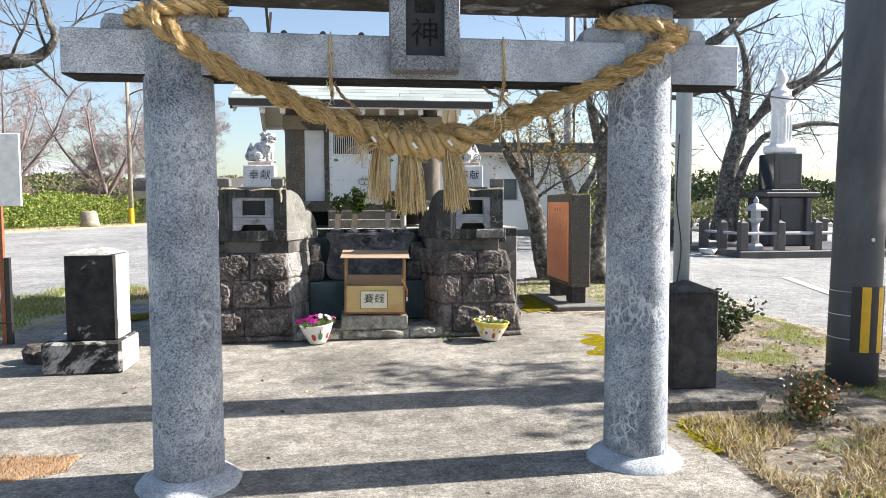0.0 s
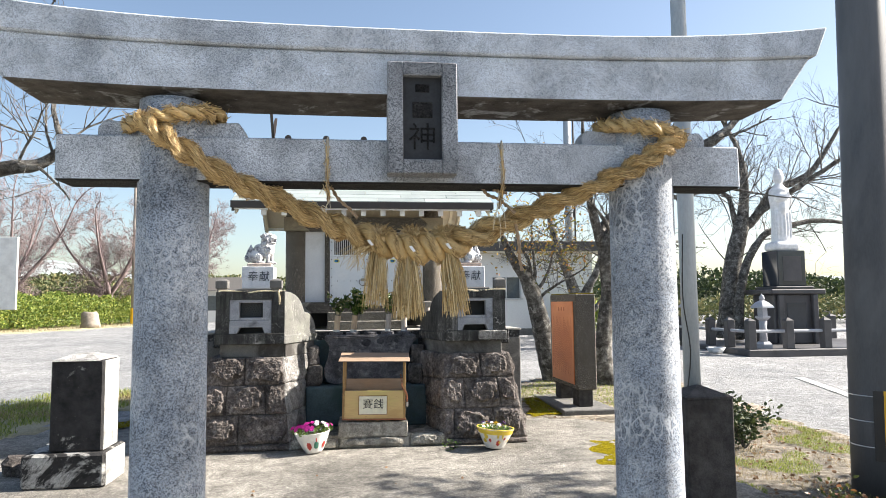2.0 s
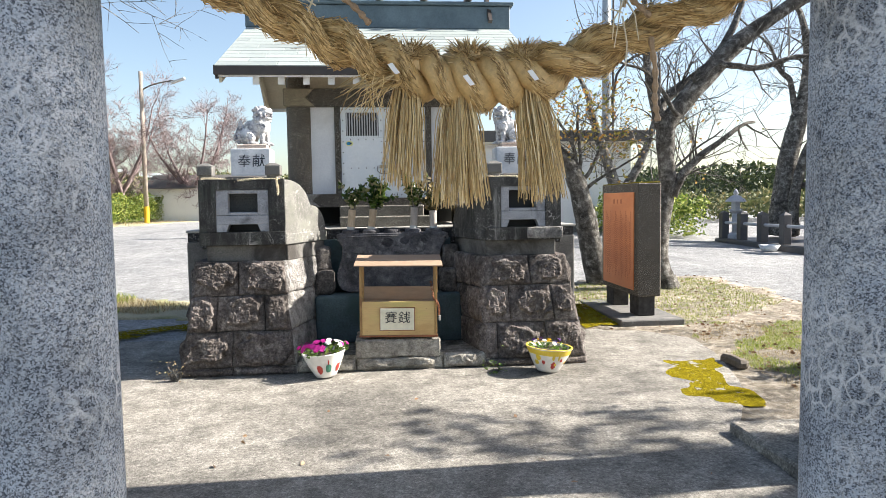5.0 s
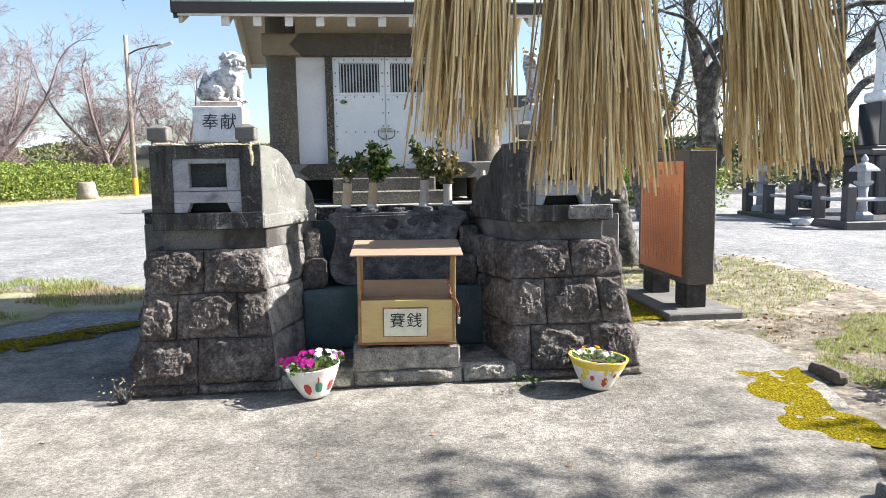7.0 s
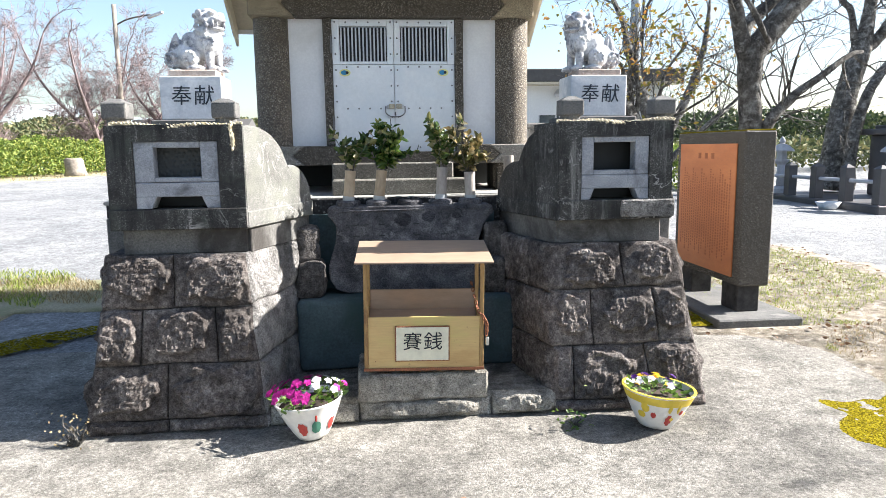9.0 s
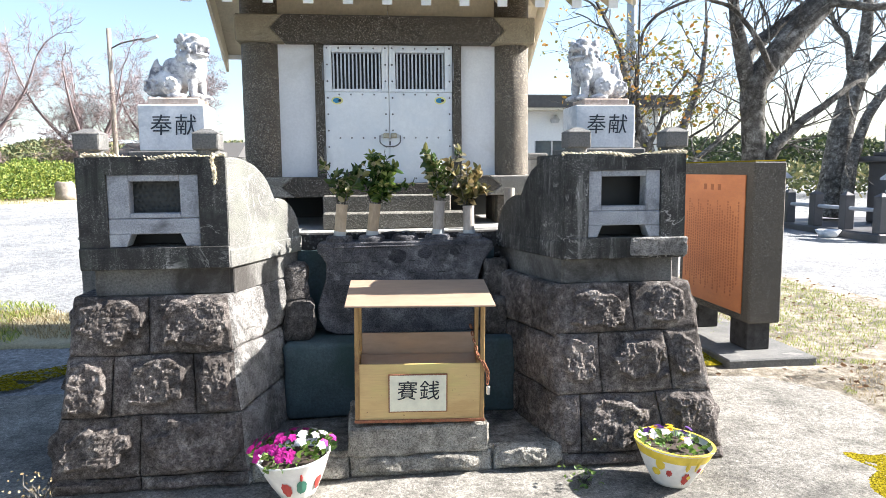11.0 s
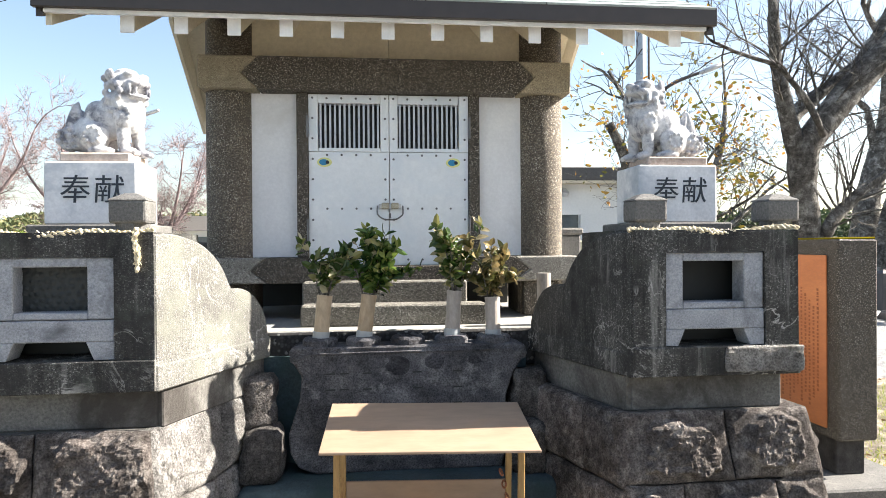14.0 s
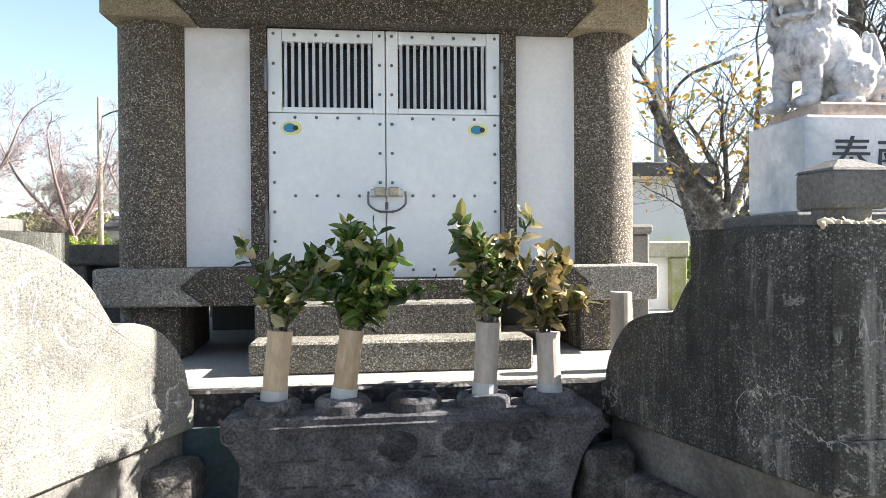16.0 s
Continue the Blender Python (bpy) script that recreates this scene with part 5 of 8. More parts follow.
def build_straw_cord(sx):
    rope = thing("straw_rope", (MID + sx * 1.19, 7.45, 1.63), "thin twisted straw cord round the corner posts", "rope", "cords on the lantern houses")
    pts = []
    a, b = MID + sx * 1.53, MID + sx * 0.85
    for k in range(73):
        t = k / 72
        pts.append(Vector((a + (b - a) * t, 7.492 + 0.008 * math.sin(t * 9), 1.634 + 0.006 * math.sin(t * 12.0) - 0.014 * math.sin(math.pi * t))))
    rope_parts(pts, lambda f: 0.0105, 17, rope, 60, "cord_strand", 4, 0.004)
    if sx < 0:
        x = MID - 0.905
        pts = [Vector((x, 7.475, 1.64)), Vector((x - 0.006, 7.467, 1.60)), Vector((x + 0.004, 7.467, 1.55)), Vector((x, 7.468, 1.49))]
        rope_parts(spline(pts, 5), lambda f: 0.010, 5, rope, 30, "cord_end", 6, 0.004)
    for ob in rope.children:
        ob.data.materials[0] = M["straw_rope"]
    return rope


build_straw_cord(-1)
build_straw_cord(1)


# ---- step, ledge, flower altar ----
def build_step():
    st = thing("stone_step", (MID, 7.6, 0), "low step of rough grey stones before the altar", "step")
    V = Vector
    part("tread", bx(-0.62, 0.90, 7.375, 8.15, 0.0, 0.128, 0.01), M["step_stone"], st, "worn cement tread")
    k = 0
    for x0, x1, h in ((-0.64, -0.16, 0.10), (-0.16, 0.585, 0.112), (0.592, 0.99, 0.13)):
        quad = (V((x0, 7.34, 0)), V((x1, 7.34, 0)), V((x1, 7.36, h)), V((x0, 7.36, h)))
        part("stone", hewn(quad, 0, 1, 0, 1, V((0, -1, 0.1)).normalized(), 11.3 + k, 0.12, 0.042, 60, 16), M["step_stone"], st, smooth=True)
        k += 1
    return st


build_step()


def build_ledge():
    lg = thing("stone_ledge", (MID, 8.0, 0.13), "dark damp blue-green cement ledge under the flower altar", "ledge")
    part("block", lumpy(bx(-0.53, 0.82, 7.85, 8.25, 0.13, 0.577, 0.035, 3), 0.012, 4, 2.0, 3), M["stone_dark"], lg, smooth=True)
    part("back_fill", bx(-0.50, 0.75, 8.203, 8.214, 0.578, 1.07, 0.002), M["stone_dark"], lg)
    return lg


build_ledge()


SOCKETS = (-0.208, -0.016, 0.186, 0.387, 0.580)


def build_altar():
    al = thing("flower_altar", (MID + 0.06, 8.12, 0.58), "dark carved stone trough with five round vase sockets", "stone altar")
    prof = [(-0.215, 0.612), (0.585, 0.612), (0.60, 0.66), (0.592, 0.80), (0.605, 0.93), (0.635, 1.02), (0.672, 1.075), (0.692, 1.10), (0.69, 1.135), (0.665, 1.145), (-0.29, 1.145), (-0.318, 1.135), (-0.32, 1.10), (-0.30, 1.07), (-0.268, 1.02),
            (-0.275, 0.93), (-0.300, 0.86), (-0.322, 0.78), (-0.318, 0.70), (-0.285, 0.64)]
    prof = [(0.188 + (a - 0.186) * 1.038, 1.13 + (b - 1.145) * 1.038) for a, b in prof]
    bm = prism(prof, "y", 8.045, 8.20, 0.007)
    part("trough", rough(bm, 0.004, 14, 3), M["basin"], al)
    lip = [(-0.31, 1.115), (-0.285, 1.09), (-0.265, 1.10), (-0.235, 1.115), (0.10, 1.118), (0.62, 1.122), (0.65, 1.108), (0.675, 1.118)]
    part("carved_lip", tube([Vector((0.188 + (a - 0.186) * 1.038, 8.043, b - 0.015)) for a, b in lip], 0.006, 6), M["basin"], al)
    for cx in (-0.311, 0.688):
        pts = [Vector((cx + (0.006 + 0.0009 * i) * math.cos(0.6 * i), 8.042, 1.085 + (0.006 + 0.0009 * i) * math.sin(0.6 * i))) for i in range(24)]
        part("scroll", tube(pts, 0.004, 5), M["basin"], al)
    for cx in SOCKETS:
        part("vase_socket", rough(lathe([(0.078, 1.127), (0.078, 1.153), (0.068, 1.163), (0.045, 1.165), (0.043, 1.135), (0.004, 1.135)], cx, 8.13, 20), 0.004, 20, cx), M["basin"], al)
    # dark holes worn in the front, and cut writing too worn to read
    for cx, cz, r in ((0.135, 1.045, 0.060), (0.30, 1.06, 0.046), (0.475, 1.06, 0.030)):
        ring = []
        for k in range(26):
            a = 2 * math.pi * k / 26
            q = r * (0.9 + 0.3 * noise.noise(Vector((math.cos(a) * 1.3, math.sin(a) * 1.3, cx * 9))) + 0.12 * noise.noise(Vector((math.cos(a) * 5, math.sin(a) * 5, cx))))
            ring.append((cx + q * math.cos(a), cz + 0.8 * q * math.sin(a)))
        part("damp_spot", prism(ring, "y", 8.0405, 8.046, 0.002), M["damp"], al, "dark damp stain")
    rng = random.Random(2)
    for cx in (-0.16, -0.10, 0.00, 0.22, 0.40):
        for k in range(3):
            z = 1.01 - 0.07 * k
            part("worn_writing", bx(cx - 0.016 - rng.random() * 0.006, cx + 0.02, 8.041, 8.046, z, z + 0.006, 0), M["black"], al)
    return al


build_altar()


def leafy(points, size, rng, flat=0.6):
    """Leaf blades at points with directions, as plain lists: a folded six-point leaf."""
    v, f = [], []
    for p, d in points:
        d = d.normalized()
        s = d.cross(Vector((rng.uniform(-1, 1), rng.uniform(-1, 1), rng.uniform(-0.3, 1)))).normalized()
        n = s.cross(d)
        L, W = size * rng.uniform(0.6, 1.25), size * rng.uniform(0.2, 0.32)
        b = len(v)
        droop = rng.uniform(-0.3, 0.1) * L
        v += [p, p + d * L * 0.35 + s * W + n * W * 0.35, p + d * L * 0.75 + s * W * 0.7 + n * (W * 0.3 + droop * 0.5), p + d * L + n * droop, p + d * L * 0.75 - s * W * 0.7 + n * (W * 0.3 + droop * 0.5), p + d * L * 0.35 - s * W + n * W * 0.35, p + d * L * 0.5]
        f += [(b, b + 1, b + 6), (b + 1, b + 2, b + 6), (b + 2, b + 3, b + 6), (b + 3, b + 4, b + 6), (b + 4, b + 5, b + 6), (b + 5, b, b + 6)]
    return v, f


def build_vase(cx, tilt, top, leaves, material, tall, seed, label, grey=True):
    vase = thing("flower_vase", (cx, 8.13, 1.136), label, "flower vase", "vases on the flower altar")
    a, b = Vector((cx, 8.13, 1.138)), Vector((cx + tilt, 8.14, top))
    pipe = part("pipe", tube([a, b], [0.034, 0.034], 20), (M["pvc"] if cx < 0.2 else M["pvc_pale"]), vase, smooth=False)
    part("pipe_rim", tube([b - (b - a).normalized() * 0.012, b + (b - a).normalized() * 0.002], [0.0355, 0.0355], 20), (M["pvc"] if cx < 0.2 else M["pvc_pale"]), pipe)
    if grey:
        part("socket_sleeve", tube([a, a + (b - a) * 0.24], [0.038, 0.037], 20), M["pvc_grey"], vase, "grey pipe sleeve")
    rng = random.Random(seed)
    sv, sf, pts = [], [], []
    for _ in range(9):
        spread = Vector((rng.gauss(tilt * 0.8, 0.085), rng.gauss(0, 0.065), tall * rng.uniform(0.35, 1.1)))
        p0 = b + Vector((rng.uniform(-0.02, 0.02), rng.uniform(-0.02, 0.02), -0.04))
        p2 = b + spread
        p1 = (p0 + p2) / 2 + Vector((spread.x * -0.1, 0, 0.03))
        add_tube(sv, sf, [p0, p1, p2], [0.0035, 0.003, 0.0015], 5)
        for _k in range(leaves // 9):
            t = rng.uniform(0.22, 1.0)
            q = p0.lerp(p1, t * 2) if t < 0.5 else p1.lerp(p2, t * 2 - 1)
            pts.append((q, Vector((rng.uniform(-1, 1), rng.uniform(-1, 1), rng.uniform(-0.35, 1.3)))))
    part("sprig", bm_lists(sv, sf), M["bark"], vase)["kind"] = "stuff"
    lv, lf = leafy(pts, 0.056, rng)
    part("foliage", bm_lists(lv, lf), material, vase, "glossy green leaves" if material == M["camellia"] else "half-dried leaves")["kind"] = "stuff"
    return vase


build_vase(-0.208, 0.020, 1.349, 220, M["camellia_mixed"], 0.27, 1, "beige pipe vase with a thin leafy sprig")
build_vase(-0.016, 0.027, 1.349, 500, M["camellia"], 0.30, 2, "beige pipe vase with dense glossy camellia leaves")
build_vase(0.387, 0.014, 1.362, 380, M["camellia_mixed"], 0.30, 3, "beige pipe vase with yellowing camellia leaves")
build_vase(0.580, -0.002, 1.330, 380, M["camellia_dry"], 0.26, 4, "pale pipe vase with half-dried browning leaves")


# ---- donation box ----
def build_donation_box():
    db = thing("donation_box", (0.213, 7.6, 0.262), "plywood offertory box with a flat roof, beside a rusty chain", "offertory box")
    x0, x1, y0, y1, z0, z1 = -0.113, 0.540, 7.405, 7.70, 0.272, 0.565
    part("front_panel", bx(x0 + 0.022, x1 - 0.022, y0 + 0.003, y0 + 0.015, z0, z1, 0.002), M["ply_worn"], db)
    part("back_panel", bx(x0 + 0.022, x1 - 0.022, y1 - 0.015, y1 - 0.003, z0, z1 + 0.095, 0.002), M["ply_pale"], db)
    for a in (x0 + 0.004, x1 - 0.016):
        part("side_panel", bx(a, a + 0.012, y0 + 0.022, y1 - 0.022, z0, z1, 0.002), M["ply_worn"], db)
    part("sloping_inner", prism([(y0 + 0.02, z1 - 0.10), (y0 + 0.03, z1 - 0.10), (y1 - 0.02, z1 - 0.02), (y1 - 0.03, z1 - 0.02)], "x", x0 + 0.02, x1 - 0.02), M["ply_pale"], db)
    part("bottom", bx(x0 + 0.02, x1 - 0.02, y0 + 0.02, y1 - 0.02, z0 + 0.001, z0 + 0.012, 0.001), M["ply_worn"], db)
    for a in (x0, x1 - 0.022):
        for b, zt in ((y0, 0.872), (y1 - 0.022, 0.915)):
            part("post", bx(a, a + 0.022, b, b + 0.022, z0 - 0.008, zt, 0.002), M["ply_post"], db)
    part("roof_board", prism([(7.335, 0.868), (7.80, 0.921), (7.80, 0.931), (7.335, 0.878)], "x", -0.155, 0.582, 0.002), M["ply_pale"], db, "pale flat plywood roof")
    part("foot_rail", bx(x0 - 0.003, x1 + 0.003, y0 - 0.006, y0 - 0.0005, z0 - 0.008, z0 + 0.008, 0.001), M["rust"], db, "rust-stained lower edge")
    plate = part("sign", bx(0.055, 0.352, y0 - 0.006, y0 + 0.0025, 0.318, 0.515, 0.001), M["rust"], db, "rust-edged sign")
    part("sign_face", bx(0.061, 0.346, y0 - 0.0095, y0 - 0.0065, 0.324, 0.509, 0.0005), M["sign_cream"], plate, "cream sign lettered in black")
    part("sign_writing", text_bm("賽銭", 0.106, pose(0.2035, y0 - 0.0105, 0.424, 90, 0, 0), 0.001, 1.12, 0.06), M["ink"], plate)
    # chain over the corner
    pts = spline([Vector((x1 - 0.045, y1 - 0.05, 0.70)), Vector((x1 - 0.03, y0 + 0.05, 0.60)), Vector((x1 - 0.005, y0 - 0.012, 0.565)), Vector((x1 + 0.014, y0 - 0.006, 0.52)), Vector((x1 + 0.016, y0 + 0.004, 0.45))], 4)
    ch = part("chain", bx(x1 + 0.012, x1 + 0.030, y0 - 0.004, y0 + 0.012, 0.40, 0.445, 0.004), M["steel"], db, "padlock on a rusty chain")
    for i, p in enumerate(pts[:-1]):
        d = (pts[i + 1] - p).normalized()
        s = d.orthogonal().normalized() if i % 2 else d.cross(d.orthogonal()).normalized()
        ring = [p + d * 0.017 * math.cos(a) + s * 0.009 * math.sin(a) for a in [2 * math.pi * k / 10 for k in range(11)]]
        part("link", tube(ring, 0.0036, 5, False), M["rust"], ch, "rusty link")
    db.location += Vector((0.0, -0.07, 0.017))
    db.rotation_euler = (0, radians(0.8), radians(-2.5))
    return db


build_donation_box()
solo("box_plinth", lumpy(bx(-0.158, 0.560, 7.335, 7.78, 0.108, 0.262, 0.012), 0.010, 14), M["step_stone"], "stained cement plinth under the offertory box", "plinth")


# ---- the little shrine hall ----
def build_hall():
    hall = thing("shrine_hall", (MID, 10.0, 1.175), "small shrine hall of pebble-dash columns, white panels and steel doors", "shrine")
    yd = 8.80
    for cx in (-0.735, 0.988):
        for cy in (8.865, 10.28):
            bm = lathe([(0.128, 1.18), (0.128, 1.30), (0.128, 2.0), (0.128, 2.98)], cx, cy, 32)
            part("column", bm, M["aggregate"], hall, smooth=True)
    # front wall: posts beside the door, white panels
    part("door_post", bx(-0.372, -0.312, yd - 0.03, yd + 0.09, 1.512, 2.41, 0.004), M["aggregate_dark"], hall)
    part("door_post", bx(0.567, 0.627, yd - 0.03, yd + 0.09, 1.512, 2.41, 0.004), M["aggregate_dark"], hall)
    part("white_panel", bx(-0.66, -0.372, yd + 0.02, yd + 0.08, 1.512, 2.41, 0), M["plaster"], hall)
    part("white_panel", bx(0.627, 0.92, yd + 0.02, yd + 0.08, 1.512, 2.41, 0), M["plaster"], hall)
    part("wall", bx(-0.80, -0.73, 8.95, 10.22, 1.38, 2.95, 0), M["plaster"], hall)
    part("wall", bx(0.985, 1.055, 8.95, 10.22, 1.38, 2.95, 0), M["plaster"], hall)
    part("wall", bx(-0.70, 0.95, 10.23, 10.29, 1.38, 2.95, 0), M["plaster"], hall)
    part("upper_wall", bx(-0.72, 0.125, yd + 0.03, yd + 0.09, 2.575, 3.02, 0), M["soffit"], hall)
    part("upper_wall", bx(0.131, 0.97, yd + 0.03, yd + 0.09, 2.575, 3.02, 0), M["soffit"], hall)
    # head beam and sill, pale ends with a pointed dark middle
    for nm, x0, x1, z0, z1, y0, pale in (("head_beam", -0.872, 1.125, 2.402, 2.575, yd - 0.105, "beam_tan"), ("sill_beam", -0.90, 1.155, 1.375, 1.510, yd - 0.115, "aggregate_pale")):
        zm = (z0 + z1) / 2
        a0, a1 = (-0.56, 0.83) if nm == "head_beam" else (-0.52, 0.80)
        tip = 0.085
        rebate = [(0.572, z1), (0.572, 1.462), (-0.318, 1.462), (-0.318, z1)] if nm == "sill_beam" else []
        mid_ = prism([(a0, z0), (a1, z0), (a1 + tip, zm), (a1, z1)] + rebate + [(a0, z1), (a0 - tip, zm)], "y", y0, y0 + 0.24, 0.003)
        beam = part(nm, mid_, M["aggregate_dark"], hall)
        g = 0.003
        part("beam_end", prism([(x0, z0), (a0 - g, z0), (a0 - tip - g, zm), (a0 - g, z1), (x0, z1)], "y", y0 - 0.003, y0 + 0.30, 0.008), M[pale], beam, "pale beam end cut to a notch")
        part("beam_end", prism([(x1, z0), (a1 + g, z0), (a1 + tip + g, zm), (a1 + g, z1), (x1, z1)], "y", y0 - 0.003, y0 + 0.30, 0.008), M[pale], beam, "pale beam end cut to a notch")
        for xs_ in ((x0, x0 + 0.24), (x1 - 0.24, x1)):
            part("side_beam", bx(xs_[0], xs_[1], y0 + 0.305, 10.5, z0, z1, 0.006), M[pale], hall)
    # black sheets stand in for the shade under the hall floor
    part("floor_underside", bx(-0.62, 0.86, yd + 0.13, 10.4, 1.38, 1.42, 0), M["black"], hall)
    part("underfloor_shade", bx(-0.70, 0.95, 9.6, 9.65, 1.18, 1.38, 0), M["black"], hall)
    # steps
    part("step", bx(-0.322, 0.598, 8.40, 8.56, 1.177, 1.280, 0.008), M["aggregate_step"], hall)
    part("step", bx(-0.328, 0.522, 8.56, 8.71, 1.177, 1.388, 0.008), M["aggregate_step"], hall)
    # double steel door
    for sg, x0, x1 in ((1, -0.310, 0.1245), (-1, 0.1285, 0.565)):
        z0, z1, zg0, zg1 = 1.464, 2.397, 2.088, 2.350
        door = part("door", bx(x0, x1, yd - 0.012, yd + 0.01, z0, zg0 - 0.004, 0.002), M["door_metal"], hall, "pale galvanised sheet-steel door leaf")
        gx0, gx1 = (x0 + 0.052, x1 - 0.045) if sg > 0 else (x0 + 0.045, x1 - 0.052)
        for r in ((x0, gx0, zg0 - 0.002, z1), (gx1, x1, zg0 - 0.002, z1)):
            part("stile", bx(r[0], r[1], yd - 0.018, yd + 0.006, r[2], r[3], 0.002), M["door_metal"], door)
        for r in ((gx0, gx1, zg1, z1), (gx0, gx1, zg0 - 0.002, zg0 + 0.018)):
            part("rail", bx(r[0] + 0.0005, r[1] - 0.0005, yd - 0.016, yd + 0.006, r[2], r[3], 0.002), M["door_metal"], door)
        n = 13
        for i in range(n):
            xc = gx0 + (gx1 - gx0) * (i + 0.5) / n
            part("bar", bx(xc - 0.0055, xc + 0.0055, yd - 0.004, yd + 0.004, zg0 + 0.018, zg1, 0), M["alu"], door)
        # black sheet stands in for the shade behind the bars
        part("grille_shade", bx(gx0, gx1, yd + 0.05, yd + 0.055, zg0, zg1, 0), M["black"], door)
        # bolt heads
        bm0 = lathe([(0.0065, 0), (0.0055, 0.004), (0.002, 0.0055)], 0, 0, 8)
        bmesh.ops.rotate(bm0, verts=bm0.verts, cent=(0, 0, 0), matrix=Matrix.Rotation(radians(90), 3, "X"))
        me = link_mesh("bolt", bm0, M["bolt"])
        spots = []
        for i in range(9):
            zz = z0 + 0.03 + (z1 - z0 - 0.05) * i / 8
            spots += [(x0 + 0.022, zz), (x1 - 0.020, zz)]
        for i in range(1, 5):
            xx = x0 + 0.02 + (x1 - x0 - 0.04) * i / 5
            spots += [(xx, z0 + 0.03), (xx, 1.775), (xx, zg0 - 0.02), (xx, z1 - 0.022)]
        for xx, zz in spots:
            o = new("bolt", me)
            o.parent = door
            o.location = Vector((xx, yd - 0.0125 if zz < zg0 else yd - 0.0185, zz)) - Vector(hall.location)
        for zz in (2.22, 1.66):
            xh = x0 - 0.004 if sg > 0 else x1 + 0.004
            part("hinge", rod((xh, yd - 0.035, zz - 0.06), (xh, yd - 0.035, zz + 0.06), 0.007, 8), M["bolt"], door, "dark hinge barrel")
        sxx = x0 + 0.085 if sg > 0 else x1 - 0.085
        for col, rx, rz, yy in (("sticker_y", 0.040, 0.026, yd - 0.0128), ("sticker_b", 0.024, 0.017, yd - 0.0142), ("rubber", 0.010, 0.010, yd - 0.0156)):
            bm = lathe([(1.0, 0), (0.98, 0.0008), (0.02, 0.001)], 0, 0, 20)
            for v_ in bm.verts:
                v_.co = Vector((sxx + v_.co.x * rx + (0.016 if col == "rubber" else -0.005 if col == "sticker_b" else 0), yy - v_.co.z, 2.028 + v_.co.y * rz))
            bmesh.ops.recalc_face_normals(bm, faces=bm.faces)
            part("sticker", bm, M[col], door, "small round blue and yellow sticker")
    lock = part("latch", bx(0.068, 0.190, yd - 0.028, yd - 0.014, 1.772, 1.800, 0.003), M["steel"], hall, "steel hasp with a wire loop and padlock")
    loop = spline([Vector((0.060, yd - 0.03, 1.79)), Vector((0.059, yd - 0.034, 1.758)), Vector((0.064, yd - 0.035, 1.738)), Vector((0.098, yd - 0.036, 1.716)), Vector((0.160, yd - 0.036, 1.716)), Vector((0.194, yd - 0.035, 1.738)), Vector((0.199, yd - 0.034, 1.758)), Vector((0.198, yd - 0.03, 1.79))], 5)
    part("wire_loop", tube(loop, 0.0042, 8), M["bolt"], lock, "dark pull loop")
    for a in (0.082, 0.134):
        part("padlock", bx(a, a + 0.042, yd - 0.046, yd - 0.029, 1.772, 1.806, 0.005), M["brass_dull"], lock, "worn brass lock body")
    part("keyhole_plate", bx(0.122, 0.134, yd - 0.034, yd - 0.0285, 1.722, 1.75, 0.002), M["bolt"], lock)
    # roof
    ye, ze, yr, zr, yb, zb = 8.14, 2.690, 10.0, 3.52, 11.0, 2.74
    xl, xr = -1.405, 1.655
    sl = (zr - ze) / (yr - ye)
    for y_e, y_r, z_e in ((ye, yr, ze), (yb, yr, zb)):
        s = 1 if y_e < y_r else -1
        poly = [(y_e, z_e - 0.055), (y_e, z_e - 0.008), (y_r, zr - 0.008), (y_r, zr - 0.055)]
        part("roof_deck", prism(poly, "x", xl + 0.015, xr - 0.015), M["soffit"], hall, "cream boarded underside")
        part("fascia", prism([(y_e - 0.03 * s, z_e - 0.085), (y_e - 0.03 * s, z_e + 0.002), (y_e - 0.002 * s, z_e + 0.004), (y_e - 0.002 * s, z_e - 0.085)], "x", xl - 0.01, xr + 0.01, 0.003), M["eave_brown"], hall, "dark brown eave fascia")
        part("fascia_strip", prism([(y_e + 0.000 * s, z_e - 0.10), (y_e + 0.000 * s, z_e - 0.056), (y_e + 0.02 * s, z_e - 0.056), (y_e + 0.02 * s, z_e - 0.10)], "x", xl + 0.02, xr - 0.02), M["white_paint"], hall, "pale strip under the fascia")
    for x_ in (xl, xr - 0.03):
        for y_e, z_e in ((ye, ze), (yb, zb)):
            part("verge_board", prism([(y_e, z_e - 0.12), (y_e, z_e - 0.01), (yr, zr - 0.01), (yr, zr - 0.12)], "x", x_, x_ + 0.03), M["eave_brown"], hall)
            part("verge_inner", prism([(y_e + (0.02 if y_e < yr else -0.02), z_e - (0.15 if y_e < yr else 0.22)), (y_e + (0.02 if y_e < yr else -0.02), z_e - 0.055), (yr, zr - 0.055), (yr, zr - (0.15 if y_e < yr else 0.36))], "x", x_ + 0.031 if x_ < 0 else x_ - 0.025, x_ + 0.056 if x_ < 0 else x_ - 0.001), M["soffit"], hall)
    for x_ in (-0.70, 0.93):
        part("gable", prism([(8.9, 2.93), (10.5, 2.93), (10.5, 3.05), (10.0, 3.42)], "x", x_, x_ + 0.04), M["plaster"], hall)
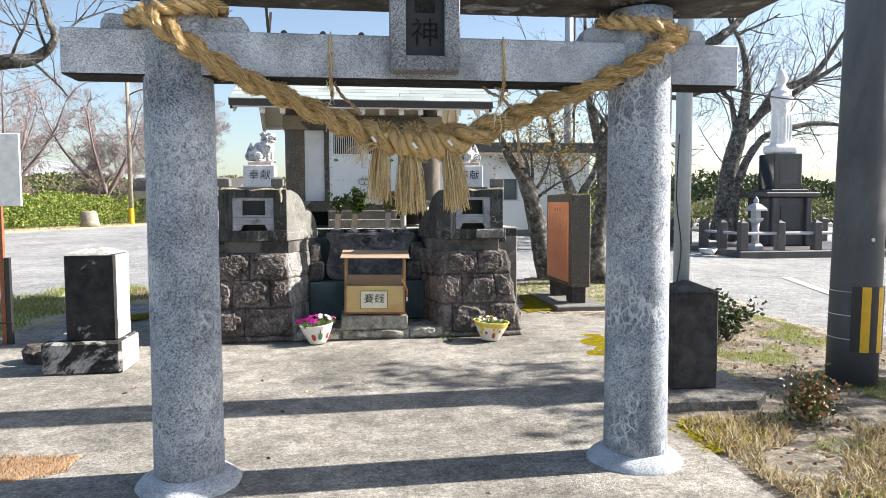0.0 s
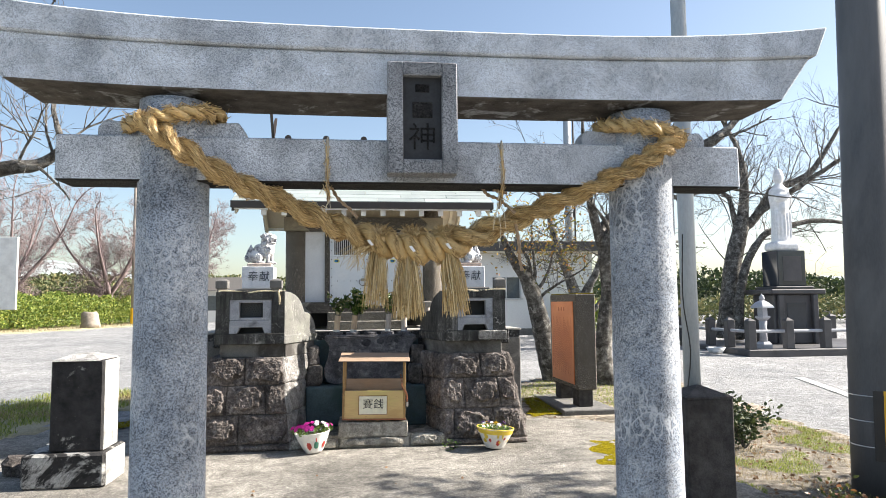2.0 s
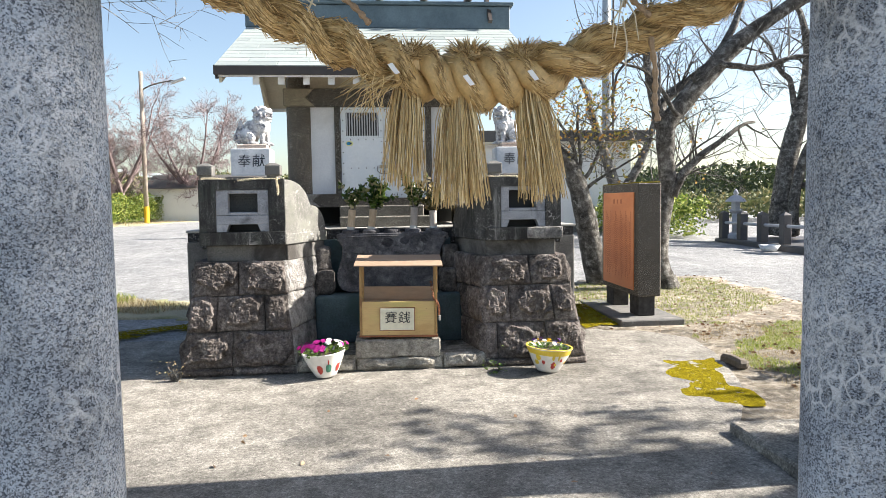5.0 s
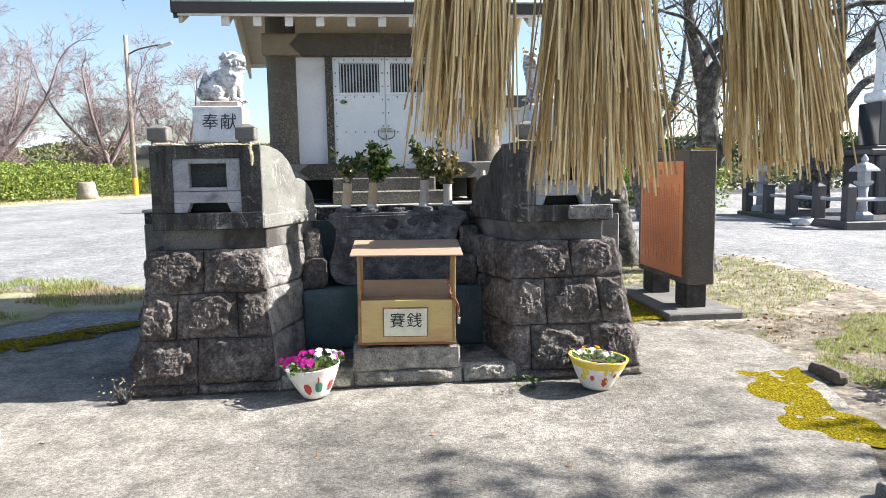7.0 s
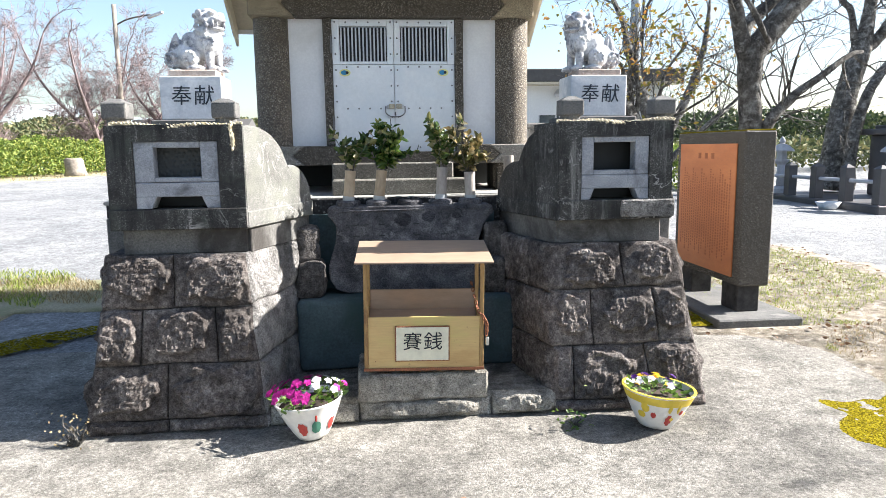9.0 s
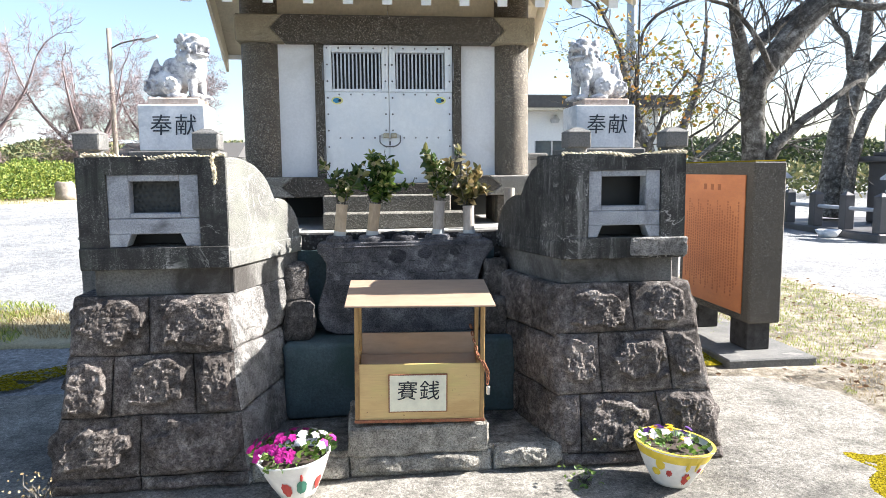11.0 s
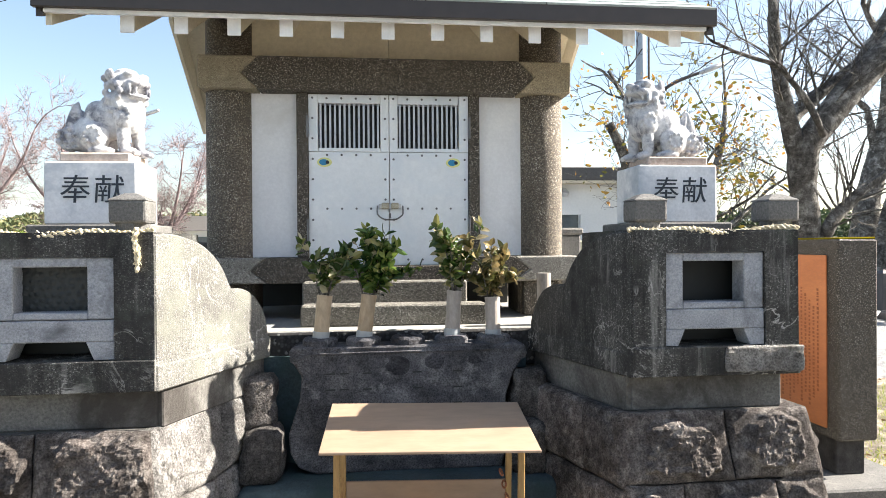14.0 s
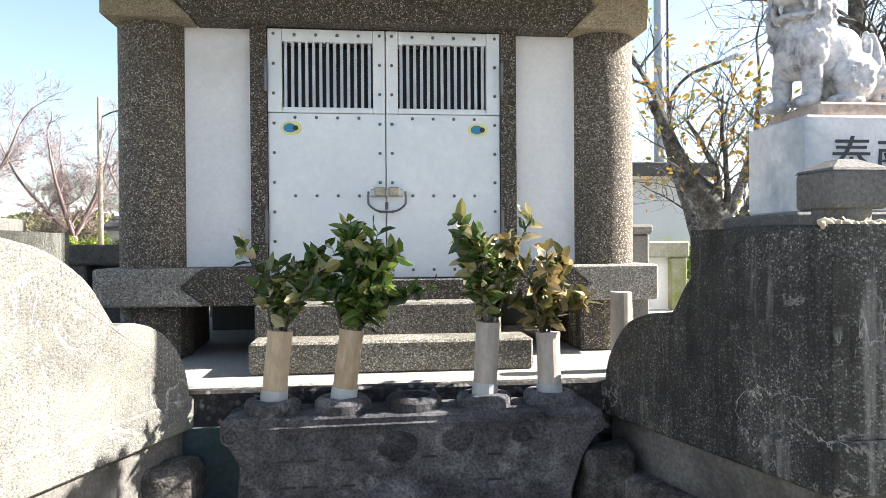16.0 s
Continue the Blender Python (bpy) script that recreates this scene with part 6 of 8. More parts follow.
    for i in range(12):
        xc = -1.11 + 0.2315 * i + 0.06
        for y_e, s, z_e in ((ye, 1, ze), (yb, -1, zb)):
            sl = (zr - z_e) / abs(yr - y_e)
            run = 0.95 if s > 0 else 0.6
            p = [(y_e + 0.07 * s, z_e - 0.19 + 0.07 * sl), (y_e + 0.07 * s, z_e - 0.108 + 0.07 * sl), (y_e + run * s, z_e - 0.058 + run * sl), (y_e + run * s, z_e - 0.15 + run * sl)]
            raf = part("rafter", prism(p, "x", xc - 0.024, xc + 0.024, 0.002), M["soffit"], hall)
            part("rafter_end", bx(xc - 0.030, xc + 0.030, y_e + 0.066 * s - 0.004, y_e + 0.066 * s + 0.004, z_e - 0.192 + 0.07 * sl, z_e - 0.108 + 0.07 * sl, 0.001), M["white_paint"], raf, "white painted rafter end")
    # ridge
    ridge = part("ridge", bx(xl - 0.02, xr + 0.02, yr - 0.17, yr + 0.17, zr - 0.06, zr + 0.21, 0.01), M["copper"], hall, "blue-grey metal ridge box")
    part("ridge_cap", bx(xl - 0.06, xr + 0.06, yr - 0.21, yr + 0.21, zr + 0.21, zr + 0.25, 0.008), M["copper"], ridge)
    for i in range(5):
        xc = -0.93 + 0.5275 * i
        part("ridge_log", tube([Vector((xc, yr - 0.30, zr + 0.295)), Vector((xc, yr + 0.30, zr + 0.295))], 0.045, 14), M["eave_brown"], ridge, "round log across the ridge")
    for xc in (-1.17, 1.42):
        for s in (1, -1):
            a = Vector((xc, yr - s * 0.28, zr + 0.0))
            b_ = Vector((xc, yr + s * 0.30, zr + 0.72))
            part("forked_finial", tube([a, b_], [0.032, 0.028], 4), M["eave_brown"], ridge, "dark crossed finial board")
    return hall, (ye, ze, yr, zr, xl, xr, yb, zb)


hall, ROOF = build_hall()


# ---- platform of the hall, with its fence ----
def build_platform():
    pl = thing("hall_platform", (MID, 9.9, 0), "raised cement platform edged with black pebbles", "platform")
    part("core", bx(-1.75, 2.0, 8.26, 10.7, 0.0, 1.07, 0.01), M["old_concrete"], pl)
    part("pebble_edge", bx(-1.60, 1.85, 8.215, 8.262, 1.0, 1.172, 0.008), M["pebble_black"], pl, "edge of black pebbles")
    part("paving", bx(-1.76, 2.01, 8.264, 10.7, 1.152, 1.176, 0.006), M["concrete_old"], pl, "pale cement paving")
    part("infill", bx(-1.74, 1.99, 8.262, 10.68, 1.071, 1.151, 0), M["pebble_black"], pl)
    part("pier", bx(-0.80, -0.62, 8.74, 9.2, 1.177, 1.374, 0.01), M["aggregate_dark"], pl)
    part("pier", bx(0.87, 1.07, 8.74, 9.2, 1.177, 1.374, 0.01), M["aggregate_dark"], pl)
    return pl


build_platform()


def build_fence(x0, x1, y, material, label):
    fe = thing("low_fence", ((x0 + x1) / 2, y, 1.177), label, "fence", "low fences behind the hall")
    part("cap_rail", bx(x0, x1, y - 0.05, y + 0.05, 1.50, 1.60, 0.012), material, fe, "mossy rail")
    n = max(2, int((x1 - x0) / 0.32) + 1)
    for i in range(n):
        xc = x0 + 0.06 + (x1 - x0 - 0.12) * i / (n - 1)
        part("fence_post", bx(xc - 0.045, xc + 0.045, y - 0.04, y + 0.04, 1.177, 1.499, 0.008), material, fe)
    part("fence_panel", bx(x0 + 0.02, x1 - 0.02, y + 0.045, y + 0.06, 1.177, 1.499, 0), M["plaster"] if x0 > 0 else M["joint"], fe)
    return fe


build_fence(1.14, 2.0, 10.2, M["mossy_wall"], "mossy low concrete fence with pale panels")
build_fence(-1.75, -0.95, 9.7, M["joint"], "dark low fence rail beside the hall")
solo("drain_pipe", tube([Vector((0.872, 8.33, 1.177)), Vector((0.872, 8.33, 1.432))], 0.034, 18), M["pvc_pale"], "short upright beige pipe on the platform", "pipe")
solo("fence_pillar", join(bx(1.21, 1.34, 9.2, 9.33, 1.177, 1.63, 0.01), bx(1.195, 1.355, 9.185, 9.345, 1.63, 1.675, 0.012)), M["old_concrete"], "small capped concrete post on the platform", "post")


# ---- guardian statues ----
def blob(bm, c, r, rot=(0, 0, 0)):
    m = Matrix.Translation(c) @ Euler([radians(a) for a in rot]).to_matrix().to_4x4() @ Matrix.Diagonal((*r, 1))
    bmesh.ops.create_icosphere(bm, subdivisions=3, radius=1.0, matrix=m)


def build_guardian(cx, cy, z0, face, look_side, seed):
    """A seated guardian beast: chest towards face (+1: +x, -1: -x)."""
    bm = bmesh.new()
    f = face
    B = lambda x, y, z, rx_, ry_, rz_, rot=(0, 0, 0): blob(bm, (cx + f * x, cy + y, z0 + z), (rx_, ry_, rz_), (rot[0], rot[1] * f, rot[2]))
    B(-0.030, 0, 0.085, 0.075, 0.066, 0.080)                      # rump
    B(0.030, 0, 0.145, 0.095, 0.060, 0.070, (0, 40, 0))           # back
    B(0.118, 0, 0.165, 0.058, 0.068, 0.085)                       # chest
    B(0.095, 0, 0.215, 0.065, 0.070, 0.062)                       # neck
    for s in (-1, 1):
        B(0.000, s * 0.058, 0.074, 0.058, 0.034, 0.058)           # thigh
        B(0.030, s * 0.066, 0.016, 0.052, 0.026, 0.018)           # hind foot
        B(0.106 + 0.030 * (s > 0), s * 0.042, 0.080, 0.025, 0.027, 0.085)   # fore leg
        B(0.108, s * 0.048, 0.145, 0.040, 0.032, 0.045)           # shoulder
        B(0.128 + 0.024 * (s > 0), s * 0.044, 0.016, 0.034, 0.030, 0.018)   # paw
        for k in range(3):
            B(0.156 + 0.024 * (s > 0), s * 0.044 + 0.018 * (k - 1), 0.012, 0.011, 0.009, 0.011)
    for k in range(22):                                           # coiled tail beside the rump
        a = 0.55 * k
        r = 0.006 + 0.0019 * k
        B(-0.100 + r * math.cos(a), -0.028 + 0.012 * (k % 2), 0.070 + r * math.sin(a), 0.0125, 0.040, 0.0125)
    for k in range(7):                                            # tail standing up like a flame
        t = (k - 3) / 3
        B(-0.086 + 0.030 * t, 0.012 * math.cos(k * 2.0), 0.155 - 0.010 * abs(t), 0.013, 0.020, 0.070 - 0.022 * abs(t), (0, -22 * t, 0))
    ca, sa = math.cos(look_side), math.sin(look_side)
    def H(u, w, z, r1, r2, r3):
        """A piece of the head: u ahead, w to its side, turned by look_side."""
        x, y = 0.112 + u * ca - w * sa * f, -(u * sa) - w * ca * f
        blob(bm, (cx + f * x, cy + y, z0 + z), (r1, r2, r3), (0, 0, math.degrees(look_side) * -f))
    H(-0.006, 0, 0.290, 0.066, 0.072, 0.054)                      # skull
    H(-0.010, 0, 0.335, 0.044, 0.046, 0.020)                      # crown
    H(0.052, 0, 0.288, 0.036, 0.054, 0.022)                       # upper muzzle
    H(0.044, 0, 0.236, 0.042, 0.048, 0.014)                       # lower jaw
    H(0.078, 0, 0.303, 0.014, 0.026, 0.014)                       # nose
    for w in (-1, 1):
        H(0.040, 0.036 * w, 0.322, 0.024, 0.024, 0.014)           # brow
        H(0.066, 0.030 * w, 0.262, 0.006, 0.006, 0.014)           # tooth
        H(0.046, 0.052 * w, 0.262, 0.018, 0.008, 0.026)           # lip fold
        H(-0.022, 0.074 * w, 0.318, 0.022, 0.013, 0.024)          # ear
        for k in range(8):                                        # cheek and mane curls
            a = k * 0.8
            H(-0.012 + 0.036 * math.cos(a), 0.070 * w, 0.252 + 0.036 * math.sin(a), 0.015, 0.012, 0.015)
            H(-0.052 - 0.010 * math.cos(a), 0.060 * w * math.cos(k * 0.4), 0.205 + 0.015 * k, 0.018, 0.018, 0.016)
            H(-0.020 + 0.030 * math.cos(a * 0.9), 0.068 * w, 0.200 + 0.022 * math.sin(a * 0.9), 0.013, 0.012, 0.013)
    for k in range(9):                                            # beard and chest curls
        B(0.165 - 0.005 * k, 0.036 * math.cos(k * 2.3), 0.222 - 0.011 * k, 0.014, 0.016, 0.015)
        B(0.112 + 0.026 * math.cos(k * 0.7), -0.070, 0.165 + 0.026 * math.sin(k * 0.7), 0.010, 0.009, 0.010)
        B(0.002 + 0.030 * math.cos(k * 0.7), -0.090, 0.076 + 0.030 * math.sin(k * 0.7), 0.007, 0.006, 0.007)
    ob = solo("guardian_statue", bm, M["komainu"], "weathered white stone guardian beast, seated on its base", "statue", "guardian statues", smooth=True)
    md = ob.modifiers.new("fuse", "REMESH")
    md.mode, md.voxel_size, md.use_smooth_shade = "VOXEL", 0.0042, True
    return ob


def build_statue_block(x0, x1, face, seed):
    y0, y1 = 7.775, 8.035
    blk = thing("statue_base", ((x0 + x1) / 2, 7.905, 1.626), "white washed stone block lettered in dark paint", "statue base", "statue bases")
    part("foot_slab", bx(x0 - 0.05, x1 + 0.05, y0 - 0.035, y1 + 0.05, 1.626, 1.662, 0.006), M["old_concrete"], blk, "dark stone foot slab")
    part("block", bx(x0, x1, y0, y1, 1.663, 1.905, 0.006), M["white_stone"], blk)
    part("dedication", text_bm("奉献", 0.116, pose((x0 + x1) / 2 + 0.006, y0 - 0.002, 1.790, 90, 0, 0), 0.0015, 1.14, 0.06), M["ink_blue"], blk, "dark painted lettering")
    part("plinth", bx(x0 + 0.05, x1 - 0.03, y0 + 0.02, y1 - 0.02, 1.906, 1.942, 0.006), M["komainu_base"], blk, "reddish stone plinth")
    return build_guardian((x0 + x1) / 2 - 0.012 * face, 7.905, 1.938, face, seed, seed)


build_statue_block(-1.218, -0.878, 1, 0.45)
build_statue_block(1.136, 1.479, -1, 0.75)


# ---- information board ----
def build_board():
    g0 = gz(3, 9.2)
    bd = thing("notice_board", (3.09, 9.65, g0), "thick concrete notice slab with an orange copper plate", "notice board")
    part("base_slab", bx(2.70, 3.43, 8.84, 10.50, g0 - 0.10, 0.075, 0.012), M["old_concrete"], bd, "low concrete base")
    for y in (9.10, 9.92):
        part("leg", bx(2.99, 3.19, y, y + 0.26, 0.076, 0.305, 0.008), M["stub_stone"], bd)
    part("slab", rough(bx(2.955, 3.23, 9.03, 10.25, 0.306, 1.595, 0.014), 0.003, 15), M["aggregate_dark"], bd, "dark pebble-dash slab")
    part("moss_top", rough(bx(2.965, 3.22, 9.04, 10.24, 1.588, 1.604, 0.005), 0.005, 25), M["moss"], bd, "green moss along the top")
    plate = part("plate", bx(2.942, 2.954, 9.13, 10.16, 0.37, 1.49, 0.003), M["orange_plate"], bd, "orange weathered copper plate")
    rng = random.Random(17)
    for k in range(22):
        y = 9.20 + 0.042 * k
        z, low, marks = 1.27 - 0.04 * ((k * 3) % 4), 0.60 - 0.03 * ((k * 7) % 5), []
        while z > low:
            h = rng.uniform(0.010, 0.020)
            marks.append(bx(2.9402, 2.9425, y + rng.uniform(0, 0.003), y + 0.016 + rng.uniform(0, 0.004), z - h, z, 0))
            z -= h + rng.uniform(0.006, 0.014)
        part("writing", join(*marks), M["plate_text"], plate, "column of faded engraved writing")
    for k in range(3):
        part("heading", bx(2.9402, 2.9425, 9.50 + 0.12 * k, 9.55 + 0.12 * k, 1.36, 1.41, 0), M["plate_text"], plate)
    return bd


build_board()


# ---- flower pots ----
def petals(c, n, size, rng, up):
    v, f = [], []
    s = up.orthogonal().normalized()
    w = up.cross(s)
    for k in range(n):
        a = 2 * math.pi * k / n + rng.uniform(-0.2, 0.2)
        d = s * math.cos(a) + w * math.sin(a)
        e = s * -math.sin(a) + w * math.cos(a)
        b = len(v)
        v += [c, c + d * size * 0.6 + e * size * 0.42 + up * size * 0.12, c + d * size + up * size * 0.05, c + d * size * 0.6 - e * size * 0.42 + up * size * 0.12]
        f += [(b, b + 1, b + 2, b + 3)]
    return v, f


def build_pot(cx, cy, r, h, yellow, seed):
    rng = random.Random(seed)
    pot = thing("flower_pot", (cx, cy, 0.0), "yellow painted pot of pansies on concrete" if yellow else "white painted pot of magenta and white petunias", "flower pot", "painted flower pots")
    prof = [(r * 0.46, 0.002), (r * 0.52, 0.02), (r * 0.68, h * 0.35), (r * 0.86, h * 0.7), (r * 0.97, h * 0.94), (r, h * 0.97), (r * 1.0, h), (r * 0.95, h), (r * 0.90, h * 0.9), (r * 0.86, h * 0.84), (0.004, h * 0.84)]
    body = part("pot", lathe(prof, cx, cy, 36), M["pot_white"], pot, smooth=True)
    part("soil", lathe([(r * 0.87, h * 0.85), (0.01, h * 0.875)], cx, cy, 20), M["soil"], pot)
    def patch(a0, z0, wid, hei, material, nm, spiky=0.0):
        """Painted patch lying on the side of the pot."""
        bm = bmesh.new()
        ring = []
        for k in range(16):
            t = 2 * math.pi * k / 16
            rr = 1 + spiky * (k % 2) + rng.uniform(-0.1, 0.1)
            a, z = a0 + wid * rr * math.cos(t) / r, z0 + hei * rr * math.sin(t)
            rad = r * (0.50 + 0.485 * min(1, max(0, z / h))) + 0.006
            ring.append(bm.verts.new((cx + rad * math.cos(a), cy + rad * math.sin(a), z)))
        rad = r * (0.50 + 0.485 * z0 / h) + 0.009
        c = bm.verts.new((cx + rad * math.cos(a0), cy + rad * math.sin(a0), z0))
        for k in range(16):
            bm.faces.new((c, ring[k], ring[(k + 1) % 16]))
        part(nm, bm, material, body, "childlike painted figure")
    if yellow:
        band = lathe([(r * 0.885, h * 0.74), (r * 0.985, h * 0.955), (r * 1.008, h * 1.003), (r * 0.93, h * 1.004)], cx, cy, 36)
        for fc in [q for q in band.faces if len(q.verts) > 4]:
            band.faces.remove(fc)
        part("painted_rim", rough(band, 0.002, 20), M["pot_yellow"], body, "yellow painted rim")
        for k in range(14):
            patch(rng.uniform(0, 6.28), h * rng.uniform(0.3, 0.75), rng.uniform(0.012, 0.03), rng.uniform(0.012, 0.03), M["pot_yellow"], "painted_blot")
        patch(-1.52, h * 0.33, 0.022, 0.028, M["red_paint"], "painted_flower", 0.4)
        patch(-1.1, h * 0.55, 0.013, 0.014, M["red_paint"], "painted_flower", 0.3)
        patch(-2.1, h * 0.45, 0.016, 0.016, M["red_paint"], "painted_flower", 0.3)
    else:
        patch(-1.82, h * 0.40, 0.030, 0.038, M["red_paint"], "painted_strawberry", 0.12)
        patch(-1.28, h * 0.42, 0.032, 0.036, M["green_paint"], "painted_apple", 0.06)
        patch(-1.28, h * 0.68, 0.007, 0.022, M["red_paint"], "painted_stem")
        patch(-0.6, h * 0.40, 0.03, 0.034, M["red_paint"], "painted_apple", 0.06)
    pts = []
    for _ in range(150 if not yellow else 90):
        a, q = rng.uniform(0, 6.28), math.sqrt(rng.random()) * r * (1.05 if not yellow else 0.82)
        zz = h * 0.9 + (0.055 if not yellow else 0.02) * rng.random()
        pts.append((Vector((cx + q * math.cos(a), cy + q * math.sin(a), zz)), Vector((math.cos(a), math.sin(a), rng.uniform(0.1, 1.0)))))
    v, f = leafy(pts, 0.04, rng)
    part("leaves", bm_lists(v, f), M["herb"], pot, "small green leaves")["kind"] = "stuff"
    count = 46 if not yellow else 15
    for k in range(count):
        a, q = rng.uniform(0, 6.28), math.sqrt(rng.random()) * r * (1.12 if not yellow else 0.72)
        c = Vector((cx + q * math.cos(a), cy + q * math.sin(a), h * 0.95 + (0.05 + 0.055 * (1 - q / r) if not yellow else 0.035) + rng.uniform(0, 0.02)))
        up = Vector((math.cos(a) * q / r * 0.9, math.sin(a) * q / r * 0.9 - 0.35, 1)).normalized()
        if yellow:
            col = ("petal_yellow", "petal_white", "petal_purple", "petal_yellow", "petal_purple")[k % 5]
        else:
            col = "petal_white" if math.cos(a) > 0.25 and k % 7 else "petal_magenta"
        v, f = petals(c, 5, 0.025 if not yellow else 0.024, rng, up)
        v2, f2 = petals(c + up * 0.004, 5, 0.019 if not yellow else 0.018, rng, up)
        n = len(v)
        part("bloom", bm_lists(v + v2, f + [tuple(i + n for i in q2) for q2 in f2]), M[col], pot)
    pot.rotation_euler.y = radians(4.5 if yellow else -5)
    pot.location.z = 0.009
    return pot


build_pot(1.425, 7.09, 0.192, 0.205, True, 5)
build_pot(-0.395, 7.19, 0.178, 0.205, False, 6)


# ---- old stones beside the gate ----
def build_marker():
    mk = thing("stone_marker", (-2.34, 6.38, 0), "blackened squat stone pillar with a pale top", "stone marker")
    part("base_block", rough(bx(-2.68, -2.03, 6.14, 6.64, 0.0, 0.285, 0.02), 0.008, 9), M["marker_stone"], mk, "stained stone base block")
    part("shaft", rough(bx(-2.49, -2.075, 6.20, 6.56, 0.285, 1.035, 0.012), 0.004, 9, 4), M["marker_dark"], mk)
    # thin pale sheets paint sunlight onto the +x sides of shaft and base
    part("side_crust", rough(bx(-2.076, -2.068, 6.225, 6.555, 0.29, 1.03, 0.003), 0.002, 12, 2), M["marker_pale"], mk, "pale sheet standing in for sunlight on the shaft's side")
    part("base_crust", rough(bx(-2.032, -2.022, 6.17, 6.62, 0.01, 0.275, 0.003), 0.003, 12, 2), M["marker_pale"], mk, "pale sheet standing in for sunlight on the base's side")
    cap = lathe([(0.285, 1.03), (0.27, 1.045), (0.10, 1.085), (0.004, 1.09)], 0, 0, 4, 1.0, 0.87)
    bmesh.ops.rotate(cap, verts=cap.verts, cent=(0, 0, 0), matrix=Matrix.Rotation(radians(45), 3, "Z"))
    bmesh.ops.translate(cap, verts=cap.verts, vec=(-2.282, 6.38, 0))
    part("cap", cap, M["marker_pale"], mk, "pale pointed top")
    return mk


build_marker()
solo("loose_stone", rough(lathe([(0.06, 0.0), (0.15, 0.02), (0.16, 0.10), (0.11, 0.16), (0.02, 0.18)], -2.95, 6.75, 12), 0.05, 5), M["stone"], "rough brown field stone beside the marker", "stone")


def build_stub():
    sb = thing("stone_post", (2.51, 4.92, 0.06), "dark weathered square stone post with a pointed top", "stone post")
    part("shaft", rough(bx(2.343, 2.700, 4.745, 5.09, 0.062, 0.792, 0.012), 0.004, 9), M["stub_stone"], sb)
    cap = lathe([(0.250, 0.788), (0.246, 0.80), (0.02, 0.868), (0.004, 0.870)], 0, 0, 4)
    bmesh.ops.rotate(cap, verts=cap.verts, cent=(0, 0, 0), matrix=Matrix.Rotation(radians(45), 3, "Z"))
    bmesh.ops.translate(cap, verts=cap.verts, vec=(2.5215, 4.9175, 0))
    part("cap", cap, M["stub_stone"], sb)
    return sb


build_stub()
solo("post_footing", rough(prism([(2.12, 4.48), (2.85, 4.44), (3.02, 4.62), (3.05, 5.2), (2.9, 5.5), (2.14, 5.5)], "z", -0.03, 0.064, 0.015), 0.006, 7), M["concrete"], "worn concrete footing slab of the stone post", "footing slab")


# ---- poles ----
def build_utility_pole(cx, cy):
    up = thing("utility_pole", (cx, cy, -0.02), "round concrete utility pole with a yellow and black guard", "utility pole")
    prof = [(0.190 - 0.0045 * z, z) for z in [-0.06, 0.5, 1, 2, 3, 4, 5, 7, 9]]
    part("pole", lathe(prof, cx, cy, 32), M["pole_conc"], up, smooth=True)
    n = 28
    a0, a1 = radians(-135), radians(60)
    for i in range(10):
        b0, b1 = a0 + (a1 - a0) * i / 10, a0 + (a1 - a0) * (i + 1) / 10
        bm = bmesh.new()
        cols = []
        for k in range(4):
            a = b0 + (b1 - b0) * k / 3
            cols.append([bm.verts.new((cx + rr * math.cos(a), cy + rr * math.sin(a), zz)) for rr, zz in ((0.192, 0.27), (0.203, 0.27), (0.203, 0.79), (0.192, 0.79))])
        for p, q in zip(cols, cols[1:]):
            for k in range(4):
                bm.faces.new((p[k], q[k], q[(k + 1) % 4], p[(k + 1) % 4]))
        bm.faces.new(cols[0])
        bm.faces.new(cols[-1][::-1])
        bmesh.ops.recalc_face_normals(bm, faces=bm.faces)
        part("guard_strip", bm, M["yellow"] if i % 2 else M["rubber"], up, "yellow guard strip" if i % 2 else "black guard strip")
    for z in (0.365, 0.555, 0.745):
        ring = [Vector((cx + 0.191 * math.cos(a), cy + 0.191 * math.sin(a), z)) for a in [2 * math.pi * k / 30 for k in range(31)]]
        part("tie_wire", tube(ring, 0.004, 5, False), M["steel"], up, "wire tie")
    bm = lathe([(0.016, 0), (0.014, 0.004), (0.002, 0.005)], 0, 0, 16)
    bmesh.ops.rotate(bm, verts=bm.verts, cent=(0, 0, 0), matrix=Matrix.Rotation(radians(90), 3, "X"))
    bmesh.ops.translate(bm, verts=bm.verts, vec=(cx - 0.02, cy - 0.186, 1.165))
    part("pole_tag", bm, M["white_paint"], up, "small round white tag")
    up.rotation_euler = (0, radians(1.1), 0)
    return up


build_utility_pole(4.03, 5.03)


def build_street_pole():
    cx, cy = 2.61, 5.17
    sp = thing("steel_pole", (cx, cy, 0), "tall grey-green galvanised steel pole", "pole")
    part("pole", lathe([(0.063, -0.02), (0.063, 2), (0.059, 4), (0.055, 7.5)], cx, cy, 24), M["pole_steel"], sp, smooth=True)
    part("hanging_cable", tube(spline([Vector((cx - 0.07, cy - 0.07, 2.0)), Vector((cx - 0.09, cy - 0.08, 1.5)), Vector((cx - 0.05, cy - 0.09, 1.1)), Vector((cx - 0.10, cy - 0.1, 0.75))], 6), 0.005, 5), M["rubber"], sp, "thin loose cable")
    return sp


build_street_pole()


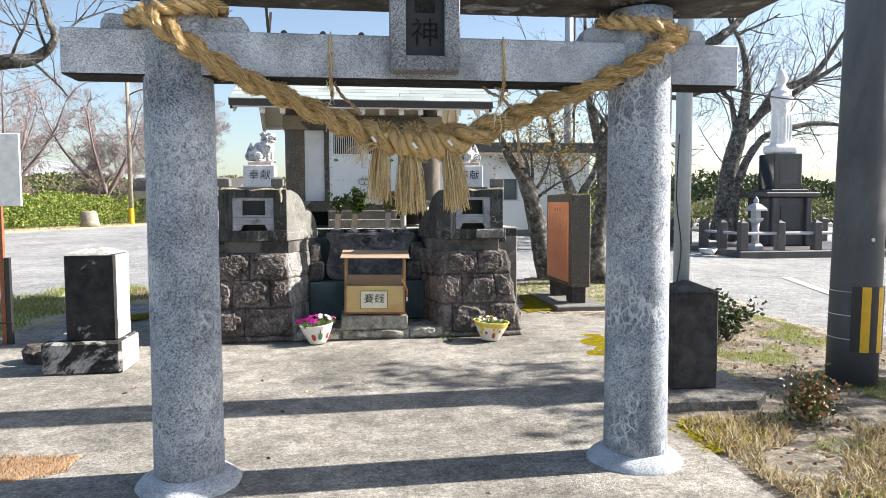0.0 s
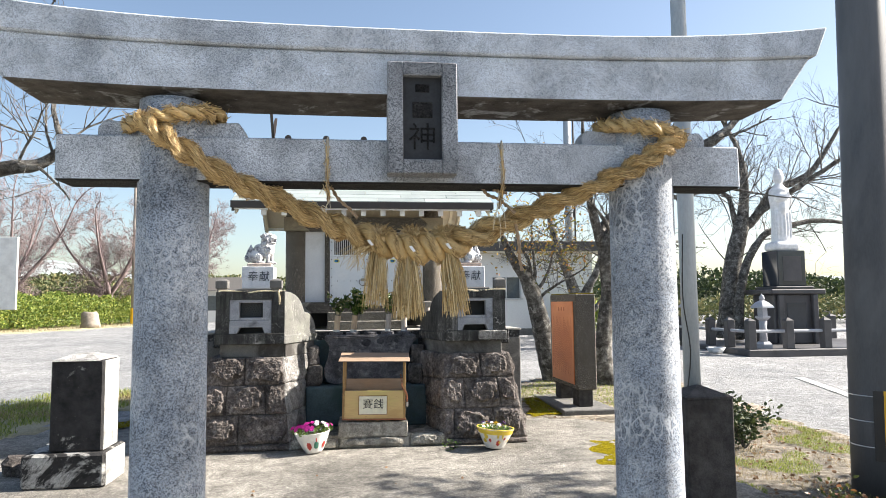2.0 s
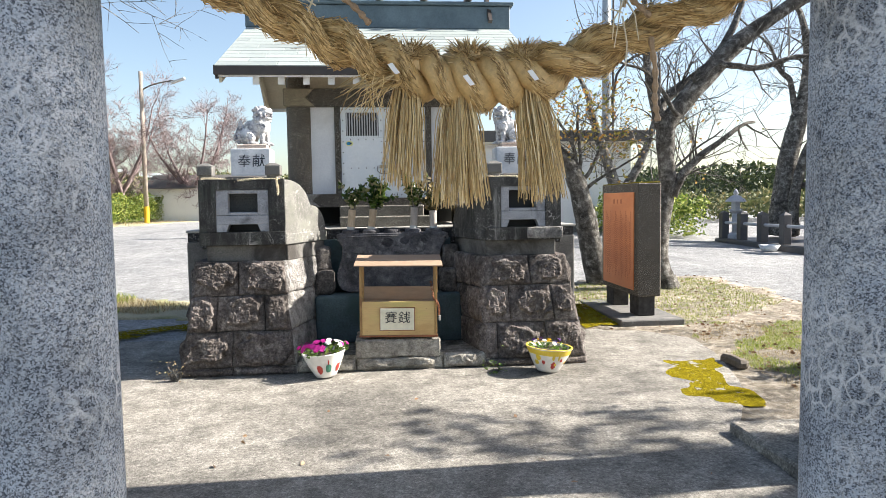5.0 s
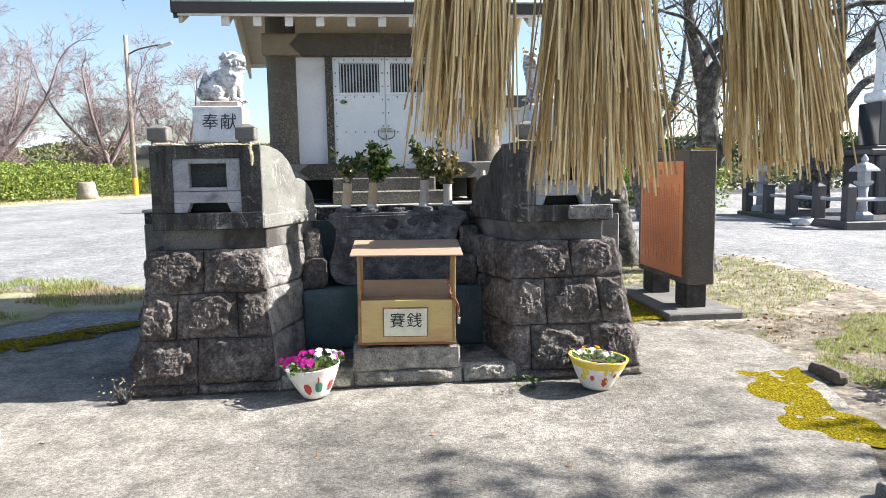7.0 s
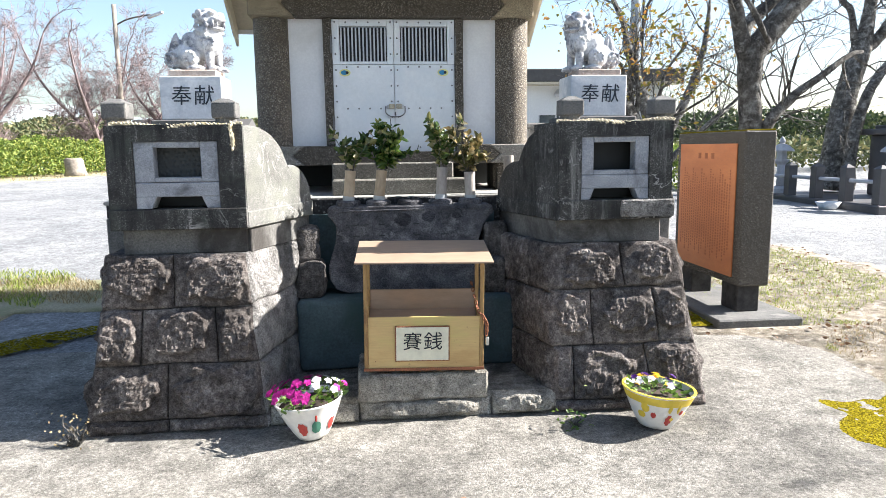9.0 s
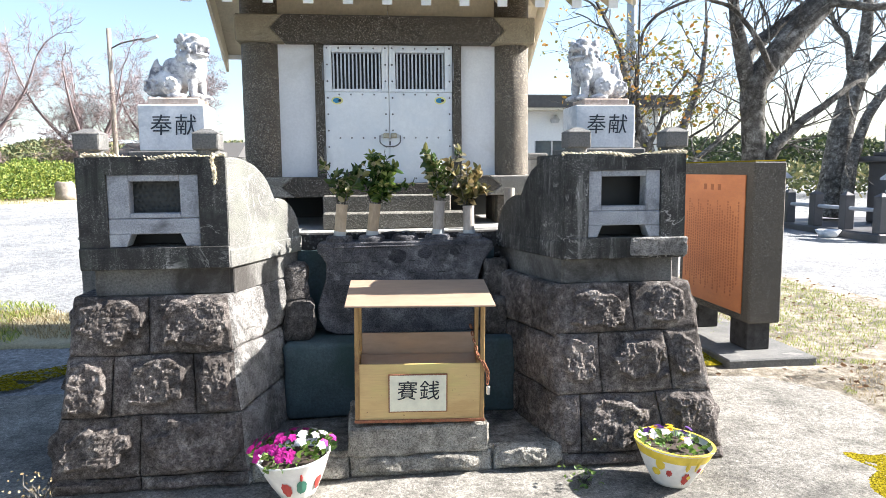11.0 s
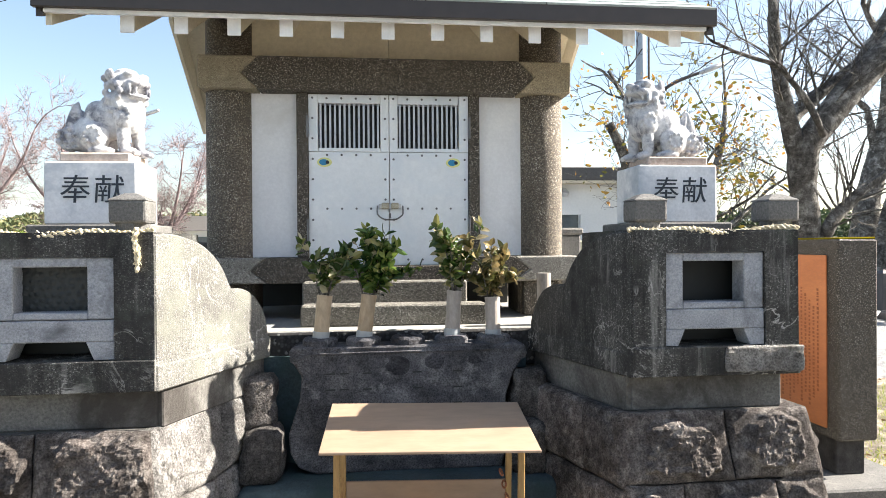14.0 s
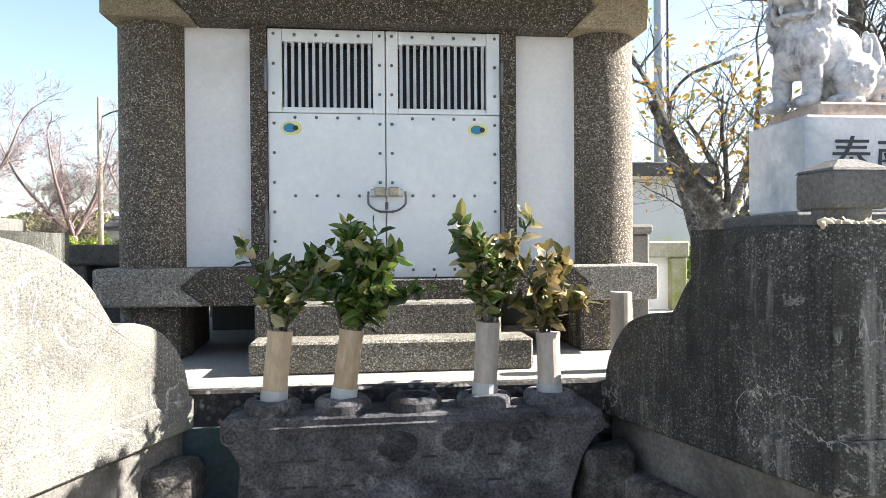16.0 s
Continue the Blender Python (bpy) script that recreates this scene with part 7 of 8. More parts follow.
def build_far_lamp(cx, cy, h, arm, label, wood=True):
    g = gz(cx, cy)
    lp = thing("street_lamp", (cx, cy, g), label, "street lamp")
    r = 0.115 if wood else 0.12
    part("pole", lathe([(r, g - 0.05), (r * 0.8, g + h)], cx, cy, 16), M["stump"] if wood else M["pole_steel"], lp, smooth=True)
    a = [Vector((cx, cy, g + h - 0.9)), Vector((cx + arm[0] * 0.3, cy, g + h - 0.9 + arm[1] * 0.6)), Vector((cx + arm[0] * 0.75, cy, g + h - 0.9 + arm[1])), Vector((cx + arm[0], cy, g + h - 0.9 + arm[1] * 1.05))]
    part("arm", tube(spline(a, 5), 0.035, 6), M["bark"], lp)
    e = a[-1]
    head = bx(-0.35, 0.35, -0.11, 0.11, -0.06, 0.06, 0.03)
    bmesh.ops.rotate(head, verts=head.verts, cent=(0, 0, 0), matrix=Matrix.Rotation(radians(-20), 3, "Y"))
    bmesh.ops.translate(head, verts=head.verts, vec=e)
    part("lamp_head", head, M["alu"], lp, "grey lamp head")
    if wood:
        part("yellow_sleeve", lathe([(r + 0.012, g), (r + 0.01, g + 0.8)], cx, cy, 16), M["yellow"], lp, "yellow guard sleeve")
    return lp


build_far_lamp(-11.2, 36.2, 7.3, (1.75, 0.45), "weathered wooden pole with a street lamp and yellow foot")


def build_curved_lamp(cx, cy):
    g = gz(cx, cy)
    lp = thing("street_lamp", (cx, cy, g), "grey steel pole with a dark curved lamp arm", "street lamp")
    part("pole", lathe([(0.145, g - 0.05), (0.12, g + 9.5)], cx, cy, 16), M["pole_steel"], lp, smooth=True)
    part("cable", tube([Vector((cx + 0.19, cy - 0.05, g + 3.0)), Vector((cx + 0.19, cy - 0.05, g + 9.2))], 0.03, 6), M["eave_brown"], lp, "dark cable pipe on the pole")
    V = Vector
    part("arm", tube(spline([V((cx + 0.12, cy, 4.3)), V((cx + 0.26, cy, 4.75)), V((cx + 0.34, cy, 5.2)), V((cx + 0.72, cy, 5.62)), V((cx + 1.25, cy, 5.88)), V((cx + 1.62, cy, 6.02))], 5), 0.04, 8), M["eave_brown"], lp, "dark curved arm")
    head = lathe([(0.02, -0.42), (0.10, -0.30), (0.14, 0.0), (0.12, 0.28), (0.03, 0.40)], 0, 0, 14, 0.55, 1.0)
    bmesh.ops.rotate(head, verts=head.verts, cent=(0, 0, 0), matrix=Matrix.Rotation(radians(68), 3, "Y"))
    bmesh.ops.translate(head, verts=head.verts, vec=(cx + 1.92, cy, 6.13))
    part("lamp_head", head, M["alu"], lp, "grey lamp head", smooth=True)
    return lp


build_curved_lamp(7.05, 22.0)


def build_left_sign():
    g = 0.0
    sg = thing("signboard", (-3.68, 7.65, g), "white metal signboard on a rusty post", "sign")
    part("board", bx(-4.45, -3.44, 7.60, 7.63, 1.46, 2.21, 0.004), M["white_paint"], sg)
    part("post", bx(-3.70, -3.655, 7.635, 7.68, -0.02, 2.1, 0.003), M["rust"], sg, "rusty square post")
    part("guard", bx(-3.652, -3.60, 7.635, 7.68, 0.0, 0.92, 0.004), M["rubber"], sg, "black plastic post guard")
    part("binding", bx(-3.72, -3.59, 7.625, 7.69, 0.22, 0.24, 0.003), M["rubber"], sg)
    return sg


build_left_sign()


# ---- monument ----
def build_monument():
    mx, my = 11.75, 17.9
    g, top = 0.355, 0.285                 # foot of the tiers, top of the platform
    mo = thing("monument", (mx, my, g), "tiered dark stone monument pedestal with a polished block", "monument")
    part("platform", bx(mx - 2.3, mx + 2.9, my - 2.2, my + 2.0, -0.05, top, 0.03), M["mon_stone"], mo)
    cx = mx + 0.17
    part("tier", bx(cx - 0.65, cx + 0.65, my - 0.50, my + 0.50, top + 0.001, g + 1.28, 0.03), M["mon_stone"], mo)
    part("tier_cap", bx(cx - 0.80, cx + 0.80, my - 0.65, my + 0.65, g + 1.281, g + 1.42, 0.03), M["mon_stone"], mo)
    part("tier_upper", bx(cx - 0.56, cx + 0.56, my - 0.5, my + 0.5, g + 1.421, g + 1.50, 0.02), M["mon_stone"], mo)
    part("inset", bx(cx - 0.28, cx + 0.28, my - 0.512, my - 0.501, g + 0.35, g + 1.05, 0), M["polished"], mo, "polished inscription panel")
    part("polished_block", bx(cx - 0.41, cx + 0.43, my - 0.37, my + 0.37, g + 1.501, g + 2.49, 0.02), M["polished"], mo, "polished black stone block")
    part("inscription", bx(cx - 0.25, cx + 0.29, my - 0.376, my - 0.3715, g + 1.65, g + 2.33, 0), M["mon_stone"], mo, "faint inscription panel")
    for sx_ in (-0.50, 0.50):
        part("buttress", bx(cx + sx_ - 0.08, cx + sx_ + 0.08, my - 0.62, my - 0.513, top + 0.001, g + 1.27, 0.02), M["mon_stone"], mo)
    # robed figure as one plain shape
    zb = g + 2.491
    part_base = bx(cx - 0.38, cx + 0.36, my - 0.32, my + 0.32, zb, zb + 0.26, 0.09, 2)
    bm = lathe([(0.27, zb + 0.25), (0.25, zb + 0.7), (0.245, zb + 1.2), (0.29, zb + 1.55), (0.27, zb + 1.74), (0.14, zb + 1.86), (0.10, zb + 1.93), (0.145, zb + 2.03), (0.155, zb + 2.15), (0.115, zb + 2.28), (0.04, zb + 2.36), (0.004, zb + 2.37)], cx - 0.02, my, 24, 1.0, 0.85)
    b3 = bmesh.new()
    blob(b3, (cx - 0.08, my - 0.2, zb + 1.5), (0.20, 0.13, 0.14))
    blob(b3, (cx - 0.06, my - 0.22, zb + 1.25), (0.10, 0.08, 0.22))
    blob(b3, (cx + 0.25, my, zb + 1.45), (0.09, 0.14, 0.20))
    for k in range(5):
        blob(b3, (cx - 0.22 + 0.10 * k, my - 0.2 + 0.02 * abs(k - 2), zb + 0.72), (0.035, 0.05, 0.45))
    st = solo("robed_statue", join(part_base, bm, b3), M["statue_white"], "tall plain white stone statue on a black block", "statue", smooth=True)
    md = st.modifiers.new("fuse", "REMESH")
    md.mode, md.voxel_size, md.use_smooth_shade = "VOXEL", 0.025, True
    # fence posts with rails
    def fpost(x, y, h=0.69):
        o = thing("fence_post", (x, y, top), "square grey stone fence post with a pointed top", "fence post", "posts round the monument")
        part("shaft", bx(x - 0.10, x + 0.10, y - 0.10, y + 0.10, top + 0.001, top + h, 0.01), M["mon_stone"], o)
        cap = lathe([(0.142, top + h), (0.02, top + h + 0.07)], 0, 0, 4)
        bmesh.ops.rotate(cap, verts=cap.verts, cent=(0, 0, 0), matrix=Matrix.Rotation(radians(45), 3, "Z"))
        bmesh.ops.translate(cap, verts=cap.verts, vec=(x, y, 0))
        part("cap", cap, M["mon_stone"], o)
    xs_ = [mx - 2.15 + 1.0 * i for i in range(6)]
    for x in xs_:
        fpost(x, my - 2.05)
    for k in range(1, 5):
        fpost(mx - 2.15, my - 2.05 + 0.95 * k)
        fpost(mx + 2.85, my - 2.05 + 0.95 * k)
    solo("fence_rail", tube([Vector((xs_[0], my - 2.05, top + 0.43)), Vector((xs_[-1], my - 2.05, top + 0.43))], 0.04, 8), M["lantern_grey"], "pale rail between the monument's fence posts", "rail", "monument rails")
    solo("fence_rail", tube([Vector((mx - 2.15, my - 2.05, top + 0.43)), Vector((mx - 2.15, my + 1.75, top + 0.43))], 0.04, 8), M["lantern_grey"], "pale rail between the monument's fence posts", "rail", "monument rails")
    def lantern(x, y):
        z = top
        o = thing("stone_lantern", (x, y, z), "small pale grey stone garden lantern", "stone lantern", "lanterns by the monument")
        part("foot", lathe([(0.22, z), (0.22, z + 0.10), (0.15, z + 0.16)], x, y, 6), M["lantern_grey"], o)
        part("shaft", lathe([(0.10, z + 0.15), (0.085, z + 0.35), (0.11, z + 0.42), (0.085, z + 0.5), (0.10, z + 0.68)], x, y, 16), M["lantern_grey"], o, smooth=True)
        part("shelf", lathe([(0.10, z + 0.68), (0.20, z + 0.76), (0.20, z + 0.80)], x, y, 6), M["lantern_grey"], o)
        part("light_box", lathe([(0.13, z + 0.80), (0.13, z + 1.0)], x, y, 6), M["lantern_grey"], o)
        part("roof", lathe([(0.31, z + 1.0), (0.30, z + 1.04), (0.17, z + 1.14), (0.06, z + 1.19)], x, y, 6), M["lantern_grey"], o)
        part("finial", lathe([(0.05, z + 1.19), (0.07, z + 1.24), (0.05, z + 1.30), (0.004, z + 1.36)], x, y, 12), M["lantern_grey"], o, smooth=True)
    lantern(mx - 1.62, my - 1.75)
    lantern(mx - 1.9, my + 1.6)
    solo("offering_bowl", lathe([(r, gz(mx - 2.6, my - 1.2) - 0.028 + z) for r, z in ((0.05, 0.0), (0.16, 0.02), (0.24, 0.16), (0.22, 0.16), (0.14, 0.06), (0.01, 0.05))], mx - 2.6, my - 1.2, 20), M["white_stone"], "white bowl on the ground by the monument", "bowl", smooth=True)


build_monument()


# ---- white building behind ----
def build_building():
    y0, y1, x0, x1 = 21.3, 28.0, -0.5, 7.55
    g = gz(3, y0)
    bl = thing("building", ((x0 + x1) / 2, (y0 + y1) / 2, g), "low white-walled building with a dark flat roof edge", "building")
    # wall with a real window opening
    wx0, wx1, wz0, wz1 = 4.25, 5.2, 1.62, 2.28
    zt = 3.08
    part("wall", join(bx(x0, wx0, y0, y0 + 0.2, g - 0.1, zt, 0), bx(wx1, x1, y0, y0 + 0.2, g - 0.1, zt, 0), bx(wx0, wx1, y0, y0 + 0.2, g - 0.1, wz0, 0), bx(wx0, wx1, y0, y0 + 0.2, wz1, zt, 0), bx(x1 - 0.2, x1, y0 + 0.2, y1, g - 0.1, zt, 0), bx(x0, x0 + 0.2, y0 + 0.2, y1, g - 0.1, zt, 0), bx(x0 + 0.2, x1 - 0.2, y1 - 0.2, y1, g - 0.1, zt, 0)), M["bld_wall"], bl)
    part("roof_edge", bx(x0 - 0.4, x1 + 0.40, y0 - 0.45, y1 + 0.4, zt + 0.001, 3.40, 0.02), M["bld_roof"], bl, "dark concrete roof edge")
    part("soffit", bx(x0 - 0.38, x1 + 0.38, y0 - 0.43, y0, zt - 0.06, zt, 0), M["soffit"], bl)
    win = part("window", bx(wx0, wx1, y0 + 0.09, y0 + 0.10, wz0, wz1, 0), M["glass"], bl, "dark glass window")
    for a in (wx0, (wx0 + wx1) / 2 - 0.02, wx1 - 0.04):
        part("window_frame", bx(a, a + 0.04, y0 + 0.05, y0 + 0.088, wz0, wz1, 0.003), M["alu"], win)
    part("window_sill", bx(wx0 - 0.05, wx1 + 0.05, y0 - 0.05, y0 - 0.002, wz0 - 0.05, wz0, 0.005), M["alu"], win)
    part("wall_foot", bx(x0, x1, y0 - 0.02, y0 - 0.002, g - 0.1, g + 0.18, 0), M["old_concrete"], bl)
    for xv in (3.0, 5.9):
        part("floor_vent", bx(xv, xv + 0.5, y0 - 0.03, y0 - 0.021, g + 0.02, g + 0.16, 0), M["black"], bl)
    part("wall_lamp", lathe([(0.09, 2.72), (0.13, 2.80), (0.05, 2.92)], 4.75, y0 - 0.12, 12), M["alu"], bl, "small wall lamp")
    return bl


build_building()


def build_house():
    cx, cy = -9.0, 41.0
    g = gz(cx, cy)
    ho = thing("house", (cx, cy, g), "far small pale house with a dark roof", "house")
    part("wall", bx(cx - 3, cx + 2.4, cy - 2, cy + 2, g - 0.2, 2.35, 0), M["bld_wall"], ho)
    part("roof", prism([(cy - 2.5, 2.3), (cy + 2.5, 2.3), (cy, 3.1)], "x", cx - 3.3, cx + 2.7), M["bld_roof"], ho, "dark roof")
    part("window", bx(cx + 0.4, cx + 1.6, cy - 2.04, cy - 2.005, 1.2, 2.0, 0), M["glass"], ho)
    return ho


build_house()


# ---- trees ----
def grow(v, f, p, d, length, r, depth, rng, tips, droop=0.0, sides=(7, 6, 5, 4, 3, 3), kids=(3, 5), shrink=0.68, least=0.0035):
    """A limb and its branches, into plain lists."""
    n = 5 if depth > 1 else 3
    pts, rad = [p.copy()], [r]
    q, dd = p.copy(), d.normalized()
    for i in range(n):
        dd = (dd + Vector((rng.gauss(0, 0.16), rng.gauss(0, 0.16), rng.gauss(0.03, 0.12) - droop))).normalized()
        q = q + dd * length / n
        pts.append(q.copy())
        rad.append(r * (1 - 0.55 * (i + 1) / n))
    add_tube(v, f, pts, rad, sides[max(0, len(sides) - 1 - depth)] if depth < len(sides) else 7, False)
    if depth == 0:
        tips.append((q, dd))
        return
    for k in range(rng.randint(*kids)):
        t = rng.uniform(0.25, 1.0)
        i = min(n - 1, int(t * n))
        base = pts[i].lerp(pts[i + 1], t * n - i)
        side = dd.cross(Vector((rng.gauss(0, 1), rng.gauss(0, 1), rng.gauss(0, 1)))).normalized()
        nd = (dd * rng.uniform(0.5, 1.0) + side * rng.uniform(0.5, 1.0) + Vector((0, 0, 0.12))).normalized()
        grow(v, f, base, nd, length * shrink * rng.uniform(0.7, 1.15), max(least, rad[i] * rng.uniform(0.45, 0.65)), depth - 1, rng, tips, droop, sides, kids, shrink, least)


def crown_leaves(tips, count, size, rng, spread):
    pts = []
    for _ in range(count):
        q, dd = tips[rng.randrange(len(tips))]
        pts.append((q + Vector((rng.gauss(0, spread), rng.gauss(0, spread), rng.gauss(0, spread))), Vector((rng.gauss(0, 1), rng.gauss(0, 1), rng.gauss(0, 0.7)))))
    return leafy(pts, size, rng)


def build_tree(name, base, limbs, seed, label, bark="bark", twig_depth=3, twigs=9, twig_len=1.3, leaves=0, leaf_mat_="autumn", leaf_size=0.07, category="tree", group="", thin=0.02, kids=(3, 5), tip=True, least=0.0035):
    """limbs: lists of (point, radius), the first the trunk; twigs sprout from all of them."""
    rng = random.Random(seed)
    tr = thing(name, base, label, category, group)
    tv, tf, bv, bf, tips = [], [], [], [], []
    for li, limb in enumerate(limbs):
        pts = [Vector(p) for p, r in limb]
        sp = spline(pts, 6)
        rr = []
        for i in range(len(sp)):
            t = i / 6
            k = min(len(limb) - 2, int(t))
            rr.append(limb[k][1] + (limb[k + 1][1] - limb[k][1]) * (t - k))
        add_tube(tv, tf, sp, rr, 12 if li == 0 else 9, True)
        total = len(sp)
        for _ in range(twigs):
            t = rng.uniform(0.35 if li == 0 else 0.2, 1.0)
            i = min(total - 2, int(t * (total - 1)))
            d = (sp[i + 1] - sp[i]).normalized()
            side = d.cross(Vector((rng.gauss(0, 1), rng.gauss(0, 1), rng.gauss(0, 1)))).normalized()
            nd = (d * 0.6 + side + Vector((0, 0, 0.25))).normalized()
            grow(bv, bf, sp[i], nd, twig_len * rng.uniform(0.6, 1.2), max(0.008, min(rr[i] * 0.4, thin * 1.6)), twig_depth, rng, tips, 0.02, kids=kids, least=least)
        if not tip:
            continue
        d = (sp[-1] - sp[-2]).normalized()
        grow(bv, bf, sp[-1], d, twig_len * 1.2, rr[-1], twig_depth, rng, tips, 0.02, kids=kids, least=least)
    part("trunk", rough(bm_lists(tv, tf), 0.02, 5, seed), M[bark], tr, smooth=True)
    part("branching", bm_lists(bv, bf), M[bark], tr, "bare branches and twigs")["kind"] = "stuff"
    if leaves:
        lv, lf = crown_leaves(tips, leaves, leaf_size, rng, 0.10)
        part("crown", bm_lists(lv, lf), M[leaf_mat_], tr, "sparse leaves")["kind"] = "stuff"
    return tr


# the cherry tree behind the notice board
build_tree("cherry_tree", (4.32, 11.3, 0.1), [
    [((4.28, 11.3, 0.05), 0.225), ((4.16, 11.3, 0.5), 0.15), ((4.20, 11.3, 1.1), 0.135), ((4.29, 11.3, 1.64), 0.13), ((4.265, 11.3, 2.05), 0.13), ((4.26, 11.3, 2.42), 0.142), ((4.385, 11.3, 2.63), 0.135), ((4.60, 11.3, 2.90), 0.13), ((4.965, 11.3, 3.28), 0.134), ((5.33, 11.3, 3.66), 0.126), ((5.71, 11.3, 3.93), 0.112), ((6.4, 11.2, 4.4), 0.08)],
    [((4.22, 11.3, 2.35), 0.10), ((4.09, 11.3, 2.825), 0.083), ((3.996, 11.3, 3.26), 0.066), ((3.955, 11.3, 3.72), 0.048), ((3.93, 11.3, 4.2), 0.036), ((3.88, 11.3, 4.9), 0.02)],
    [((4.25, 11.45, 2.6), 0.085), ((4.35, 11.6, 2.84), 0.078), ((4.61, 11.6, 3.09), 0.072), ((5.03, 11.6, 3.38), 0.066), ((5.41, 11.6, 3.92), 0.054), ((5.6, 11.6, 4.4), 0.04)],
    [((4.36, 11.25, 1.45), 0.075), ((4.48, 11.2, 1.75), 0.064), ((4.62, 11.2, 1.91), 0.056), ((4.74, 11.2, 2.02), 0.052), ((4.86, 11.2, 2.11), 0.050)],
    [((4.36, 11.15, 2.6), 0.036), ((4.19, 11.0, 2.73), 0.030), ((4.05, 11.0, 2.97), 0.026), ((3.84, 11.0, 3.19), 0.022), ((3.6, 11.0, 3.28), 0.018), ((3.19, 11.0, 3.42), 0.013), ((3.02, 11.0, 3.61), 0.009)],
    [((5.0, 11.2, 3.35), 0.05), ((5.5, 11.0, 3.25), 0.04), ((6.1, 10.9, 3.4), 0.03), ((6.7, 10.8, 3.3), 0.018)],
], 21, "bare cherry tree with a forked leaning trunk", twig_depth=2, twigs=12, twig_len=0.8, kids=(2, 4), thin=0.008)
build_tree("leaning_tree", (3.45, 11.9, 0.12), [
    [((3.45, 11.85, 0.08), 0.19), ((3.30, 11.8, 0.7), 0.17), ((3.18, 11.8, 1.3), 0.155), ((3.08, 11.8, 1.67), 0.14), ((2.964, 11.8, 1.94), 0.112), ((2.794, 11.8, 2.158), 0.088), ((2.653, 11.8, 2.428), 0.066), ((2.541, 11.8, 2.67), 0.048), ((2.48, 11.8, 2.80), 0.044)],
    [((3.05, 11.8, 1.85), 0.045), ((3.02, 11.75, 2.15), 0.033), ((2.93, 11.75, 2.36), 0.024), ((2.77, 11.75, 2.62), 0.014)],
    [((3.10, 11.8, 1.75), 0.04), ((3.12, 11.75, 2.1), 0.026), ((3.08, 11.75, 2.49), 0.018), ((3.08, 11.75, 2.85), 0.009)],
    [((3.12, 11.8, 1.6), 0.04), ((3.35, 11.75, 2.0), 0.024), ((3.5, 11.75, 2.4), 0.015), ((3.7, 11.7, 2.7), 0.008)],
    [((3.12, 11.8, 1.5), 0.035), ((3.5, 11.7, 1.8), 0.02), ((3.9, 11.7, 2.0), 0.012), ((4.2, 11.65, 2.3), 0.007)],
], 22, "old leaning pruned tree with a fan of thin shoots", twig_depth=2, twigs=9, twig_len=0.55, thin=0.005, leaves=700, leaf_mat_="autumn", leaf_size=0.065, kids=(2, 4), tip=False)
build_tree("plum_tree", (5.9, 17.2, 0.32), [
    [((5.9, 17.2, 0.3), 0.20), ((5.75, 17.2, 1.0), 0.17), ((5.55, 17.2, 1.9), 0.14), ((5.2, 17.2, 2.9), 0.10), ((5.0, 17.2, 3.6), 0.07)],
    [((5.7, 17.2, 1.4), 0.12), ((6.2, 17.1, 2.3), 0.09), ((6.5, 17.0, 3.3), 0.06), ((6.6, 17, 4.2), 0.03)],
    [((5.8, 17.2, 1.0), 0.08), ((6.5, 17.3, 1.6), 0.06), ((7.2, 17.3, 2.2), 0.035)],
], 23, "old pruned tree with yellowing leaves on its shoots", twig_depth=3, twigs=7, twig_len=1.1, thin=0.012, leaves=420, leaf_mat_="autumn", leaf_size=0.085, kids=(2, 4))
build_tree("cherry_tree", (11.0, 19.2, 0.38), [
    [((10.95, 19.2, 0.35), 0.42), ((11.03, 19.2, 1.0), 0.35), ((11.08, 19.2, 1.52), 0.33), ((11.18, 19.2, 2.56), 0.255), ((11.445, 19.2, 3.53), 0.235), ((11.594, 19.2, 4.27), 0.155), ((11.657, 19.2, 5.22), 0.12), ((11.52, 19.2, 5.95), 0.09)],
    [((11.36, 19.2, 3.5), 0.10), ((11.25, 19.2, 4.1), 0.085), ((11.143, 19.2, 4.55), 0.075), ((10.86, 19.2, 4.8), 0.06), ((10.6, 19.2, 5.4), 0.04)],
    [((11.5, 19.2, 3.6), 0.16), ((11.887, 19.2, 3.9), 0.14), ((12.37, 19.2, 4.5), 0.13), ((12.69, 19.2, 4.88), 0.11), ((13.6, 18.9, 5.3), 0.09), ((14.4, 18.6, 6.6), 0.05)],
    [((10.95, 18.6, 0.4), 0.16), ((10.9, 18.5, 1.38), 0.14), ((11.19, 18.5, 2.52), 0.12), ((11.645, 18.5, 3.23), 0.10), ((12.11, 18.5, 3.52), 0.09), ((13.4, 18.5, 3.8), 0.07), ((14.8, 18.5, 3.7), 0.04)],
    [((11.9, 19.2, 4.0), 0.10), ((12.4, 18.0, 4.6), 0.08), ((12.9, 16.8, 5.2), 0.06)],
], 24, "big bare cherry tree behind the monument", twig_depth=3, twigs=9, twig_len=1.5, thin=0.014, kids=(3, 4))
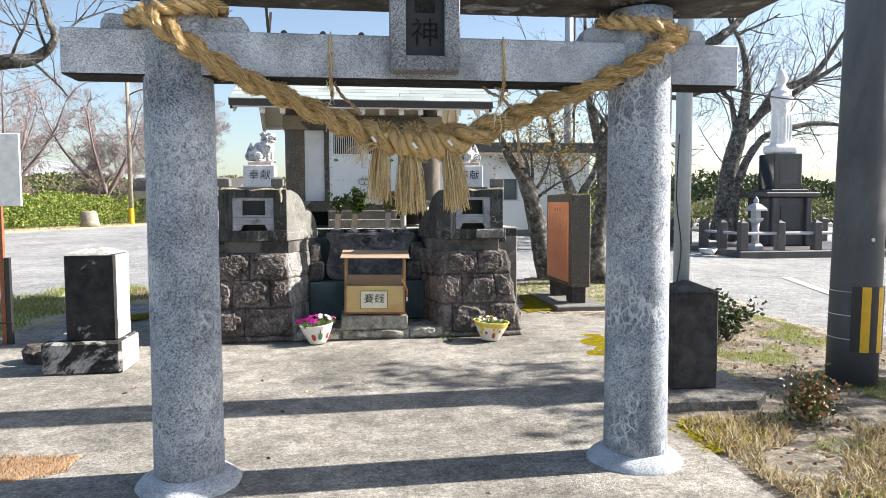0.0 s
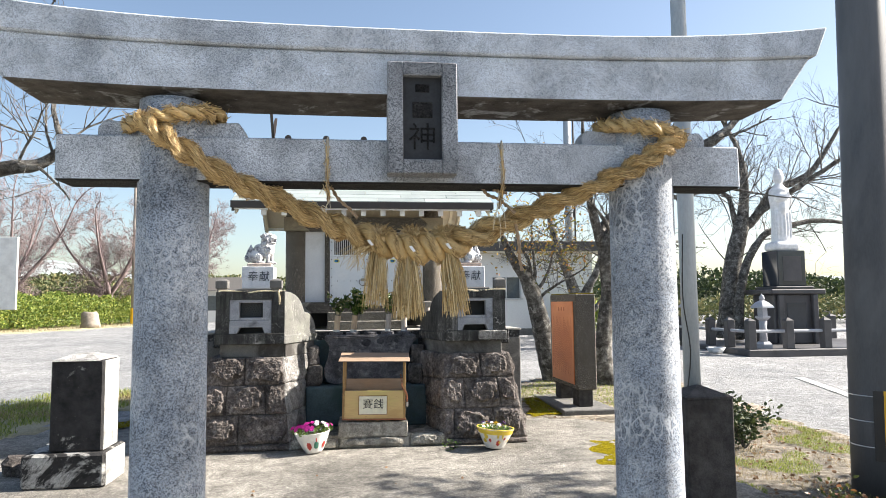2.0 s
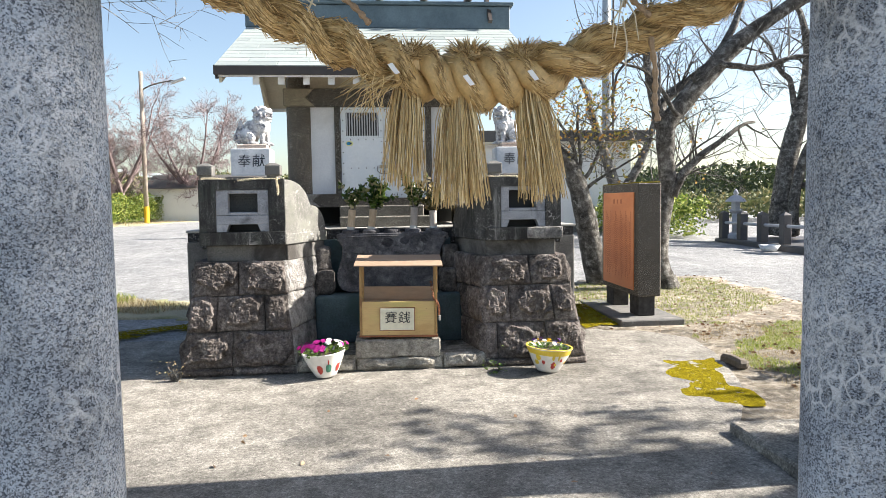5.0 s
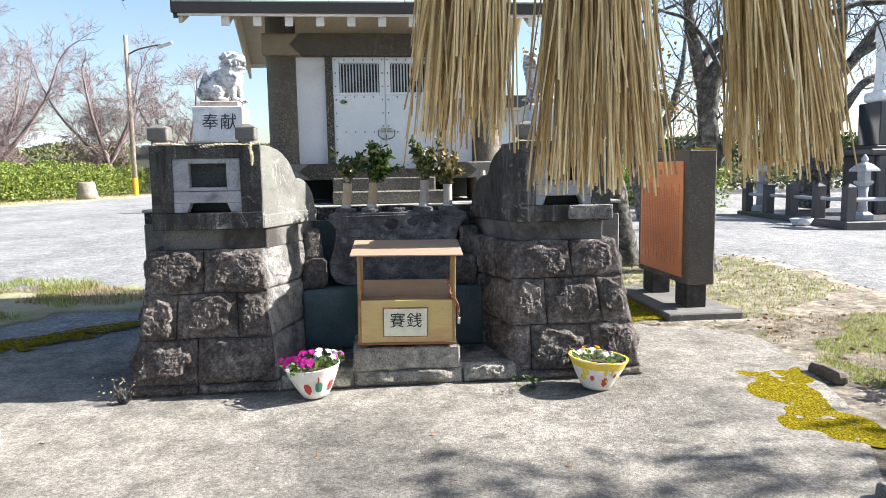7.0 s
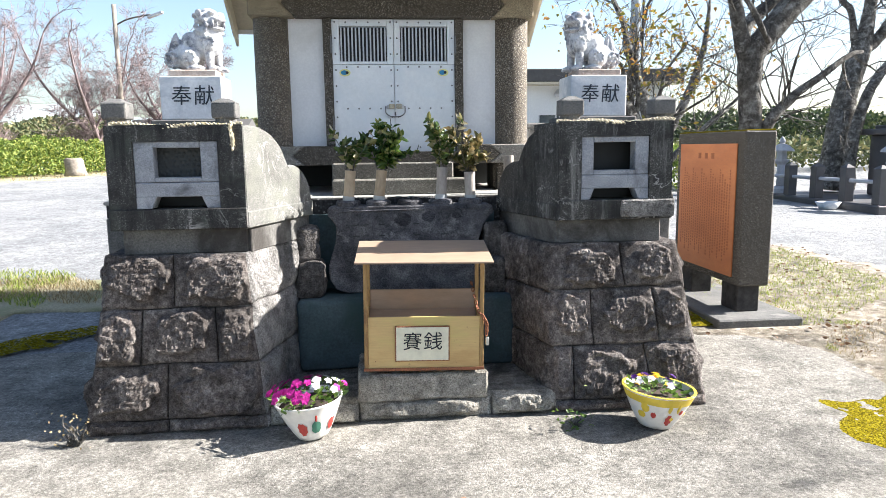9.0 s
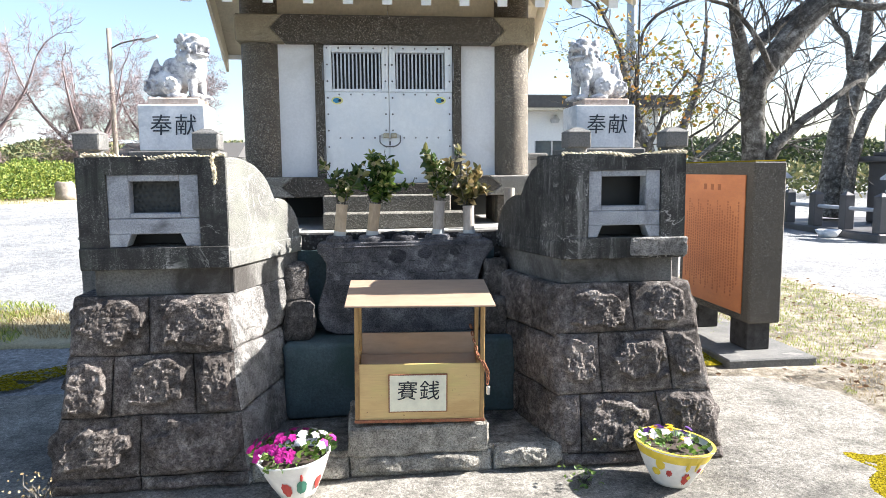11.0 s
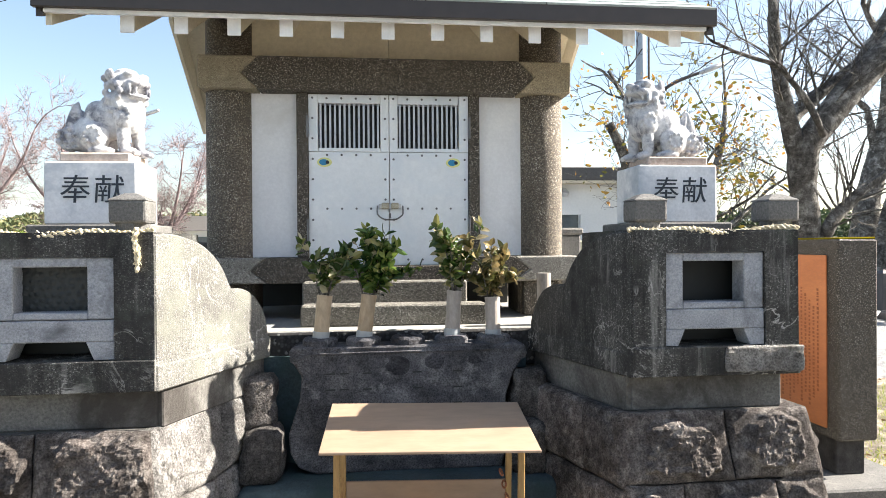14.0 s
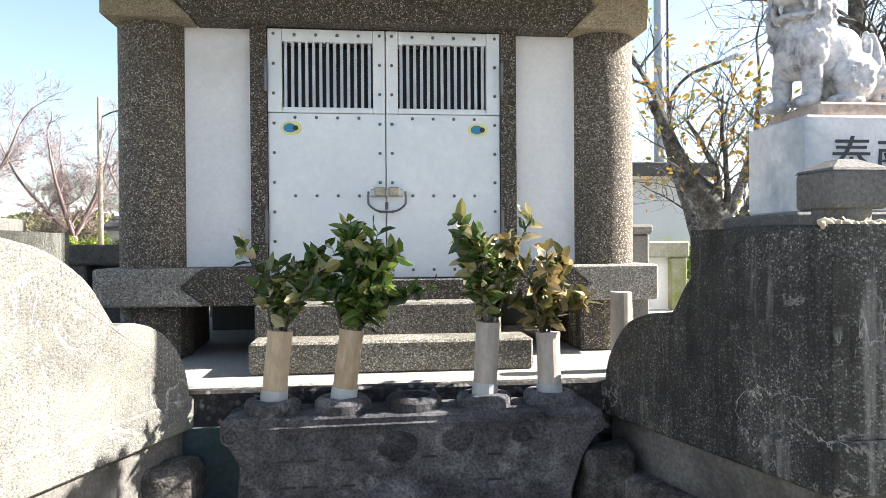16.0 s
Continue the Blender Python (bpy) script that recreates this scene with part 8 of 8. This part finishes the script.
# far trees along the left road
for k, (x, y, h, sd) in enumerate(((-12.6, 37.0, 5.8, 31), (-9.8, 39.5, 5.5, 32), (-15.8, 33.5, 6.2, 33), (-15.2, 25.0, 6.5, 36), (-18.5, 38.0, 6.0, 37))):
    g = gz(x, y)
    rr = random.Random(sd)
    limbs = [[((x, y, g - 0.05), 0.20), ((x + 0.05, y, g + 0.8), 0.17), ((x - 0.05, y, g + 1.6), 0.15)]]
    for j in range(5):
        a = j * 1.26 + rr.uniform(-0.4, 0.4)
        s = h * rr.uniform(0.32, 0.5)
        limbs.append([((x - 0.03, y, g + 1.45), 0.11), ((x + s * 0.35 * math.cos(a), y + s * 0.35 * math.sin(a), g + h * 0.42), 0.085), ((x + s * 0.75 * math.cos(a), y + s * 0.75 * math.sin(a), g + h * 0.66), 0.055), ((x + s * math.cos(a), y + s * math.sin(a), g + h * 0.92), 0.03)])
    build_tree("cherry_tree", (x, y, g), limbs, sd, "bare pinkish cherry tree by the road", "bark_far", 3, 13 if k < 3 else 8, 1.05, group="bare cherry trees by the road", thin=0.014, kids=(4, 5) if k < 3 else (3, 4), least=0.0075)
# boughs that reach in from a tree beside the forecourt
build_tree("cherry_tree", (-7.4, 8.2, 0.0), [
    [((-7.4, 8.2, -0.02), 0.24), ((-7.2, 8.2, 1.0), 0.20), ((-6.6, 8.2, 2.0), 0.17), ((-5.2, 8.1, 2.75), 0.13), ((-3.9, 8.0, 2.98), 0.085), ((-3.42, 8.0, 3.06), 0.06), ((-3.22, 8.0, 3.24), 0.04), ((-3.27, 8.0, 3.5), 0.03)],
    [((-5.6, 8.1, 2.6), 0.09), ((-4.9, 8.3, 3.5), 0.06), ((-4.2, 8.4, 4.2), 0.035)],
], 35, "bare cherry bough reaching over the verge", twig_depth=3, twigs=7, twig_len=0.9, thin=0.012, kids=(2, 4))
# a tree beside the lane, beyond the forecourt's sunny side
build_tree("roadside_tree", (10.0, 5.0, 0.0), [
    [((10.0, 5.0, -0.05), 0.22), ((9.9, 5.0, 1.50), 0.18), ((9.7, 5.0, 3.00), 0.14), ((9.3, 5.0, 4.40), 0.09)],
    [((9.8, 5.0, 2.40), 0.10), ((10.2, 4.8, 3.60), 0.08), ((10.6, 4.6, 4.80), 0.05)],
    [((9.7, 5.0, 2.90), 0.10), ((9.4, 5.3, 4.00), 0.08), ((9.0, 5.4, 5.00), 0.05)],
], 41, "roadside tree with thin foliage", twig_depth=2, twigs=9, twig_len=0.75, thin=0.016, leaves=1100, leaf_mat_="woods", leaf_size=0.16)


# ---- hedges, woods, hills ----
def leaf_mass(name, poly, h0, h1, count, size, material, label, seed, kind="stuff", lump=0.6):
    """A clumped mass of leaves over a strip of ground."""
    rng = random.Random(seed)
    xs_, ys_ = [p[0] for p in poly], [p[1] for p in poly]
    pts = []
    while len(pts) < count:
        x, y = rng.uniform(min(xs_), max(xs_)), rng.uniform(min(ys_), max(ys_))
        if not inside(poly, x, y):
            continue
        top = h0 + (h1 - h0) * (0.5 + 0.5 * noise.noise(Vector((x * lump, y * lump, seed)))) + 0.15 * (h1 - h0) * noise.noise(Vector((x * lump * 4, y * lump * 4, seed)))
        z = gz(x, y) + top * (1 - rng.random() ** 2.2 * 0.95)
        pts.append((Vector((x, y, z)), Vector((rng.gauss(0, 1), rng.gauss(0, 1), rng.gauss(0.4, 0.8)))))
    v, f = leafy(pts, size, rng)
    return tagged(new(name, link_mesh(name, bm_lists(v, f), material)), label, "hedge" if "hedge" in name else "woods", kind=kind)


leaf_mass("hedge", [(-17.5, 26.0), (-13.4, 27.6), (-12.1, 33.5), (-11.2, 39.0), (-13.0, 40.0), (-14.6, 34.0), (-18.5, 30.0)], 0.7, 1.7, 60000, 0.11, M["hedge"], "uneven yellow-green roadside hedge", 51, lump=1.1)
leaf_mass("scrub_hedge", [(-22, 18), (-15.2, 19.5), (-14.5, 26.0), (-20, 30), (-26, 28)], 0.8, 1.8, 9000, 0.2, M["hedge"], "overgrown green hedge", 52)
leaf_mass("woods", [(-60, 62), (-10, 60), (2, 70), (-20, 84), (-70, 84)], 1.5, 4.6, 60000, 0.42, M["woods"], "hazy mixed woodland beyond the road", 53, lump=0.12)
leaf_mass("dark_woods", [(16, 44), (60, 34), (80, 48), (40, 62), (12, 60)], 1.2, 3.6, 45000, 0.36, M["woods_dark"], "dark evergreen wood behind the monument", 54, lump=0.15)
leaf_mass("scrub", [(6.2, 20.0), (9.5, 20.2), (9.5, 22.2), (6.6, 22)], 0.5, 1.4, 4200, 0.12, M["hedge"], "green scrub beside the building", 55, lump=1.5)
leaf_mass("scrub", [(8.4, 24), (34, 24), (34, 28), (8.4, 28)], 0.4, 1.3, 9000, 0.2, M["woods"], "dark shrubs along the far edge", 56, lump=0.7)


def build_hill(name, x0, x1, y, h, seed, mat_):
    n = 60
    verts, faces = [], []
    for i in range(n + 1):
        x = x0 + (x1 - x0) * i / n
        e = math.sin(math.pi * i / n) ** 0.6
        top = h * e * (0.75 + 0.3 * noise.noise(Vector((x * 0.012, seed, 0))) + 0.12 * noise.noise(Vector((x * 0.05, seed, 4))))
        for j, (dy, s) in enumerate(((0, 0.0), (20, 0.45), (50, 0.85), (90, 1.0), (160, 0.3))):
            verts.append((x, y + dy, top * s - 1 + 0.8 * noise.noise(Vector((x * 0.08, dy * 0.1, seed)))))
    for i in range(n):
        for j in range(4):
            a = i * 5 + j
            faces.append((a, a + 5, a + 6, a + 1))
    return tagged(new(name, link_mesh(name, bm_lists(verts, faces), M[mat_], True)), "hazy blue-green far hills", "hill", kind="structure")


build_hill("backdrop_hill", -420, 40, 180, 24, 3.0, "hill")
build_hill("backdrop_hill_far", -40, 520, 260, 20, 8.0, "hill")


# ---- stumps, shrubs, grass, fallen leaves ----
def build_stump(x, y, r, h, label):
    g = gz(x, y)
    bm = lathe([(r * 1.35, g - 0.02), (r * 1.05, g + h * 0.35), (r, g + h * 0.9), (r * 0.9, g + h), (0.01, g + h * 0.96)], x, y, 14)
    return solo("tree_stump", rough(bm, r * 0.3, 4.0 / r * 0.3, x), M["stump"], label, "tree stump", "old tree stumps", smooth=True)


build_stump(-11.5, 31.5, 0.33, 0.65, "sawn grey tree stump before the hedge")
build_stump(-12.9, 25.6, 0.30, 0.8, "sawn grey tree stump by the road")
solo("rotten_log", lumpy(bx(3.0, 3.10, 6.93, 7.24, -0.02, 0.065, 0.02), 0.02, 9, 3.0, 4), M["rotten"], "short dark rotten log lying in the grass", "log")


def build_shrub(x, y, h, spread, count, size, material, label, seed):
    rng = random.Random(seed)
    g = gz(x, y)
    sh = thing("shrub", (x, y, g), label, "shrub", "small shrubs on the verge")
    v, f, tips = [], [], []
    for _ in range(7):
        d = Vector((rng.gauss(0, spread), rng.gauss(0, spread), 1))
        grow(v, f, Vector((x, y, g - 0.02)), d, h * rng.uniform(0.6, 1.0), 0.012, 2, rng, tips, kids=(2, 3))
    part("branching", bm_lists(v, f), M["bark"], sh)["kind"] = "stuff"
    pts = [(tips[rng.randrange(len(tips))][0] + Vector((rng.gauss(0, 0.05), rng.gauss(0, 0.05), rng.gauss(0, 0.05))), Vector((rng.gauss(0, 1), rng.gauss(0, 1), rng.gauss(0.2, 0.7)))) for _ in range(count)]
    v, f = leafy(pts, size, rng)
    part("foliage", bm_lists(v, f), material, sh, "small leaves")["kind"] = "stuff"


build_shrub(3.95, 6.75, 0.33, 0.26, 900, 0.06, M["woods_dark"], "dark small-leaved shrub by the stone post", 61)
build_shrub(3.0, 4.15, 0.19, 0.3, 900, 0.038, M["nandina"], "low shrub with red-green winter leaves", 62)
build_shrub(-1.60, 7.22, 0.10, 0.25, 60, 0.02, M["dry_blade"], "dry weed at the pedestal's foot", 63)
build_shrub(1.0, 7.13, 0.05, 0.5, 60, 0.03, M["herb"], "small green weed by the step", 64)


def blades(name, poly, count, size, material, label, seed, clump=0.0, avoid=None):
    rng = random.Random(seed)
    xs_, ys_ = [p[0] for p in poly], [p[1] for p in poly]
    v, f = [], []
    done = 0
    while done < count:
        x, y = rng.uniform(min(xs_), max(xs_)), rng.uniform(min(ys_), max(ys_))
        if not inside(poly, x, y) or (avoid and inside(avoid, x, y)):
            continue
        if clump and noise.noise(Vector((x * 1.6, y * 1.6, seed))) < clump:
            done += 0.3
            continue
        done += 1
        h = size * rng.uniform(0.4, 1.2)
        a = rng.uniform(0, 6.28)
        w = size * 0.05
        lean = Vector((rng.gauss(0, 0.45), rng.gauss(0, 0.45), 1)).normalized() * h
        b = len(v)
        o = Vector((x, y, gz(x, y) - 0.012))
        s = Vector((math.cos(a) * w, math.sin(a) * w, 0))
        bend = Vector((lean.x * 0.5, lean.y * 0.5, -0.12 * h))
        v += [o - s, o + s, o + lean * 0.6 + s * 0.7, o + lean * 0.6 - s * 0.7, o + lean + bend]
        f += [(b, b + 1, b + 2, b + 3), (b + 3, b + 2, b + 4)]
    return tagged(new(name, link_mesh(name, bm_lists(v, f), material)), label, "grass", kind="stuff")


NEAR_R = [(2.15, 1.5), (2.12, 4.2), (3.1, 4.35), (3.3, 3.9), (5.5, 3.6), (5.5, 1.5)]
MID_R = [(2.75, 5.2), (3.1, 6.5), (3.25, 8.3), (3.7, 8.9), (5.2, 8.8), (5.25, 6.8), (5.5, 4.5), (4.0, 4.4)]
blades("dry_grass", NEAR_R, 15000, 0.10, M["dry_blade"], "dry straw-coloured grass by the kerb", 71, -0.15)
blades("green_grass", NEAR_R, 3500, 0.07, M["green_blade"], "green grass tufts by the kerb", 72, 0.15)
blades("dry_grass", MID_R, 6500, 0.045, M["dry_blade"], "thin dry grass on the verge", 73, -0.05)
blades("green_grass", MID_R, 26000, 0.04, M["green_blade"], "yellow-green grass on the verge", 74, 0.12)
blades("green_grass", [(2.4, 8.95), (3.5, 8.8), (5.3, 9.9), (5.2, 12.0), (3.8, 12.4), (2.5, 11)], 9000, 0.05, M["green_blade"], "thin green grass under the tree", 75, 0.0)
blades("dry_grass", [(-3.7, 1.5), (-3.7, 3.9), (-3.8, 5.1), (-4.0, 7.0), (-6.0, 7.0), (-5.8, 1.5)], 9000, 0.08, M["dry_blade"], "dry grass beside the forecourt", 76, -0.1)
blades("green_grass", [(-4.0, 6.8), (-3.9, 9.4), (-3.2, 10.3), (-3.4, 11.8), (-4.6, 12.0), (-6.0, 9.2), (-5.6, 6.2)], 7000, 0.09, M["green_blade"], "mixed grass behind the stone marker", 77, -0.05)
blades("dry_grass", [(-2.0, 10.3), (-2.6, 11.0), (-3.6, 11.6), (-4.6, 11.3), (-5.6, 9.4), (-3.9, 9.7), (-3.1, 10.4)], 4500, 0.075, M["dry_blade"], "dry grass along the road", 78, -0.1)
blades("dead_grass", [(-2.5, 3.75), (-1.95, 3.7), (-1.58, 3.85), (-1.6, 4.1), (-2.1, 4.18), (-2.6, 4.12)], 4000, 0.045, M["dead_grass"], "rusty dead grass on the concrete", 80)
blades("dry_grass", VERGE_FAR, 9000, 0.16, M["dry_blade"], "dry grass before the hedge", 79, 0.0)


def scatter_leaves(name, poly, count, size, seed, label):
    rng = random.Random(seed)
    xs_, ys_ = [p[0] for p in poly], [p[1] for p in poly]
    pts = []
    while len(pts) < count:
        x, y = rng.uniform(min(xs_), max(xs_)), rng.uniform(min(ys_), max(ys_))
        if inside(poly, x, y):
            pts.append((Vector((x, y, gz(x, y) + 0.006)), Vector((rng.gauss(0, 1), rng.gauss(0, 1), 0.05))))
    v, f = leafy(pts, size, rng)
    return tagged(new(name, link_mesh(name, bm_lists(v, f), M["litter"])), label, "leaves", kind="stuff")


scatter_leaves("fallen_leaves", MID_R, 450, 0.045, 81, "brown fallen leaves on the verge")
scatter_leaves("fallen_leaves", VERGE_B, 300, 0.04, 84, "brown fallen leaves under the cherry tree")
scatter_leaves("fallen_leaves", NEAR_R, 500, 0.05, 82, "brown fallen leaves in the grass")
scatter_leaves("fallen_leaves", [(-1.4, 3.0), (2.0, 3.0), (2.6, 7.0), (-2.0, 7.0)], 22, 0.04, 83, "a few brown leaves on the concrete")


# ---- roof slates, laid row on row ----
def build_slates():
    ye, ze, yr, zr, xl, xr, yb, zb = ROOF
    wid = 0.56
    for s, y_e, z_e, rows in ((1, ye, ze, 13), (-1, yb, zb, 8)):
        ln = math.hypot(yr - y_e, zr - z_e)
        ang = math.atan2(zr - z_e, abs(yr - y_e))
        hgt = ln / rows
        me = link_mesh("slate", bx(0.002, wid - 0.002, 0, hgt + 0.02, 0, 0.011, 0.0015), M["roof"])
        for j in range(rows):
            x = xl - (0.0, 0.28, 0.14, 0.42)[j % 4]
            while x < xr - 0.01:
                a, b = max(x, xl), min(x + wid, xr)
                if b - a > 0.03:
                    o = new("slate", me)
                    o.parent = hall
                    y = y_e + s * (j * hgt - 0.035) * math.cos(ang)
                    z = z_e + 0.004 + (j * hgt - 0.035) * math.sin(ang)
                    m = Matrix.Translation((a if s > 0 else b, y, z)) @ Matrix.Rotation(0 if s > 0 else math.pi, 4, "Z") @ Matrix.Rotation(ang - radians(1.2), 4, "X") @ Matrix.Diagonal(((b - a) / wid, 1, 1, 1))
                    o.matrix_local = Matrix.Translation(-Vector(hall.location)) @ m
                x += wid


build_slates()
